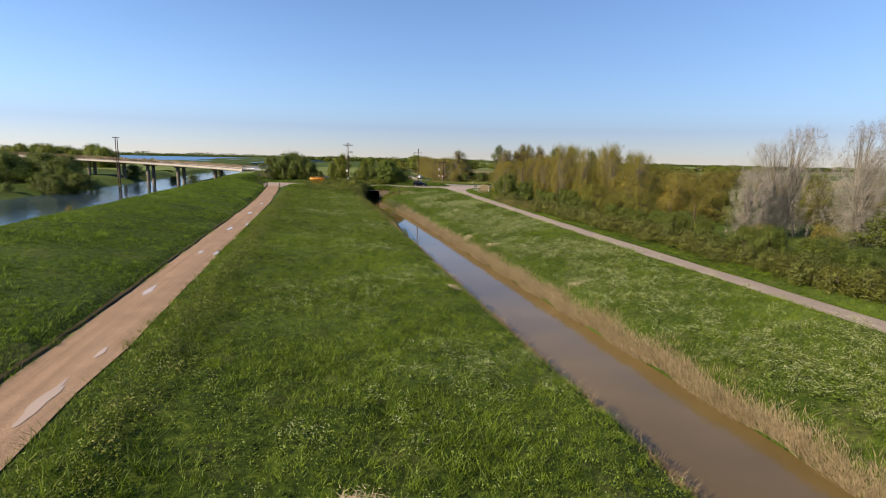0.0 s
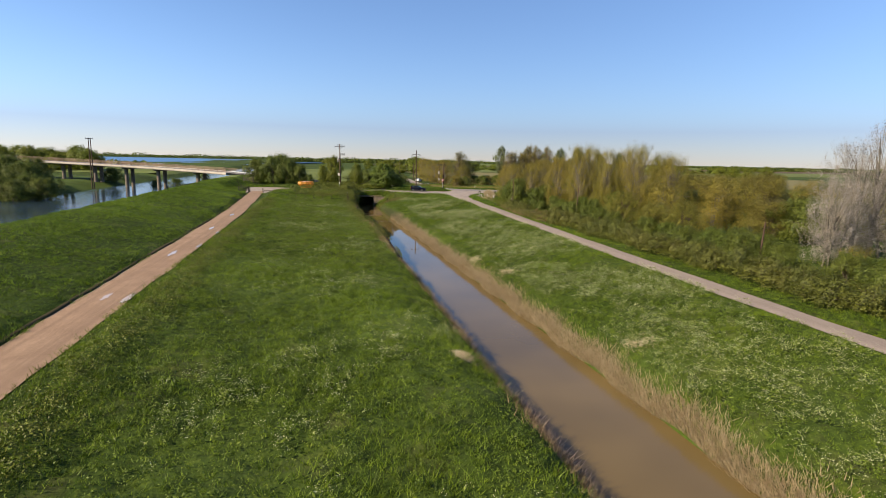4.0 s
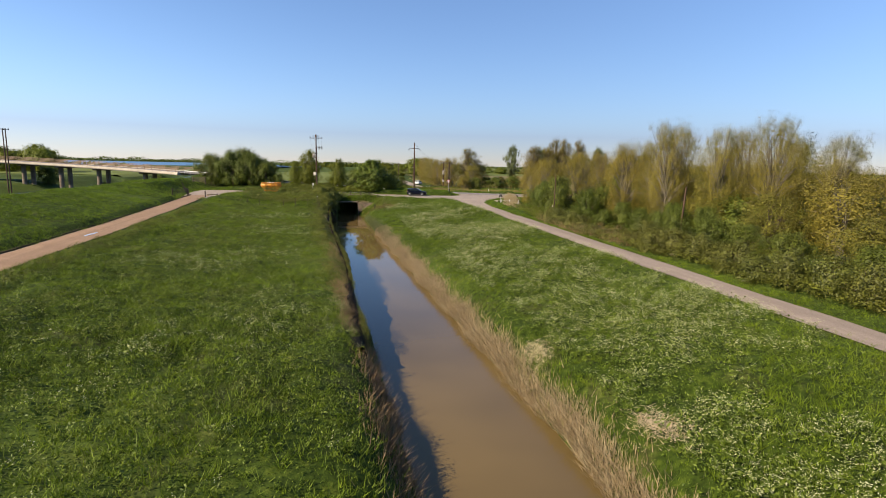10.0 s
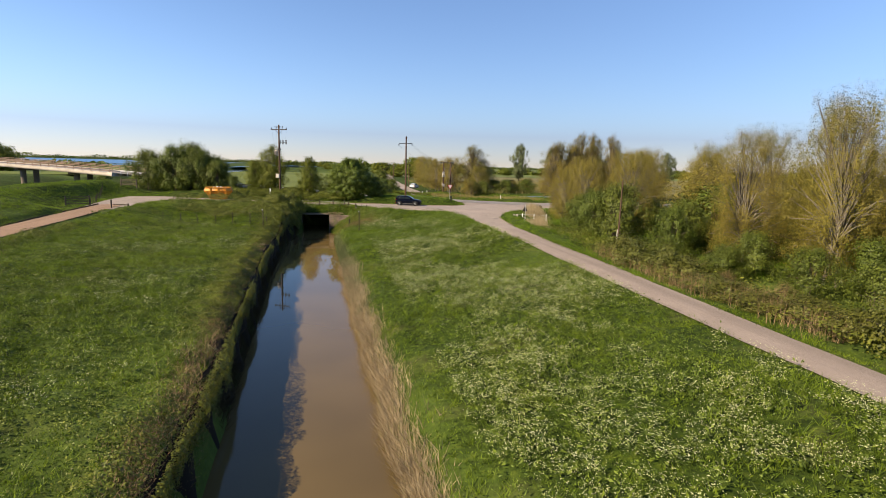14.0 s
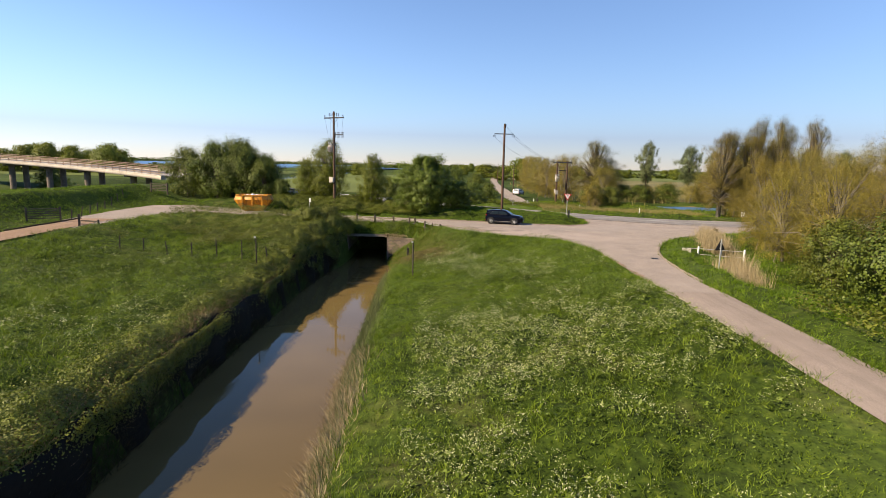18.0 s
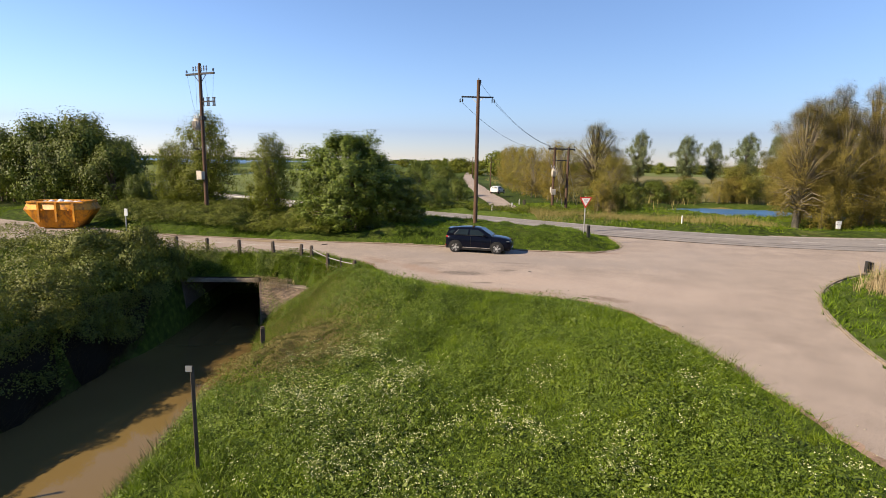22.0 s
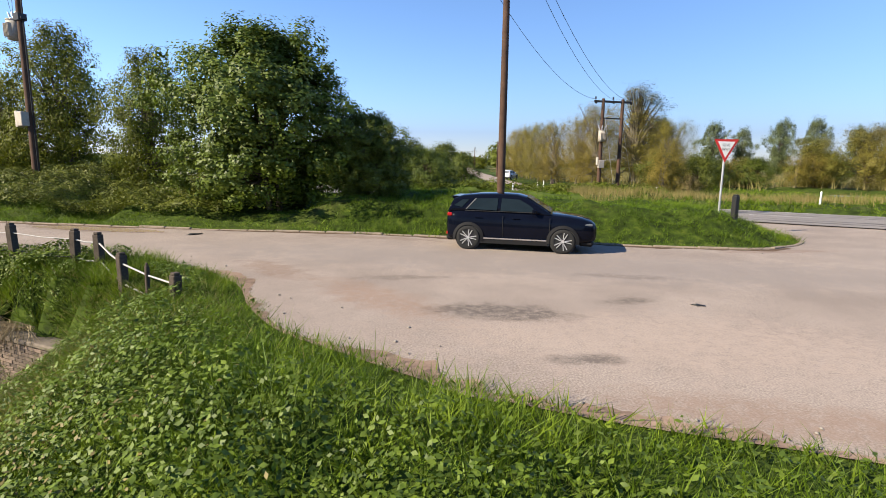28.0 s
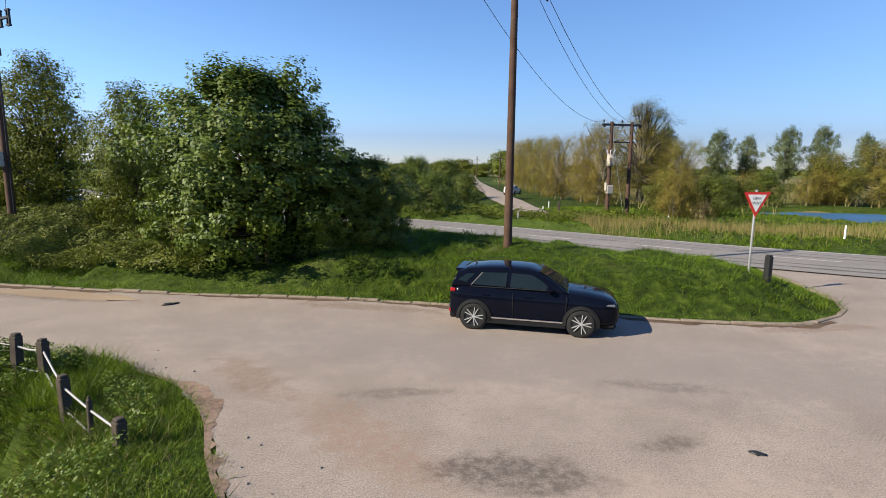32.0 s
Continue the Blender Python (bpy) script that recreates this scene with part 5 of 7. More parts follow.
# ---- field gates by the bridge end ----
def field_gate(x, y, rz, wide=3.0):
    z = ground_at(x, y)
    root = empty("field_gate", x, y, z, rz, "weathered timber field gate with five bars", "gate")
    for s in (0, wide):
        part("gate_post", fence_post(1.35, 0.16), GREYWOOD, root).matrix_basis = pose(s, 0, 0)
    for k in range(5):
        part("bar", boxes((0.1, -0.03, 0.25 + 0.22 * k, wide - 0.1, 0.03, 0.33 + 0.22 * k)), GREYWOOD, root)
    bm = bmesh.new()
    cyl(bm, (0.1, -0.04, 0.3), (wide - 0.1, -0.04, 1.15), 0.035, 0.035, 4)
    part("brace", bm, GREYWOOD, root)
    return root


field_gate(-19.5, 178.5, -20)
field_gate(-17.0, 151.5, 30, 2.6)
single_post("gate_post", -11.2, 150.1, 0.0, 1.1, 0.17, GREYWOOD, "stout timber gate post by the track")
part_root = empty("timber_barrier", -11.0, 150.0, 0, -20, "low timber barrier beside the track", "barrier")
part("bar", boxes((0.1, -0.05, 0.45, 2.2, 0.05, 0.58)), GREYWOOD, part_root)
part("bar", boxes((0.1, -0.05, 0.15, 2.2, 0.05, 0.25)), GREYWOOD, part_root)
part("leg", boxes((2.1, -0.07, -0.3, 2.25, 0.07, 0.7)), GREYWOOD, part_root)
for k in range(9):
    x, y = -14.5 - 0.75 * k, 152.5 + 2.6 * k
    single_post("fence_stake", x, y, ground_at(x, y), ground_at(x, y) + 1.1, 0.1, GREYWOOD, "weathered fence stake in the grass", rng.normal(0, 4))

ring = [(15.4 + 2.4 * math.cos(a) * (1 + 0.4 * noise.noise((a * 2, 1.0, 5.0))), 163.05 - 0.25 * 2.4 * math.cos(a) + 0.42 * math.sin(a) * (1 + 0.5 * noise.noise((a * 2, 4.0, 2.0)))) for a in np.linspace(0, 2 * math.pi, 40)[:-1]]
tagged(sheet("puddle", ring, 0.006, PUDDLE, "broad muddy puddle beside the car park's kerb"), "", "puddle")


def rag(x, y, size, mat, label, name="rag"):
    bm = bmesh.new()
    bmesh.ops.create_icosphere(bm, subdivisions=2, radius=size)
    for w in bm.verts:
        w.co *= 0.7 + 0.6 * noise.noise(w.co * 4 / size * 0.4 + Vector((x, y, 1)))
        w.co.z = max(w.co.z, 0) * 0.35
        w.co.x *= 1.7
    ob = part(name, bm, mat, smooth=True)
    ob.matrix_basis = pose(x, y, 0.003, 0, 0, x * 40)
    return tagged(ob, label, "litter")


rag(19.0, 161.9, 0.16, BLACK, "crumpled black rag on the tarmac")
rag(30.8, 153.6, 0.09, BLACK, "small dark scrap on the tarmac", "scrap")
# loose stones along the tarmac's broken edge
n = 1500
x, y = rng.uniform(20, 37, n), rng.uniform(136, 160, n)
away = lookup(PAVED, x, y)
ok = (away < 0.05) & (away > -1.3) & (rng.uniform(0, 1, n) < np.exp(away * 1.5))
c = np.column_stack([x[ok], y[ok], np.full(ok.sum(), 0.012)])
s = rng.uniform(0.012, 0.035, len(c))[:, None]
o = np.array([(1, 0, 0), (0, 1, 0), (-1, 0, 0), (0, -1, 0), (0, 0, 0.7), (0, 0, -0.7)])
v = (c[:, None] + o[None] * s[:, :, None] * rng.uniform(0.6, 1.3, (len(c), 6, 1))).reshape(-1, 3)
f = (np.arange(len(c))[:, None, None] * 6 + np.array([(0, 1, 4), (1, 2, 4), (2, 3, 4), (3, 0, 4), (1, 0, 5), (2, 1, 5), (3, 2, 5), (0, 3, 5)])[None]).reshape(-1, 3)
tagged(np_part("loose_stones", v, f, MORTAR), "loose stones along the tarmac's broken edge", "stones", kind="stuff")

# reddish dirt gathered along the tarmac's south edge
edge = np.array(curve([(19.6, 157.6), (21.6, 156.3), (22.6, 155.0), (23.2, 153.6), (24.0, 152.3), (25.0, 151.4), (26.2, 150.4), (27.6, 149.6), (29.4, 148.9), (31.4, 148.0), (32.9, 146.4), (33.5, 143.5), (33.7, 138), (33.4, 130)], 0.12))
d = np.gradient(edge, axis=0)
d /= np.linalg.norm(d, axis=1)[:, None]
inward = np.column_stack([-d[:, 1], d[:, 0]])
wide = np.array([0.12 + 0.35 * noise.noise((x * 0.6, y * 0.6, 2.0)) + 0.25 * noise.noise((x * 2.2, y * 2.2, 5.0)) + 0.14 * noise.noise((x * 7, y * 7, 1.0)) for x, y in edge]).clip(0.02, 1.2)
v = np.concatenate([np.column_stack([edge - inward * 0.06, np.full(len(edge), 0.005)]), np.column_stack([edge + inward * wide[:, None], np.full(len(edge), 0.004)])])
k = len(edge)
tagged(np_part("dirt_margin", v, [(i, i + 1, k + i + 1, k + i) for i in range(k - 1)], EDGEDIRT), "reddish dirt washed over the tarmac's edge", "dirt", kind="structure")
edge = np.array(curve([(7.0, 165.75), (12.5, 164.3), (18.4, 163.1), (23, 162.5), (27, 161.6), (33, 160.0), (35.8, 159.6), (37.1, 160.0)], 0.15))
d = np.gradient(edge, axis=0)
d /= np.linalg.norm(d, axis=1)[:, None]
inward = np.column_stack([d[:, 1], -d[:, 0]])
wide = np.array([0.14 + 0.3 * noise.noise((x * 0.5, y * 0.5, 7.0)) + 0.2 * noise.noise((x * 2.4, y * 2.4, 4.0)) for x, y in edge]).clip(0.015, 0.7)
v = np.concatenate([np.column_stack([edge + inward * wide[:, None], np.full(len(edge), 0.004)]), np.column_stack([edge - inward * 0.05, np.full(len(edge), 0.006)])])
k = len(edge)
tagged(np_part("dirt_margin", v, [(i, i + 1, k + i + 1, k + i) for i in range(k - 1)], DARKDIRT), "dark leaf litter and dirt along the kerb", "dirt", kind="structure")
# small white marker posts and a low gate beyond the road
for x, y in ((33.4, 184.6), (36.9, 191.5), (39.3, 199), (43.2, 182.0), (49.5, 174.5)):
    single_post("marker_post", x, y, ground_at(x, y), ground_at(x, y) + 0.75, 0.09, WHITE, "small white marker post on the verge")
gate = empty("low_gate", 38.6, 193.0, ground_at(38.6, 193.0), 70, "low dark timber gate beside the far track", "gate")
for x in (0.0, 1.5):
    part("gate_post", boxes((x - 0.06, -0.06, -0.3, x + 0.06, 0.06, 1.0), bevel=0.01), GREYWOOD, gate)
for z in (0.3, 0.55, 0.8):
    part("gate_rail", boxes((0.06, -0.03, z, 1.44, 0.03, z + 0.09)), GREYWOOD, gate)

plate = empty("small_sign", 7.4, 160.3, -0.05, 0, "small white plate on a thin grey pole", "sign")
bm = bmesh.new()
cyl(bm, (0, 0, -0.3), (0, 0, 2.4), 0.035, 0.035, 8)
part("pole", bm, STEEL, plate)
part("plate", boxes((-0.04, -0.06, 1.95, 0.16, -0.04, 2.38), bevel=0.006), WHITE, plate)
SKID = plain("rubber_streak", (0.10, 0.092, 0.088), 0.85, 0, 9, 0.4, 0.2)
tracks = empty("tyre_tracks", 0, 0, 0, 0, "dark tyre tracks worn along the road", "road marking", kind="structure")
for off, d0, d1, w in ((1.5, 20, 62, 0.34), (2.35, 24, 66, 0.30), (-0.9, 14, 55, 0.22), (-1.9, 16, 52, 0.2)):
    d = np.linspace(d0, d1, 90)
    c = np.stack([np.interp(d, mlen, ml[:, k]) for k in range(3)], 1)
    nrm = np.stack([np.interp(d, mlen, md[:, 1]), -np.interp(d, mlen, md[:, 0])], 1)
    wob = np.array([0.5 + 0.7 * noise.noise((q * 0.5, off, 0.0)) + 0.3 * noise.noise((q * 2.0, off, 3.0)) for q in d]).clip(0.05, 1.2) * w
    lift = 0.036 + 0.03 * (1 - (off / 3.3) ** 2)
    v = np.concatenate([np.column_stack([c[:, :2] + nrm * (off + sgn * wob / 2)[:, None], c[:, 2] + lift]) for sgn in (-1, 1)])
    np_part("tyre_track", v, [(q, q + 1, 91 + q, 90 + q) for q in range(89)], SKID, tracks)
sheet("lay_by_tarmac", ragged_outline([(50.5, 167.2), (54, 166.6), (62, 165.6), (76, 166.6), (84, 168.4), (84, 171.0), (74, 171.4), (64, 171.2), (57, 170.2)], 0.35), 0.012, TARMAC, "worn tarmac lay-by beside the road", 0.2)


# ---- cars ----
def loft(rings):
    k = len(rings[0])
    v = [p for r in rings for p in r]
    f = [(i * k + j, i * k + (j + 1) % k, (i + 1) * k + (j + 1) % k, (i + 1) * k + j) for i in range(len(rings) - 1) for j in range(k)]
    bm = bmesh.new()
    vs = [bm.verts.new(p) for p in v]
    for q in f:
        bm.faces.new([vs[n] for n in q])
    bm.faces.new(vs[:k][::-1])
    bm.faces.new(vs[-k:])
    bmesh.ops.recalc_face_normals(bm, faces=bm.faces[:])
    return bm


def panel(pts, push=0.0):
    bm = bmesh.new()
    f = bm.faces.new([bm.verts.new(p) for p in pts])
    f.normal_update()
    n = f.normal.copy()
    got = bmesh.ops.extrude_face_region(bm, geom=[f])["geom"]
    bmesh.ops.translate(bm, vec=n * 0.012, verts=[g for g in got if isinstance(g, bmesh.types.BMVert)])
    bmesh.ops.recalc_face_normals(bm, faces=bm.faces[:])
    return bm


def paint(name, c, rough=0.12):
    m, nt, b = nodes_of(name, rough, 0.0, 0.5)
    n = noise_node(nt, 3, 3)
    nt.links.new(ramp(nt, n, (0.3, tuple(v * 0.8 for v in c)), (0.7, c)), b.inputs["Base Color"])
    return m


NAVY = paint("black_blue_paint", (0.003, 0.004, 0.009), 0.06)
SILVERPAINT = paint("silver_paint", (0.5, 0.52, 0.54))
for m in (NAVY,):
    m.node_tree.nodes["Principled BSDF"].inputs["Specular IOR Level"].default_value = 0.13
GLASS = paint("tinted_glass", (0.010, 0.016, 0.02), 0.03)
GLASS.node_tree.nodes["Principled BSDF"].inputs["Specular IOR Level"].default_value = 0.22
RUBBER = plain("tyre_rubber", (0.018, 0.018, 0.018), 0.85, 0, 30, 0.2, 0.2)
CLADDING = plain("grey_cladding", (0.010, 0.010, 0.011), 0.65, 0, 30, 0.2, 0.15)
PILLAR = plain("grey_pillar_trim", (0.09, 0.09, 0.092), 0.4, 0, 30, 0.15, 0.3)
CHROME = plain("bright_trim", (0.75, 0.75, 0.76), 0.18, 1.0, 10, 0.05)
ALLOY = plain("machined_alloy", (0.55, 0.55, 0.56), 0.35, 0.6, 10, 0.08)
TAIL = paint("red_lamp", (0.30, 0.012, 0.012))
LAMP = paint("clear_lamp", (0.10, 0.11, 0.12))


def wheel(parent, x, y, side):
    bm = bmesh.new()
    prof = [(0.235, 0.10), (0.30, 0.105), (0.325, 0.085), (0.33, 0.0), (0.325, -0.085), (0.30, -0.105), (0.235, -0.10)]
    n = 28
    rings = [[bm.verts.new((r * math.cos(a), w, r * math.sin(a))) for r, w in prof] for a in (2 * math.pi * k / n for k in range(n))]
    for k in range(n):
        for q in range(len(prof) - 1):
            bm.faces.new((rings[k][q], rings[k][q + 1], rings[(k + 1) % n][q + 1], rings[(k + 1) % n][q]))
    bmesh.ops.recalc_face_normals(bm, faces=bm.faces[:])
    w = empty("wheel")
    w.parent = parent
    w.matrix_basis = pose(x, y, 0.33)
    part("tyre", bm, RUBBER, w, "black rubber tyre", True)
    bm = bmesh.new()
    s = side
    cyl(bm, (0, s * 0.02, 0), (0, s * 0.07, 0), 0.25, 0.25, 24)
    part("hub_back", bm, BLACK, w)
    bm = bmesh.new()
    for k in range(10):
        a = 2 * math.pi * (k // 2) / 5 + (0.2 if k % 2 else -0.2)
        m = Matrix.Rotation(a, 4, "Y")
        box(bm, 0.05, s * 0.092 - 0.012, -0.009, 0.24, s * 0.092 + 0.012, 0.009, m=m)
    cyl(bm, (0, s * 0.05, 0), (0, s * 0.095, 0), 0.05, 0.04, 12)
    part("rim", bm, ALLOY, w, "ten-spoke machined alloy rim")


def hatchback(x, y, z, rz, body_mat, label, scale=1.0):
    car = empty("car", x, y, z, rz, label, "car")
    car.scale = (scale,) * 3
    st = [(-2.13, 0.66, 0.44, 0.84), (-2.10, 0.78, 0.34, 0.97), (-1.98, 0.84, 0.28, 1.05), (-1.6, 0.872, 0.25, 1.07), (-1.0, 0.885, 0.23, 1.065), (-0.3, 0.888, 0.22, 1.05), (0.4, 0.885, 0.22, 1.035), (0.95, 0.875, 0.23, 1.02), (1.4, 0.87, 0.25, 0.985), (1.75, 0.845, 0.27, 0.935), (2.0, 0.785, 0.29, 0.865), (2.11, 0.69, 0.32, 0.79), (2.15, 0.58, 0.38, 0.70)]
    def ring(x, w, a, b):
        d = b - a
        half = [(w * 0.72, a), (w * 0.95, a + 0.05), (w * 0.985, a + d * 0.22), (w, a + d * 0.5), (w * 0.985, a + d * 0.72), (w * 0.955, b - 0.05), (w * 0.86, b), (w * 0.4, b + 0.022)]
        return [(x, -p, q) for p, q in half] + [(x, p, q) for p, q in half[::-1]]
    bm = loft([ring(*q) for q in st])
    body = part("body", bm, body_mat, car, "", True)
    # cabin
    cs = [(-2.03, 0.66, 1.03, 1.06), (-1.92, 0.70, 1.02, 1.25), (-1.76, 0.70, 1.02, 1.40), (-1.5, 0.695, 1.02, 1.475), (-1.0, 0.69, 1.02, 1.52), (-0.4, 0.685, 1.02, 1.54), (0.0, 0.685, 1.02, 1.525), (0.25, 0.69, 1.0, 1.47), (0.6, 0.72, 1.0, 1.27), (0.98, 0.74, 0.98, 1.03)]
    rings = []
    for xx, w, a, b in cs:
        k = (b - a) / 0.52
        half = [(0.80 - 0.02 * (1 - k), a), (0.80 - 0.055 * k, a + (b - a) * 0.33), (0.80 - 0.115 * k, a + (b - a) * 0.72), (0.80 - 0.19 * k, b - 0.035 * k), (0.80 - 0.27 * k, b - 0.004), (0.3, b + 0.018 * k)]
        rings.append([(xx, -p, q) for p, q in half] + [(xx, p, q) for p, q in half[::-1]])
    part("cabin", loft(rings), body_mat, car, "", True)
    def wy(z):
        return 0.80 - 0.155 * (z - 1.02) / 0.45 + 0.010
    for s in (-1, 1):
        for name, pts in (("front_window", [(-0.42, 1.085), (0.60, 1.07), (0.36, 1.25), (0.08, 1.40), (-0.40, 1.42)]), ("rear_window", [(-1.36, 1.11), (-0.52, 1.09), (-0.50, 1.42), (-1.10, 1.40)]), ("quarter_window", [(-1.72, 1.20), (-1.50, 1.15), (-1.30, 1.37), (-1.50, 1.355)])):
            q = [(a, s * wy(b), b) for a, b in pts]
            part(name, panel(q if s < 0 else q[::-1]), GLASS, car, "dark tinted window")
        q = [(a, s * (wy(b) + 0.008), b) for a, b in ((-1.39, 1.105), (-1.36, 1.105), (-1.10, 1.405), (-1.13, 1.405))]
        part("window_trim", panel(q if s < 0 else q[::-1]), PILLAR, car, "grey rear pillar trim")
        part("window_trim", boxes((-1.4, s * 0.80 - 0.006, 1.06, 0.6, s * 0.80 + 0.015, 1.075)), BLACK, car)
        part("sill_strip", boxes((-0.92, s * 0.885 - 0.02, 0.315, 0.88, s * 0.885 + 0.022, 0.35)), CHROME, car, "bright chrome sill strip")
        part("sill_cladding", boxes((-0.95, s * 0.87 - 0.02, 0.19, 0.92, s * 0.87 + 0.022, 0.31)), CLADDING, car)
        for xx in (-1.285, 1.285):
            bm = bmesh.new()
            n = 16
            inner, outer = [], []
            for k in range(n + 1):
                a = math.pi * (-0.06 + 1.12 * k / n)
                inner.append((xx + 0.355 * math.cos(a), 0.33 + 0.355 * math.sin(a)))
                outer.append((xx + 0.435 * math.cos(a), 0.33 + 0.43 * math.sin(a)))
            vi = [[bm.verts.new((p, s * yy, q)) for p, q in line] for line, yy in ((inner, 0.925), (outer, 0.905), (outer, 0.80), (inner, 0.80))]
            for k in range(n):
                for q in range(4):
                    bm.faces.new((vi[q][k], vi[(q + 1) % 4][k], vi[(q + 1) % 4][k + 1], vi[q][k + 1]))
            bmesh.ops.recalc_face_normals(bm, faces=bm.faces[:])
            part("wheel_arch", bm, CLADDING, car, "dark grey wheel arch")
            bm = bmesh.new()
            cyl(bm, (xx, s * 0.80, 0.33), (xx, s * 0.889, 0.33), 0.356, 0.356, 24)
            part("arch_liner", bm, BLACK, car)
            wheel(car, xx, s * 0.825, s)
        for xx in (-1.0, 0.02):
            part("door_handle", boxes((xx - 0.1, s * 0.885 - 0.01, 0.88, xx + 0.1, s * 0.885 + 0.02, 0.905), bevel=0.008), body_mat, car)
        for xx in (-0.34, 0.92):
            part("door_seam", boxes((xx - 0.004, s * 0.887 - 0.01, 0.36, xx + 0.004, s * 0.887 + 0.003, 0.96)), BLACK, car)
        mirror = boxes((0.45, s * 0.91 - 0.08, 1.05, 0.58, s * 0.91 + 0.09, 1.17), bevel=0.03)
        part("mirror", mirror, body_mat, car)
        part("tail_lamp", boxes((-2.08, s * 0.72 - 0.13, 0.90, -1.80, s * 0.72 + 0.135, 1.00), bevel=0.03), TAIL, car, "red tail lamp")
        part("headlight", boxes((1.80, s * 0.68 - 0.12, 0.755, 2.05, s * 0.68 + 0.115, 0.82), bevel=0.025), LAMP, car, "slim clear headlight")
        part("reflector", boxes((-2.12, s * 0.74 - 0.08, 0.40, -2.04, s * 0.74 + 0.06, 0.47)), TAIL, car)
    part("windscreen", panel([(0.95, -0.66, 1.065), (0.95, 0.66, 1.065), (0.27, 0.55, 1.478), (0.27, -0.55, 1.478)]), GLASS, car, "dark reflecting windscreen")
    part("rear_screen", panel([(-2.005, 0.6, 1.12), (-2.005, -0.6, 1.12), (-1.80, -0.54, 1.385), (-1.80, 0.54, 1.385)]), GLASS, car)
    part("spoiler", boxes((-1.93, -0.52, 1.375, -1.5, 0.52, 1.45), bevel=0.02), body_mat, car)
    part("grille", boxes((2.05, -0.46, 0.44, 2.165, 0.46, 0.70), bevel=0.02), BLACK, car)
    part("front_bumper", boxes((1.70, -0.74, 0.20, 2.09, 0.74, 0.36), bevel=0.06), CLADDING, car)
    part("rear_bumper", boxes((-2.12, -0.76, 0.22, -1.75, 0.76, 0.46), bevel=0.05), CLADDING, car)
    part("number_plate", boxes((2.13, -0.26, 0.36, 2.165, 0.26, 0.46)), WHITE, car)
    bm = bmesh.new()
    cyl(bm, (-1.35, 0, 1.49), (-1.47, 0, 1.60), 0.02, 0.006, 6)
    part("aerial", bm, BLACK, car)
    bm = bmesh.new()
    cyl(bm, (0.93, -0.5, 1.085), (0.85, 0.1, 1.135), 0.012)
    cyl(bm, (0.93, 0.1, 1.085), (0.85, 0.6, 1.135), 0.012)
    part("wiper", bm, BLACK, car)
    for ob in list(car.children):
        # a short tail: draw in what lies behind the rear wheels
        if ob.type == "MESH" and ob.data.users == 1:
            for q in ob.data.vertices:
                if q.co.x < -1.72:
                    q.co.x = -1.72 + (q.co.x + 1.72) * 0.5
    return car


hatchback(28.88, 159.98, 0.0, -16.3, NAVY, "glossy black compact crossover parked at the kerb")
hatchback(40.2, 223.5, -0.08, 60, SILVERPAINT, "silver hatchback parked beside the far track", 0.9)

# ---- kerb stones round the grass island and the lane's mouth ----
KERBSTONE = plain("dirty_kerb", (0.19, 0.155, 0.12), 0.92, 0, 9, 0.4, 0.15, 0.3)
stone = None


def kerb_row(points, label, rise):
    global stone
    line = curve(points, 0.92)
    kerb = empty("kerb", 0, 0, 0, 0, label, "kerb", kind="structure")
    for (ax, ay), (bx, by) in zip(line, line[1:]):
        if stone is None:
            ob = part("kerb_stone", boxes((-0.45, -0.07, -0.15, 0.45, 0.07, 0.07), bevel=0.02), KERBSTONE, kerb)
            stone = ob.data
        else:
            ob = new("kerb_stone", stone)
            ob.parent = kerb
        l = math.hypot(bx - ax, by - ay)
        ob.matrix_basis = Matrix.Translation(((ax + bx) / 2, (ay + by) / 2, rng.normal(rise, 0.012))) @ Matrix.Rotation(math.atan2(by - ay, bx - ax) + rng.normal(0, 0.012), 4, "Z") @ Matrix.Diagonal((l / 0.92, 1, 1, 1))


kerb_row([(6.5, 166.05), (12.5, 164.45), (18.4, 163.25), (23, 162.65), (27, 161.75), (33, 160.15), (35.8, 159.75), (37.0, 160.15), (38.4, 161.15), (39.3, 163.2), (39.6, 166.0)], "worn low concrete kerb round the grass island", -0.03)
kerb_row([(36.7, 131.0), (37.25, 136), (38.25, 140.6), (39.95, 144.6), (42.25, 148.4), (45.4, 151.5), (49.0, 153.7)], "worn pale kerb along the lane's grass verge", 0.0)
grate = empty("drain_grate", 37.05, 138.6, 0.0, -14, "rusty iron drain grate beside the kerb", "drain grate")
part("frame", boxes((-0.24, -0.3, -0.05, -0.19, 0.3, 0.012), (0.19, -0.3, -0.05, 0.24, 0.3, 0.012), (-0.19, -0.3, -0.05, 0.19, -0.25, 0.012), (-0.19, 0.25, -0.05, 0.19, 0.3, 0.012)), DARKMETAL, grate)
for k in range(6):
    part("bar", boxes((-0.19, -0.22 + 0.08 * k, -0.05, 0.19, -0.18 + 0.08 * k, 0.008)), DARKMETAL, grate)
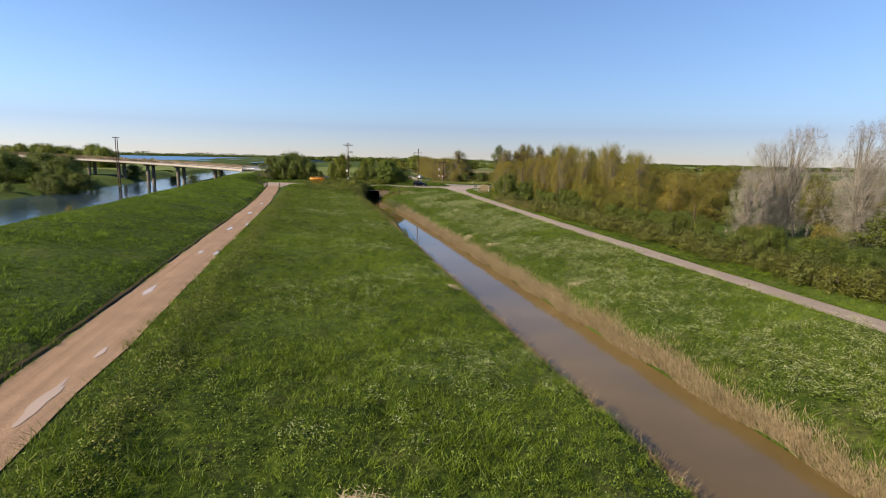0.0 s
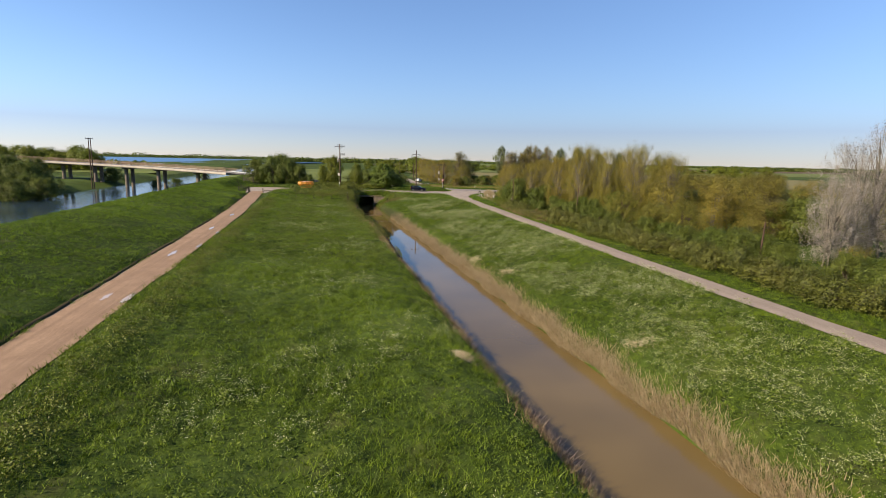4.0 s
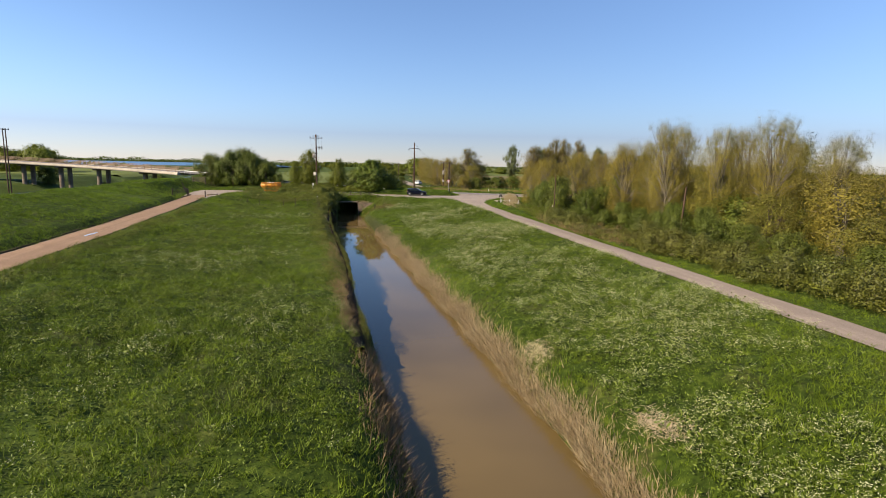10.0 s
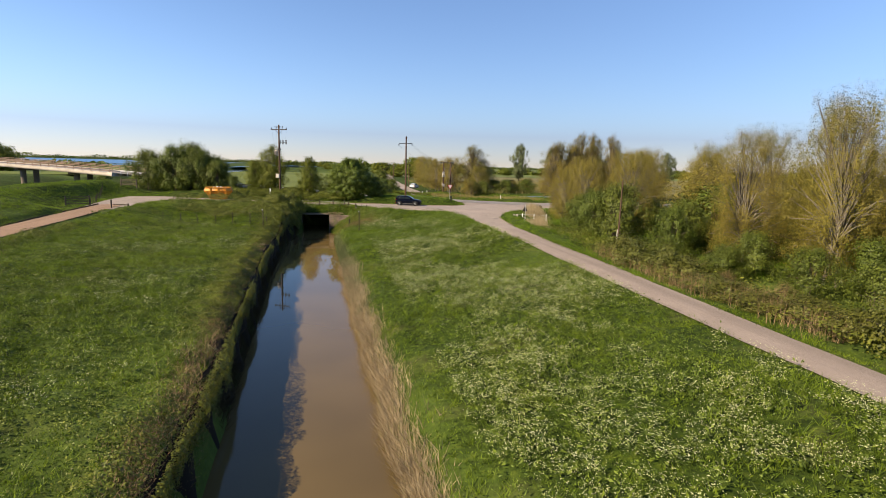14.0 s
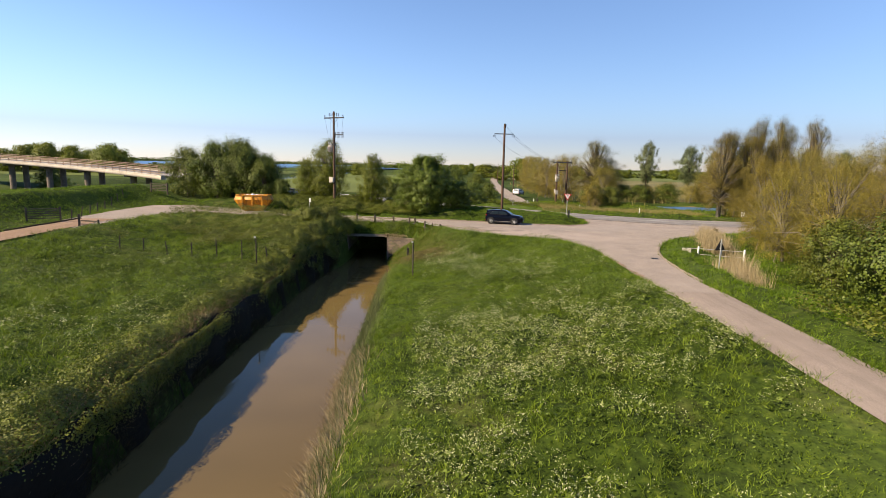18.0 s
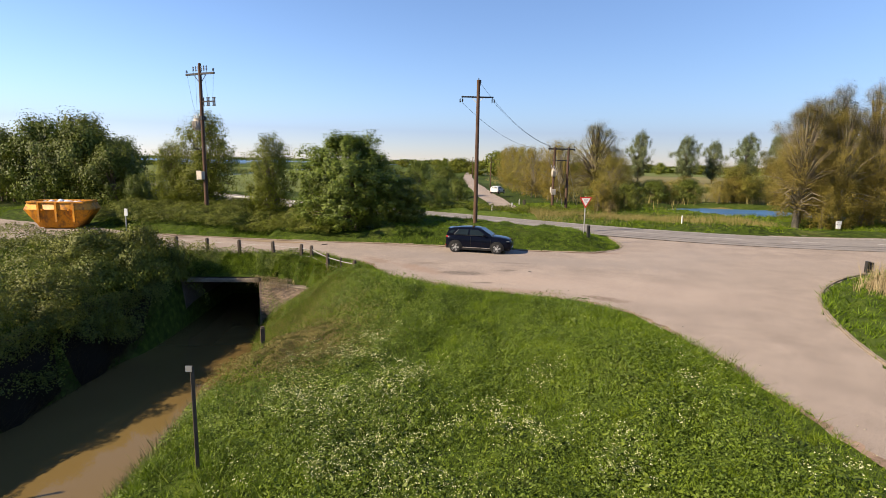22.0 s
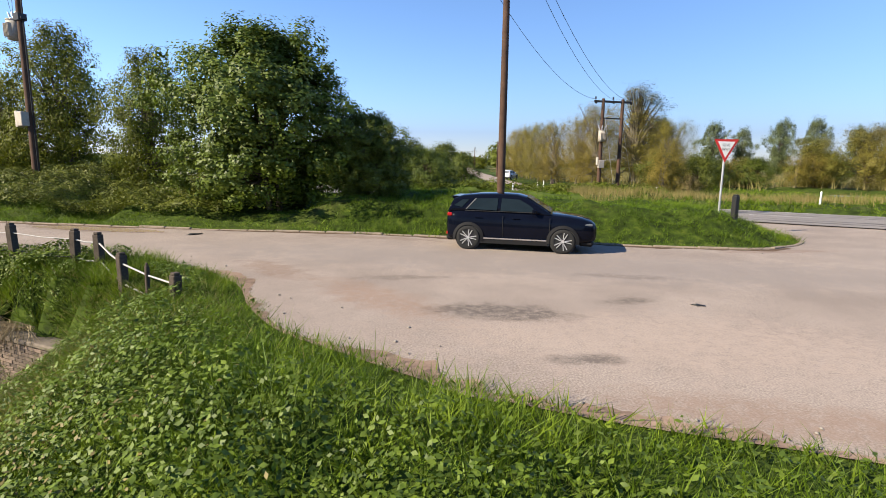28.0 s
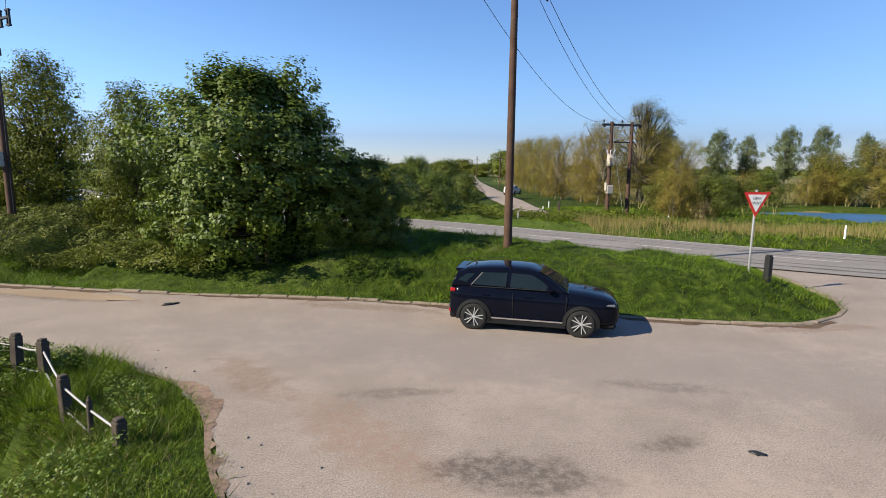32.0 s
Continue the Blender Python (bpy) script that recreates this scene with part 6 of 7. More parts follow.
# ---- planting ----
plant("maple_tree", 20.1, 166.6, 1.2, 0.98, 20, label="dense dark green maple beside the car park")
plant("maple_tree", 24.0, 167.0, 0.62, 0.48, 140, label="low dark maple shoots beside the larger maple")
plant("hawthorn_tree", 12.9, 172.6, 0.9, 1.12, 10)
plant("hawthorn_tree", 6.3, 176.5, 1.15, 1.35, 80)
plant("hawthorn_tree", 3.2, 176.8, 0.8, 0.95, 200)
for x, y, w, t in ((-16.5, 184, 1.4, 1.75), (-11.5, 182.5, 1.5, 1.95), (-7.5, 181.5, 1.4, 1.8), (-3.8, 180, 1.15, 1.35), (-9, 185, 1.5, 2.0), (-13.5, 187, 1.4, 1.6), (-5, 184, 1.3, 1.5), (-0.8, 178.6, 0.6, 0.7)):
    plant("thicket_bush", x, y, w, t, group="thicket beside the skip")
for x, y, w, t in ((27, 186, 0.7, 0.7), (24, 190, 0.9, 0.9), (28, 194, 0.8, 0.75), (18, 193, 1.1, 1.0), (31, 199, 0.7, 0.7), (13, 196, 1.1, 1.0), (22, 199, 1.2, 1.1), (30, 214, 1.1, 1.2), (26, 240, 1.5, 1.5), (20, 225, 1.5, 1.3)):
    plant("thicket_bush", x, y, w, t)
# willows along the far track
for x, y, w, t in ((46, 203, 0.9, 0.95), (47, 212, 0.8, 0.9), (46.5, 222, 0.85, 0.95), (47, 232, 0.9, 1.0), (47.5, 243, 0.9, 1.05), (48.5, 255, 1.0, 1.05), (50, 268, 1.0, 1.1), (51, 196, 0.75, 0.72)):
    plant("willow_tree", x, y, w, t, group="willows along the far track")
plant("poplar_tree", 53.5, 211, 2.0, 1.0)
plant("poplar_tree", 57.5, 214, 1.6, 0.75)
plant("russet_bush", 45.5, 181.8, 1.0, 1.0)
for x, y in ((46, 187), (47.5, 189.5), (72, 207), (85, 203), (64, 209)):
    plant("young_willow", x, y, rng.uniform(0.7, 1.0), rng.uniform(0.6, 0.9))
plant("thicket_bush", 50.5, 190, 0.75, 0.8)
plant("thicket_bush", 48.5, 193, 0.8, 0.85)
for k, (x, y) in enumerate(((104, 312), (118, 306), (129.5, 309.5), (135, 299.5), (146.5, 300.5), (160, 300), (172, 298))):
    plant("row_tree", x, y, 0.95 + 0.1 * math.sin(k * 2.3), 1.22 + 0.1 * math.cos(k * 1.7), group="row of round-headed trees beyond the pond")
for x, y, w, t in ((87, 188, 1.0, 0.75), (86, 181, 0.7, 0.5), (68, 210, 0.9, 0.6), (87, 201, 1.1, 0.8), (92, 215, 1.1, 0.8)):
    plant("young_willow", x, y, w * 1.3, t * 1.3)
for x, y, w, t in ((84, 205, 1.5, 1.2), (82, 208, 1.4, 1.15), (88, 203, 1.5, 1.25), (92, 206, 1.5, 1.15), (88, 190, 1.3, 1.0), (91, 191, 1.4, 1.1), (88, 197, 1.4, 1.15), (94, 194, 1.5, 1.2), (97, 200, 1.6, 1.2), (89, 183, 1.3, 0.95), (76, 209, 1.2, 0.9)):
    plant("scrub_tree", x, y, w, t * 1.1, group="scrub beyond the pond")
for x, y, w, t in ((60.0, 173.6, 0.9, 1.06), (62.3, 176.5, 0.9, 1.1), (64.6, 174.3, 0.85, 1.03), (66.4, 178.2, 0.95, 1.12), (68.6, 175.0, 0.9, 1.08), (71.0, 178.5, 0.95, 1.1), (73.5, 175.5, 0.9, 1.0), (69.5, 182, 0.95, 1.05)):
    plant("poplar_tree", x + 0.6, y + 1.2, w * 1.4, t * (1.0 + 0.13 * math.sin(x * 3.1)), group="poplars beside the road")
for x, y, w, t in ((61.2, 172.6, 0.6, 0.6), (63.5, 173.4, 0.7, 0.65), (66.5, 174.2, 0.7, 0.7), (70, 174.6, 0.8, 0.7), (65.5, 180.5, 0.8, 0.8)):
    plant("young_willow", x + 0.8, y + 0.8, w * 1.2, t * 1.5, group="young willows under the poplars")
for x, y, w, t in ((51.5, 200, 0.9, 0.8), (55, 206, 1.0, 0.8), (62, 208, 1.0, 0.8), (68, 209, 1.1, 0.9), (75, 208, 1.2, 0.9), (60, 212, 1.1, 0.8), (66, 216, 1.2, 0.9), (73, 220, 1.3, 0.9), (82, 216, 1.3, 1.0), (90, 225, 1.4, 1.0)):
    plant("young_willow" if x % 2 else "thicket_bush", x, y, w, t, group="low scrub round the pond")
for x, y, w, t in ((10.6, 155.2, 0.9, 2.0), (12.0, 155.8, 0.6, 2.1), (11.2, 153.6, 0.8, 1.9), (10.2, 151.8, 0.9, 1.7), (11.2, 150.2, 0.65, 1.5), (9.4, 149.4, 0.9, 1.4), (9.0, 153.6, 1.0, 1.6), (8.4, 156.0, 0.9, 1.3), (10.9, 147.6, 0.6, 1.2)):
    plant("bramble_bush", x, y, w, t * 0.7, group="brambles heaped over the culvert bank")
plant("distant_tree", 62.6, 368, 1.6, 1.15, label="large round dark tree beside the far track")
# beyond the lane
for x, y, w, t in ((50.5, 148, 0.7, 0.9), (47.2, 140.5, 0.6, 0.75), (48, 136, 0.8, 0.9), (52, 145, 0.8, 0.95), (56, 137, 0.9, 1.05), (60, 147, 0.9, 1.1), (50, 129, 0.85, 1.0), (58, 127, 0.9, 1.05), (66, 137, 0.9, 1.05), (67, 152, 0.9, 1.15), (72, 160, 0.8, 1.0)):
    plant("willow_tree", x, y, w, t, group="willows beside the lane")
for x, y, w, t in ((48.3, 102, 0.9, 1.36), (52.5, 106, 0.95, 1.32), (47.5, 109, 0.8, 1.12), (57, 100, 0.9, 1.3), (55, 115, 0.9, 1.2), (62, 109, 0.9, 1.1)):
    plant("willow_tree", x, y, w, t, group="golden willows behind the hedge")
for x, y, w, t in ((55, 122, 0.9, 1.1), (63, 118, 0.9, 0.85), (70, 111, 0.8, 0.7), (62, 98, 0.9, 1.2), (54, 93, 0.9, 1.35), (50.5, 96, 0.8, 1.25), (74, 128, 1.0, 0.9), (66, 103, 0.9, 0.8), (79, 122, 1.0, 0.9), (58, 89, 0.9, 1.15)):
    plant("willow_tree" if x < 62 else "scrub_tree", x, y, w * (1 if x < 62 else 1.35), t * (1 if x < 62 else 1.5), group="willows beside the lane")
for x, y, w, t in ((40.8, 109, 0.5, 0.55), (42.2, 104.5, 0.55, 0.6), (43.4, 99, 0.6, 0.7), (42.2, 94, 0.6, 0.75), (46, 92, 0.7, 0.9), (47, 98, 0.8, 0.9), (45, 105, 0.65, 0.75), (50, 112, 0.9, 1.0), (50.5, 120, 0.9, 1.05), (47.5, 116, 0.8, 1.05), (54, 131, 0.9, 1.0)):
    plant("thicket_bush", x, y, w, t, group="thicket beside the lane")
for x, y, w in ((39.6, 106, 0.7), (40.4, 102, 0.8), (40.2, 97.5, 0.8), (41.0, 111.5, 0.6), (44.8, 143.2, 0.5)):
    plant("russet_bush", x, y, w, w * 0.8, label="low russet tangle of dead stems under the trees")
for x, y, w, t in ((43.4, 120.5, 1.2, 1.4), (44.5, 127, 1.05, 1.2), (45.8, 133, 0.85, 1.05), (44.5, 113.5, 0.7, 1.0), (47, 135, 0.6, 0.75), (51, 140, 0.6, 0.7)):
    plant("thicket_bush", x, y, w, t)
for gx0 in np.arange(47, 104, 8.0):
    for gy0 in np.arange(36, 128, 8.0):
        x, y = gx0 + rng.uniform(-3, 3), gy0 + rng.uniform(-3, 3)
        if (y > 94 and x < 52) or (47 < y < 68 and 46 < x < 74) or (y < 70 and x < 62) or (76 < x < 84 and y > 128):
            continue
        pick = rng.uniform()
        kind = "scrub_tree" if pick < 0.5 else "young_willow" if pick < 0.75 else "thicket_bush"
        s = {"scrub_tree": 1.0, "young_willow": 1.35, "thicket_bush": 1.25}[kind] * (0.9 + 0.4 * (x > 52))
        plant(kind, x, y, s * rng.uniform(0.9, 1.35), s * rng.uniform(0.62, 1.05), group="scrub woodland behind the hedge")
plant("conifer_tree", 71, 119, 1.1, 1.16)
plant("conifer_tree", 73.5, 117.5, 0.9, 0.85)
for x, y, w, t in ((55.5, 57, 0.8, 0.98), (61, 58, 0.85, 1.18), (51, 54.5, 0.6, 0.72), (66, 53, 1.0, 1.2), (60, 48, 0.8, 0.95)):
    plant("silver_tree", x, y, w, t, group="silvery trees behind the hedge")
plant("silver_tree", 23.6, 14.5, 0.22, 0.22, label="small pale sapling on the water's edge")
for k, y in enumerate(np.arange(12, 112, 2.3)):
    x = 37.1 + 0.5 * math.sin(k * 1.3) + 0.018 * (y - 12)
    low = 0.55 if 92 < y < 104 else 1.0
    plant("hedge_bush", x, y, rng.uniform(0.85, 1.15), low * rng.uniform(0.85, 1.25), group="hedge beside the lane")
for k, y in enumerate(np.arange(10, 92, 4.5)):
    plant("thicket_bush", 42 + rng.uniform(-1, 1.5), y, rng.uniform(0.6, 0.8), rng.uniform(0.65, 0.85), group="scrub behind the hedge")
for x, y, w, t in ((45.5, 34, 0.7, 0.6), (47, 40, 0.75, 0.65), (45.8, 46, 0.7, 0.6), (49, 50, 0.7, 0.6), (46.5, 58, 0.7, 0.65), (48, 63, 0.7, 0.7), (52, 66, 0.8, 0.75), (51, 44, 0.8, 0.7), (53, 36, 0.8, 0.7), (50, 30, 0.8, 0.65)):
    plant("thicket_bush" if x < 49 else "young_willow", x, y, w * 1.2, t, group="low scrub before the silvery trees")
# river bank and beyond
for x, y, w, t in ((-74, 176, 1.5, 1.25), (-80, 180, 1.7, 1.5), (-86, 174, 1.8, 1.5), (-78, 190, 1.6, 1.4), (-92, 182, 1.9, 1.6), (-98, 176, 1.9, 1.6), (-104, 186, 1.9, 1.6), (-88, 194, 1.8, 1.5), (-112, 182, 2.0, 1.7), (-76, 152, 0.5, 0.6), (-84, 146, 0.5, 0.5), (-52, 236, 1.2, 1.0), (-58, 232, 1.0, 0.9), (-40, 228, 0.9, 0.8), (-73, 234, 1.1, 1.0)):
    k = 1.35 if x < -70 and y > 170 else 1.0
    plant("thicket_bush", x, y, w * k, t * k, group="scrub on the river's far bank")
for x, y, w, t in ((-69, 160, 1.5, 1.25), (-66, 168, 1.6, 1.3), (-71, 172, 1.8, 1.5), (-73, 163, 1.6, 1.4)):
    plant("thicket_bush", x, y, w, t, z=-3.2, group="scrub on the river's far bank")
plant("young_willow", -38, 92, 0.35, 0.5)
for k in range(70):
    a = rng.uniform(-0.1, 0.75)
    d = rng.uniform(330, 1100)
    x, y = d * math.sin(a), d * math.cos(a)
    plant("distant_tree", x, y, rng.uniform(0.8, 1.5), rng.uniform(0.5, 1.0), group="trees on the far farmland")


def far_woods(name, lines, per, label):
    """Belts of far trees, seen only as an uneven dark line."""
    out = []
    for ax, ay, bx, by, tall in lines:
        t = rng.uniform(0, 1, per)
        hump = np.abs(np.sin(t * 23) * np.sin(t * 61 + 1)) * 0.55 + 0.45
        out.append(np.stack([ax + (bx - ax) * t + rng.normal(0, 6, per), ay + (by - ay) * t + rng.normal(0, 6, per), -2 + tall * hump * rng.uniform(0, 1, per)], 1))
    v, f = leaf_quads(np.concatenate(out), 2.0, 0.7, 0.7)
    tagged(np_part(name, v, f, L_SHRUB), label, "woods", kind="stuff")


far_woods("far_woods", ((-900, 1750, 700, 2300, 15), (-1500, 1300, -200, 1700, 14), (300, 1500, 1900, 1500, 10), (700, 900, 1800, 700, 9), (-1400, 900, -560, 640, 11), (-420, 460, -150, 520, 5), (-60, 1020, 300, 1150, 10), (120, 560, 420, 520, 5), (900, 420, 500, 150, 10), (-700, 700, -330, 560, 7)), 6000, "far belts of trees along the horizon")
for k in range(46):
    x = -200 + 3.2 * k + rng.uniform(-2, 2)
    plant("distant_tree", x - 62, 330 + rng.uniform(0, 40) - 0.25 * (x + 100), rng.uniform(0.8, 1.4), rng.uniform(0.85, 1.45), group="line of trees behind the bridge")


# ---- grass, flowers and reeds ----
def blades(x, y, tall, wide, lean, drop=0.03):
    n = len(x)
    z = lookup(LAND, x, y) - drop
    a, b = rng.uniform(0, 2 * np.pi, n), rng.uniform(0, 2 * np.pi, n)
    u = np.stack([np.cos(a), np.sin(a), np.zeros(n)], 1) * (np.asarray(wide) / 2)[:, None]
    o = np.stack([x, y, z], 1)
    tip = o + np.stack([np.cos(b) * lean * tall, np.sin(b) * lean * tall, tall], 1)
    v = np.stack([o - u, o + u, tip], 1).reshape(-1, 3)
    return v, np.arange(3 * n).reshape(-1, 3)


def open_ground(x, y, edge=0.0):
    return ~((x > water_left(y) - 0.1 - (brink_off(y) + 0.1) * smooth(90, 98, y)) & (x < water_right(y) + 0.15) & (y < 158)) & (lookup(PAVED, x, y) > edge)


def patchy(x, y, s):
    return 0.5 + 0.25 * (np.sin(x * s + 1.3 * np.sin(y * s * 0.7)) + np.sin(y * s * 1.1 + 1.7 * np.sin(x * s * 0.6 + 2)))


def meadow(name, tufts, per, x0, x1, y0, y1, tall, wide, label, herbs=0.0, mat=GRASS, leaf=0.042):
    """Tufts of leaning blades, with low broad leaves between them."""
    x, y = rng.uniform(x0, x1, tufts), rng.uniform(y0, y1, tufts)
    ok = open_ground(x, y, -0.08)
    x, y = x[ok], y[ok]
    h = tall * rng.uniform(0.45, 1.3, len(x)) * (0.5 + patchy(x, y, 0.5)) * (0.35 + 0.9 * domes(x, y, 0.7, 3))
    bx, by = (np.repeat(q, per) + rng.normal(0, 0.07, len(q) * per) for q in (x, y))
    bh = np.repeat(h, per) * rng.uniform(0.5, 1.2, len(bx))
    v, f = blades(bx, by, bh, wide * rng.uniform(0.6, 1.4, len(bx)), rng.uniform(0.2, 1.5, len(bx)))
    tagged(np_part(name, v, f, mat), label, "grass", kind="stuff")
    if herbs:
        n = int(tufts * herbs)
        x, y = rng.uniform(x0, x1, n), rng.uniform(y0, y1, n)
        ok = open_ground(x, y, 0.15) & (patchy(x, y, 0.7) + rng.normal(0, 0.2, n) > 0.42)
        x, y = x[ok], y[ok]
        c = np.stack([x, y, lookup(LAND, x, y) + rng.uniform(0.03, tall * 0.8, len(x))], 1)
        v, f = leaf_quads(c, leaf, 0.4, 0.5, 1.3)
        tagged(np_part("meadow_herbs", v, f, NETTLE), "low broad-leaved weeds in the grass", "weeds", kind="stuff")


meadow("meadow_grass", 80000, 6, -9.0, 13.2, 4, 158, 0.28, 0.028, "rough green meadow grass between track and drain", 1.6)
meadow("meadow_grass", 56000, 6, 17, 36.8, 10, 150, 0.25, 0.028, "rough green meadow grass between drain and lane", 1.6)
meadow("bank_grass", 66000, 5, -28, -11, 10, 180, 0.24, 0.036, "short green grass on the flood bank")
meadow("verge_grass", 46000, 6, 18, 36, 126, 158, 0.20, 0.016, "lush green grass on the car park's verge", 0.9, leaf=0.035)
meadow("island_grass", 42000, 6, 0, 41, 160, 178, 0.16, 0.02, "mown green grass on the roadside island")
meadow("roadside_grass", 10000, 6, 24, 75, 170, 200, 0.28, 0.06, "tall rough grass beside the road")


def flowers(name, n, x0, x1, y0, y1, cut, label):
    """Umbels on plants that stand in drifts."""
    x, y = rng.uniform(x0, x1, n), rng.uniform(y0, y1, n)
    drift = 0.6 * patchy(x, y, 0.33) + 0.4 * patchy(x + 40, y, 1.5)
    ok = open_ground(x, y, 0.4) & (drift + rng.normal(0, 0.10, n) > cut + 0.18 * smooth(120, 134, y))
    x, y = x[ok], y[ok]
    k = len(x)
    top = rng.uniform(0.3, 0.62, k)
    g = lookup(LAND, x, y)
    heads = 9
    hx, hy = x[:, None] + rng.normal(0, 0.11, (k, heads)), y[:, None] + rng.normal(0, 0.11, (k, heads))
    hz = (g + top)[:, None] + rng.normal(0, 0.06, (k, heads))
    c = np.stack([hx, hy, hz], -1).reshape(-1, 3)
    c = np.repeat(c, 2, 0) + rng.normal(0, 0.018, (len(c) * 2, 3)) * (1, 1, 0.3)
    v, f = leaf_quads(c, 0.0155, 0.3, 0.8)
    tagged(np_part(name, v, f, PETAL), label, "flowers", kind="stuff")
    q = np.stack([x, y, g + 0.22], 1)
    q = np.repeat(q, 4, 0) + rng.normal(0, 0.13, (k * 4, 3))
    v, f = leaf_quads(q, 0.085, 0.8, 0.4)
    tagged(np_part("cow_parsley_leaves", v, f, NETTLE), "feathery green leaves under the white flowers", "leaves", kind="stuff")


meadow("lane_verge_grass", 16000, 6, 35, 56, 104, 160, 0.28, 0.04, "rough grass verge between lane and trees", 1.0)
flowers("cow_parsley", 13000, -4, 11.5, 4, 140, 0.72, "white cow parsley flowers in the meadow")
flowers("cow_parsley", 26000, 20.5, 32.5, 8, 146, 0.50, "drifts of creamy cow parsley beside the lane")


def bramble_blanket(name, n, x, y, tall, mat, label, leaf=0.055, cell=1.5):
    """A continuous lumpy cover of leaves, thickest at its top."""
    # past the bank's brink the cover hangs down towards the water
    def cover(x, y):
        lump = 0.1 + tall * (0.25 + 0.75 * domes(x, y, cell, 2)) * (0.55 + 0.45 * domes(x, y, cell * 0.45, 7)) * (0.7 + 0.6 * patchy(x, y, 0.8))
        brink = np.where((x < 15) & (y < 156.5), np.minimum(x, water_left(y) - brink_off(y)), x)
        base = lookup(LAND, brink, y) - (1.9 - 0.8 * smooth(94, 108, y)) * (x - brink)
        return base, lump

    base, lump = cover(x, y)
    b1, l1 = cover(x + 0.12, y)
    b2, l2 = cover(x, y + 0.12)
    face = np.stack([-(b1 + l1 - base - lump) / 0.12, -(b2 + l2 - base - lump) / 0.12, np.ones(len(x))], 1)
    face /= np.linalg.norm(face, axis=1)[:, None]
    z = base + lump * (1 - 0.5 * rng.uniform(0, 1, len(x)) ** 2)
    v, f = leaf_quads(np.stack([x, y, z], 1), leaf, 0.45, 0.6, facing=face)
    tagged(np_part(name, v, f, mat), label, "brambles", kind="stuff")


n = 90000
x, y = rng.uniform(-5, 13.6, n), rng.uniform(143.5, 159, n)
ok = (lookup(PAVED, x, y) > 0.3) & (patchy(x, y, 0.6) + 0.06 * (x - 1) + 0.10 * (y - 148) > 0.25) & (x < water_left(y) + 0.2 + 2.2 * smooth(155.5, 156.5, y))
bramble_blanket("brambles", n, x[ok], y[ok], 1.05, L_BRAMBLE, "tangled brambles covering the culvert bank", 0.045)
n = 110000
y = 84 + 73 * rng.uniform(0, 1, n) ** 0.7
x = water_left(y) - brink_off(y) - 0.15 + 0.9 * smooth(140, 150, y) - np.abs(rng.normal(0, 1.35, n)) * (0.8 + 0.7 * smooth(138, 152, y))
ok = (lookup(PAVED, x, y) > 0.3) & (y < 156.3) & ((patchy(x, y, 0.22) + 0.3 * smooth(134, 146, y) + rng.normal(0, 0.08, n)) > 0.42)
bramble_blanket("brambles", n, x[ok], y[ok], 0.58 + 0.75 * smooth(136, 147, y[ok]), L_BRAMBLE, "brambles overhanging the steep bank of the drain", 0.042, 1.6)
# growth heaped over the brow and hanging down the face of the bank
for name, n, deep, leaf, mat, label in (("brambles", 90000, 0.75, 0.04, L_BRAMBLE, "dark brambles hanging down the drain bank"),
                                        ("dead_brambles", 45000, 1.3, 0.026, L_RUST, "brown dead brambles hanging down the drain bank")):
    y = 74 + 81 * rng.uniform(0, 1, n) ** 0.8
    down = deep * rng.uniform(0, 1, n) ** 1.3
    brow = water_left(y) - brink_off(y)
    heap = (0.12 + 0.42 * domes(down * 1.2, y, 0.9, 3)) * (0.35 + 0.9 * patchy(brow, y, 0.5))
    turn = rng.uniform(-0.6, 1.5, n)
    x = brow + heap * np.cos(turn) * (0.6 + 0.4 * rng.uniform(0, 1, n))
    z = np.maximum(lookup(LAND, brow - 0.5, y) + 0.15 - down + heap * np.sin(turn), -3.9)
    out = np.stack([np.cos(turn), rng.normal(0, 0.25, n), np.sin(turn) + 0.2], 1)
    out /= np.linalg.norm(out, axis=1)[:, None]
    ok = patchy(brow, y, 0.35) + rng.normal(0, 0.12, n) > (0.3 if mat is L_BRAMBLE else 0.5)
    v, f = leaf_quads(np.stack([x, y, z], 1)[ok], leaf, 0.45, 0.6, facing=out[ok])
    tagged(np_part(name, v, f, mat), label, "brambles", kind="stuff")
n = 125000
x = rng.uniform(-2, 19, n)
y = 169.2 - 0.30 * (x - 2) + rng.uniform(0, 9.0, n)
ok = (lookup(PAVED, x, y) > 0.9)
bramble_blanket("brambles", n, x[ok], y[ok], 1.0, L_BRAMBLE, "tangled brambles on the road verge", 0.045)
n = 26000
x = rng.uniform(22, 43, n)
y = 186.3 - 0.45 * (x - 34) * (x > 34) + rng.normal(0, 1.6, n) + 0.3 * np.maximum(34 - x, 0)
ok = lookup(PAVED, x, y) > 0.4
bramble_blanket("roadside_weeds", n, x[ok], y[ok], 0.75, L_HAW, "green weeds and brambles beyond the road", 0.07)
n = 22000
x, y = rng.normal(20.5, 1.35, n), rng.normal(146.4, 1.5, n)
ok = (x > water_right(y) + 0.3) & (lookup(PAVED, x, y) > 1)
bramble_blanket("dead_brambles", n, x[ok], y[ok], 0.6, L_RUST, "half-dead brown brambles on the bank", 0.028)
n = 26000
x, y = rng.uniform(35.7, 40, n), rng.uniform(8, 125, n)
x = x + 0.014 * (y - 12)
bramble_blanket("hedge_bottom", n, x, y, 1.0, L_BRAMBLE, "tangled growth at the foot of the hedge", 0.08)


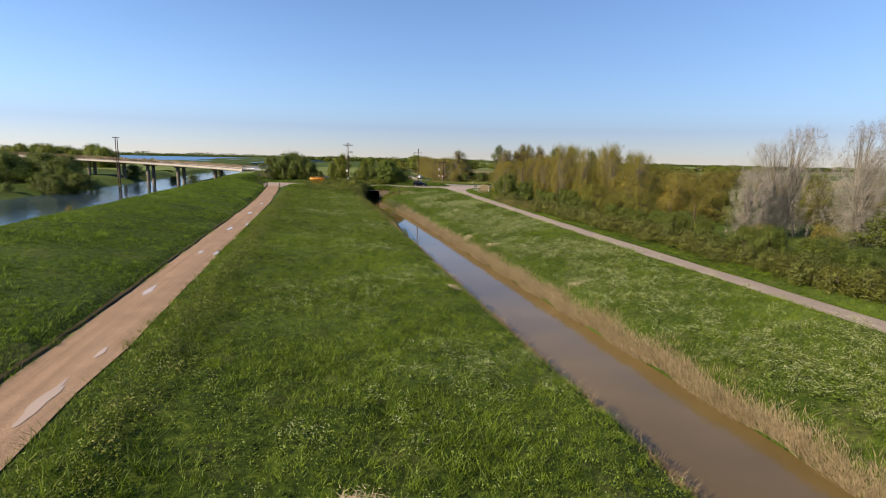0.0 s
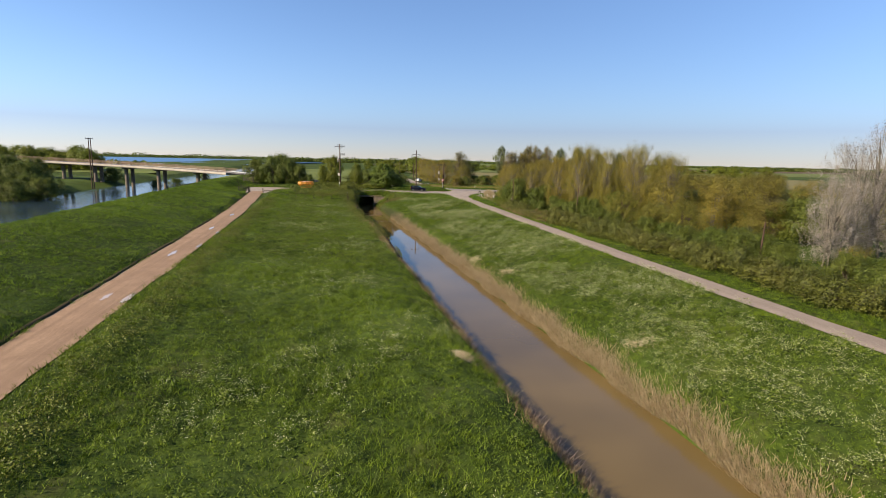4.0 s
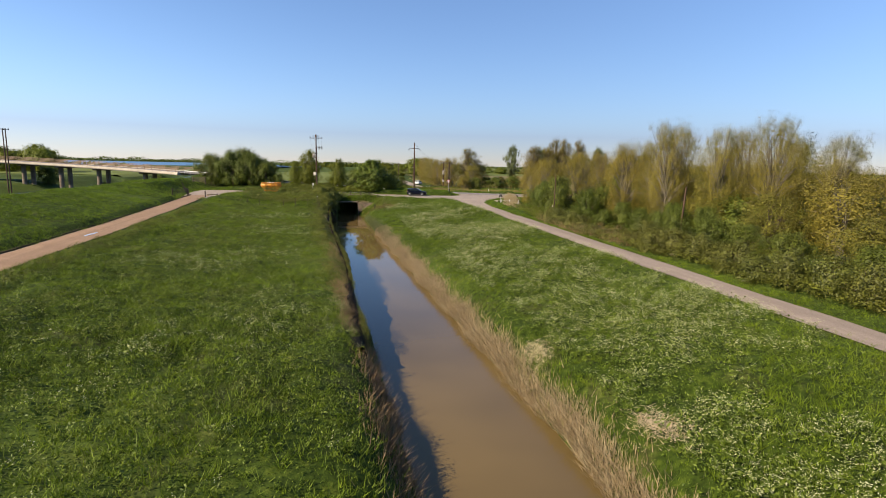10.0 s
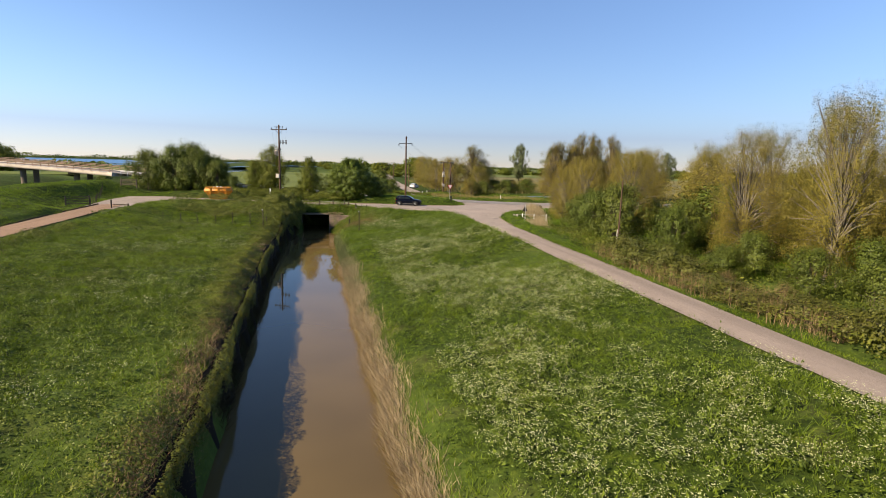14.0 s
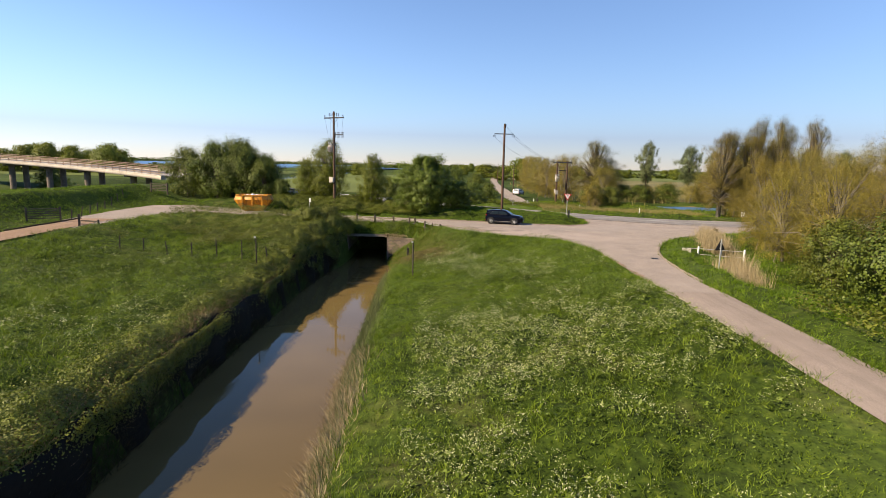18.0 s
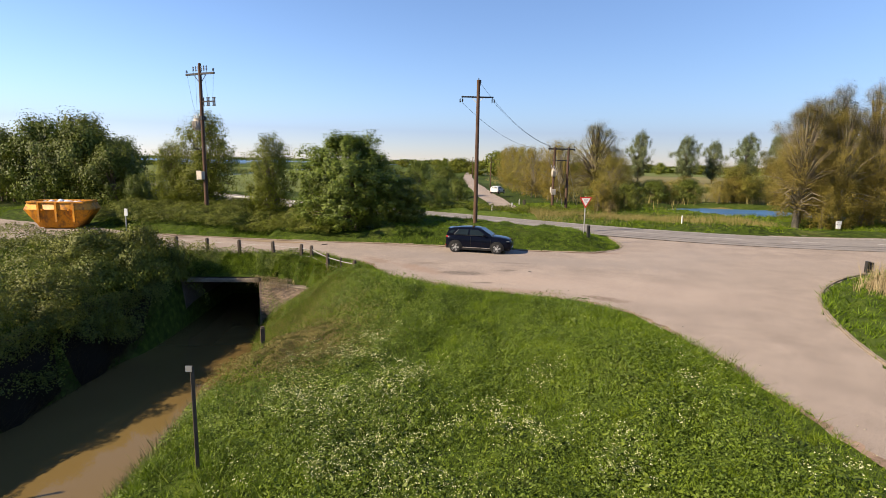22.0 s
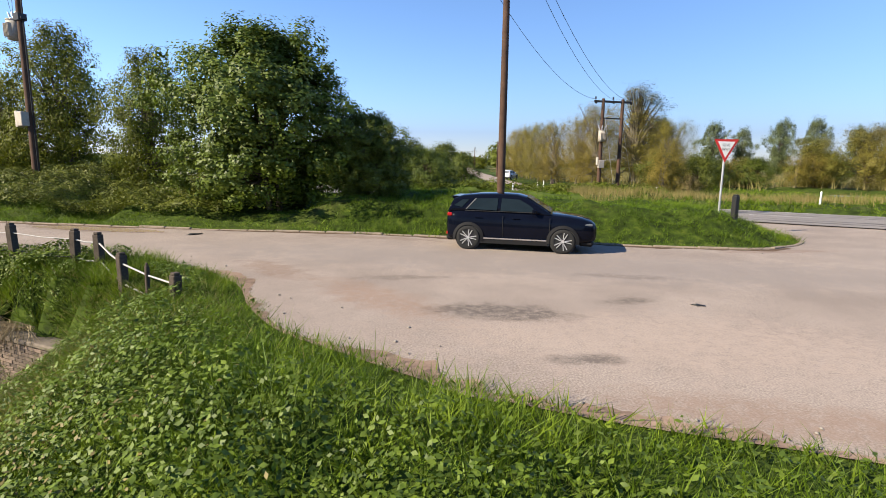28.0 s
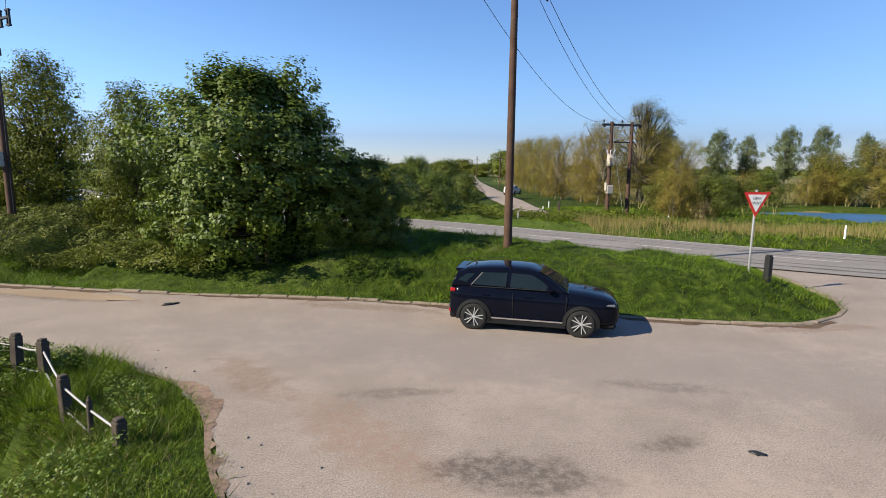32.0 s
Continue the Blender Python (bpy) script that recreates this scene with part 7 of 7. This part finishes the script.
def reeds(name, n, x, y, tall, wide, mat, label, lean=0.35):
    v, f = blades(x, y, tall * rng.uniform(0.5, 1.3, n), wide * rng.uniform(0.6, 1.4, n), rng.uniform(0, lean, n), 0.1)
    return tagged(np_part(name, v, f, mat), label, "reeds", kind="stuff")


n = 110000
y = 2 + 124 * rng.uniform(0, 1, n)
reeds("dry_reeds", n, water_right(y) + 0.08 + np.abs(rng.normal(0, 0.42, n)) + 0.12 * np.sin(y * 0.8), y, 0.5, 0.034, REED, "pale dry reeds fringing the drain", 1.3)
n = 52000
y = 2 + 138 * rng.uniform(0, 1, n) ** 1.1
reeds("dry_reeds", n, water_left(y) - brink_off(y) * smooth(70, 84, y) - 0.1 - 0.35 * smooth(72, 84, y) - np.abs(rng.normal(0, 0.5, n)) - 0.2 * np.sin(y), y, 0.5 - 0.2 * smooth(66, 84, y), 0.03, BROWNREED, "brown dry grass along the steep bank", 1.4)
n = 14000
y = rng.normal(127, 9, n).clip(108, 147)
reeds("flag_leaves", n, water_right(y) + 0.15 + np.abs(rng.normal(0, 0.4, n)), y, 0.6, 0.03, L_ROW, "green sword-shaped flag leaves at the drain's edge", 0.5)
n = 8000
reed_y = 150 - 18 * rng.uniform(0, 1, n) ** 1.2
reed_y = np.where((reed_y > 139.6) & (reed_y < 142.8), reed_y + 5.0, reed_y)
reed_x = 40.9 + 0.36 * (reed_y - 134) + rng.normal(0, 0.6, n)
reeds("dry_reeds", n, reed_x, reed_y, 1.2, 0.028, REED, "tall pale reeds filling the drain")
n = 12000
x = 37 + 22 * rng.uniform(0, 1, n) ** 1.3
reeds("dry_reeds", n, x, 180.5 + rng.normal(0, 1.8, n) - 0.2 * (x - 40), 0.6, 0.03, DRYGRASS, "tall pale grass and reeds beyond the road")
n = 4200
y = rng.uniform(92, 114, n)
reeds("dry_reeds", n, rng.normal(38.4, 0.7, n), y, 1.0, 0.03, BROWNREED, "pale dry reeds under the hedge")
for x, y, sx, sy in ((21.6, 40.5, 1.0, 0.9), (10.5, 39.6, 0.6, 0.9), (19.9, 70.3, 0.7, 1.3), (20.8, 61.9, 0.8, 1.3), (1.2, 12.5, 0.9, 0.8)):
    n = 900
    v, f = blades(rng.normal(x, sx * 0.45, n), rng.normal(y, sy * 0.45, n), rng.uniform(0.03, 0.09, n), rng.uniform(0.02, 0.045, n), rng.uniform(1, 6, n), -0.12)
    tagged(np_part("straw_heap", v, f, STRAW), "flattened heap of bleached cut reeds", "straw", kind="stuff")
# clumps of nettle and dock in the meadow
def clumps(cx, cy, small, large, tall, mat, label):
    ok = open_ground(cx, cy, 0.8)
    cx, cy = cx[ok], cy[ok]
    per = 46
    r = rng.uniform(small, large, len(cx))[:, None]
    x, y = cx[:, None] + rng.normal(0, 1, (len(cx), per)) * r, cy[:, None] + rng.normal(0, 1, (len(cx), per)) * r
    d = np.hypot(x - cx[:, None], y - cy[:, None]) / (2 * r)
    z = lookup(LAND, x.ravel(), y.ravel()) + (np.clip(1 - d * d, 0, 1) * rng.uniform(0.6 * tall, tall, (len(cx), 1)) * rng.uniform(0.5, 1, x.shape)).ravel() + 0.05
    face = np.stack([((x - cx[:, None]) / r).ravel() * 0.7, ((y - cy[:, None]) / r).ravel() * 0.7, np.full(x.size, 0.6)], 1)
    v, f = leaf_quads(np.stack([x.ravel(), y.ravel(), z], 1), 0.045, 0.5, 0.5, facing=face)
    tagged(np_part("nettle_clumps", v, f, mat), label, "weeds", kind="stuff")


clumps(np.r_[rng.uniform(-6.5, 11.5, 1500), rng.uniform(20.5, 31, 800)], np.r_[rng.uniform(4, 146, 1500), rng.uniform(12, 146, 800)], 0.16, 0.55, 0.55, NETTLE, "dark green clumps of nettle and dock")
k = 1100
y = rng.uniform(2, 132, k)
clumps(rng.normal(-6.4, 0.75, k) - 0.012 * (y - 20), y, 0.18, 0.5, 0.6, L_BRAMBLE, "dark band of rank weeds beside the dirt track")
# extra weeds with dark leaves, standing in for shade among the hummocks
k = 1300
y = rng.uniform(64, 142, k)
clumps(rng.uniform(-4, 10, k), y, 0.2, 0.62, 0.5, L_SHRUB, "leafy weeds before the culvert, dark to stand in for hummock shade")
# the car park's bank: nettles below, tall bright grass along the brink, dry grass towards the culvert
n = 240000
x, y = rng.uniform(17.5, 35, n), 153 - 27 * rng.uniform(0, 1, n) ** 1.25
away = lookup(PAVED, x, y)
ok = open_ground(x, y, 0.3) & (away > 1.6 + rng.normal(0, 0.5, n)) & (x > water_right(y) + 0.8) & ~((y > 147.5) & (x - 0.6 * (y - 150) < 20.6 + rng.normal(0, 0.5, n))) & ((patchy(x, y, 0.9) + rng.normal(0, 0.15, n) > 0.36))
bramble_blanket("nettles", n, x[ok], y[ok], 0.5, NETTLE, "green nettles and dock leaves on the bank", 0.029, 0.9)
n = 90000
x, y = rng.uniform(20, 36, n), rng.uniform(138, 158, n)
away = lookup(PAVED, x, y)
ok = (away > 0.02) & (away < 2.4 + rng.normal(0, 0.5, n))
x, y = x[ok], y[ok]
v, f = blades(x, y, rng.uniform(0.08, 0.30, len(x)) * (0.5 + 0.8 * domes(x, y, 0.6, 9)), rng.uniform(0.007, 0.015, len(x)), rng.uniform(0.2, 1.3, len(x)))
tagged(np_part("lush_grass", v, f, GRASS), "tall bright grass along the car park's edge", "grass", kind="stuff")
n = 60000
x, y = rng.normal(19.2, 1.6, n), rng.normal(152.5, 2.4, n)
ok = open_ground(x, y, 0.3) & (x > water_right(y) - 0.2) & (y < 157)
v, f = blades(x[ok], y[ok], rng.uniform(0.10, 0.28, ok.sum()), rng.uniform(0.008, 0.016, ok.sum()), rng.uniform(0.4, 2.0, ok.sum()))
green = rng.uniform(0, 1, ok.sum()) < 0.6
gv = v.reshape(-1, 3, 3)
tagged(np_part("bank_grass", gv[green].reshape(-1, 3), np.arange(3 * green.sum()).reshape(-1, 3), GRASS), "fine green grass on the slope by the culvert", "grass", kind="stuff")
v = gv[~green].reshape(-1, 3)
f = np.arange(len(v)).reshape(-1, 3)
tagged(np_part("dry_grass", v, f, DRYGRASS), "dry bent grass on the bank by the culvert", "grass", kind="stuff")
n = 11000
x, y = rng.uniform(48, 115, n), rng.uniform(184, 300, n)
ok = (np.hypot((x - 69) / 13, (y - 195) / 10.5) > 1) & ~((y < 190) & (x < 66))
x, y = x[ok], y[ok]
v, f = blades(np.clip(x, -44, 104), np.clip(y, -9, 214), rng.uniform(0.6, 1.5, len(x)), rng.uniform(0.06, 0.14, len(x)), rng.uniform(0, 0.5, len(x)))
v = v.reshape(-1, 3, 3)
v[:, :, :2] += (np.stack([x, y], 1) - np.stack([np.clip(x, -44, 104), np.clip(y, -9, 214)], 1))[:, None]
tagged(np_part("fen_reeds", v.reshape(-1, 3), f, DRYGRASS), "pale reeds on the fen round the pond", "reeds", kind="stuff")

# weeds and grass along the turf over the culvert, dead roots over the wall's top
n = 26000
x, y = rng.uniform(9.5, 20.5, n), rng.uniform(156.5, 159.4, n)
y = y - 0.35 * np.maximum(x - 16.6, 0)
ok = (lookup(PAVED, x, y) > 0.05)
v, f = blades(x[ok], y[ok], rng.uniform(0.15, 0.45, ok.sum()), rng.uniform(0.012, 0.024, ok.sum()), rng.uniform(0.2, 1.2, ok.sum()))
tagged(np_part("culvert_grass", v, f, GRASS), "lush grass along the fence over the culvert", "grass", kind="stuff")
n = 16000
x, y = rng.uniform(9.5, 19.5, n), rng.uniform(156.5, 158.2, n)
ok = (lookup(PAVED, x, y) > 0.35) & (patchy(x, y, 1.6) > 0.35)
bramble_blanket("weeds", n, x[ok], y[ok], 0.45, NETTLE, "leafy green weeds over the culvert", 0.035, 0.7)
roots = []
for k in range(150):
    u = rng.uniform(-0.2, 2.3)
    p0 = np.array((16.36 + 0.891 * u, 156.45 - 0.454 * u, -1.1)) + (0, 0.1, rng.uniform(0, 0.15))
    w = rng.normal(0, 0.25, 2)
    p = np.array([p0, p0 + (w[0] * 0.4 - 0.05, -0.18, 0.06 + rng.uniform(0, 0.1)), p0 + (w[0] * 0.8 - 0.08, -0.30, -0.12 * rng.uniform(0.3, 1)), p0 + (w[0] - 0.12, -0.34 + 0.1 * w[1], -0.42 * rng.uniform(0.3, 1))])
    roots.append((p, np.linspace(0.008, 0.004, 4)))
v, f = tubes(roots, 3)
tagged(np_part("dead_roots", v, f, REED), "pale dead bramble stems hanging over the brick wall", "stems", kind="stuff")
# dead stems tangled on the drain bank, its shade put into their dark colour
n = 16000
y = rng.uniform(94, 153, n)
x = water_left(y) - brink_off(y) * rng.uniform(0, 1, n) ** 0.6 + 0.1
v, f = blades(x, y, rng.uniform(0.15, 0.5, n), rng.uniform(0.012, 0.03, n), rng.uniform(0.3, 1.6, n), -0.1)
tagged(np_part("dead_stems", v, f, EARTH_SHADE), "dead stems tangled on the bank, coloured dark for its shade", "stems", kind="stuff")
n = 5000
y = rng.uniform(74, 142, n)
x = water_left(y) - brink_off(y) + rng.normal(-0.5, 0.3, n)
v, f = blades(x, y, rng.uniform(0.15, 0.45, n), rng.uniform(0.012, 0.03, n), rng.uniform(0.4, 1.8, n), -0.1)
tagged(np_part("dead_stems", v, f, BROWNREED), "bleached dead stems along the bank's brink", "stems", kind="stuff")

n = 30000
x, y = rng.uniform(16.6, 22.5, n), rng.uniform(152.6, 157.6, n)
ok = (lookup(PAVED, x, y) > 0.02) & ((x - 16.36) * 0.454 + (y - 156.4) * 0.891 > -3.0)
wall = -(x - 16.36) * 0.454 - (y - 156.4) * 0.891
ok &= ~((wall > -0.45) & (wall < 0.12) & (x < 19.4))
v, f = blades(x[ok], y[ok], rng.uniform(0.08, 0.22, ok.sum()), rng.uniform(0.008, 0.015, ok.sum()), rng.uniform(0.2, 1.3, ok.sum()))
tagged(np_part("fence_grass", v, f, GRASS), "green grass round the fence posts", "grass", kind="stuff")
n = 9000
x, y = rng.uniform(17.0, 22.0, n), rng.uniform(152.8, 157.2, n)
wall = -(x - 16.36) * 0.454 - (y - 156.4) * 0.891
ok = (lookup(PAVED, x, y) > 0.5) & (patchy(x, y, 1.8) > 0.45) & ~((wall > -0.45) & (wall < 0.25) & (x < 19.6))
bramble_blanket("weeds", n, x[ok], y[ok], 0.3, NETTLE, "leafy green weeds below the fence", 0.03, 0.6)
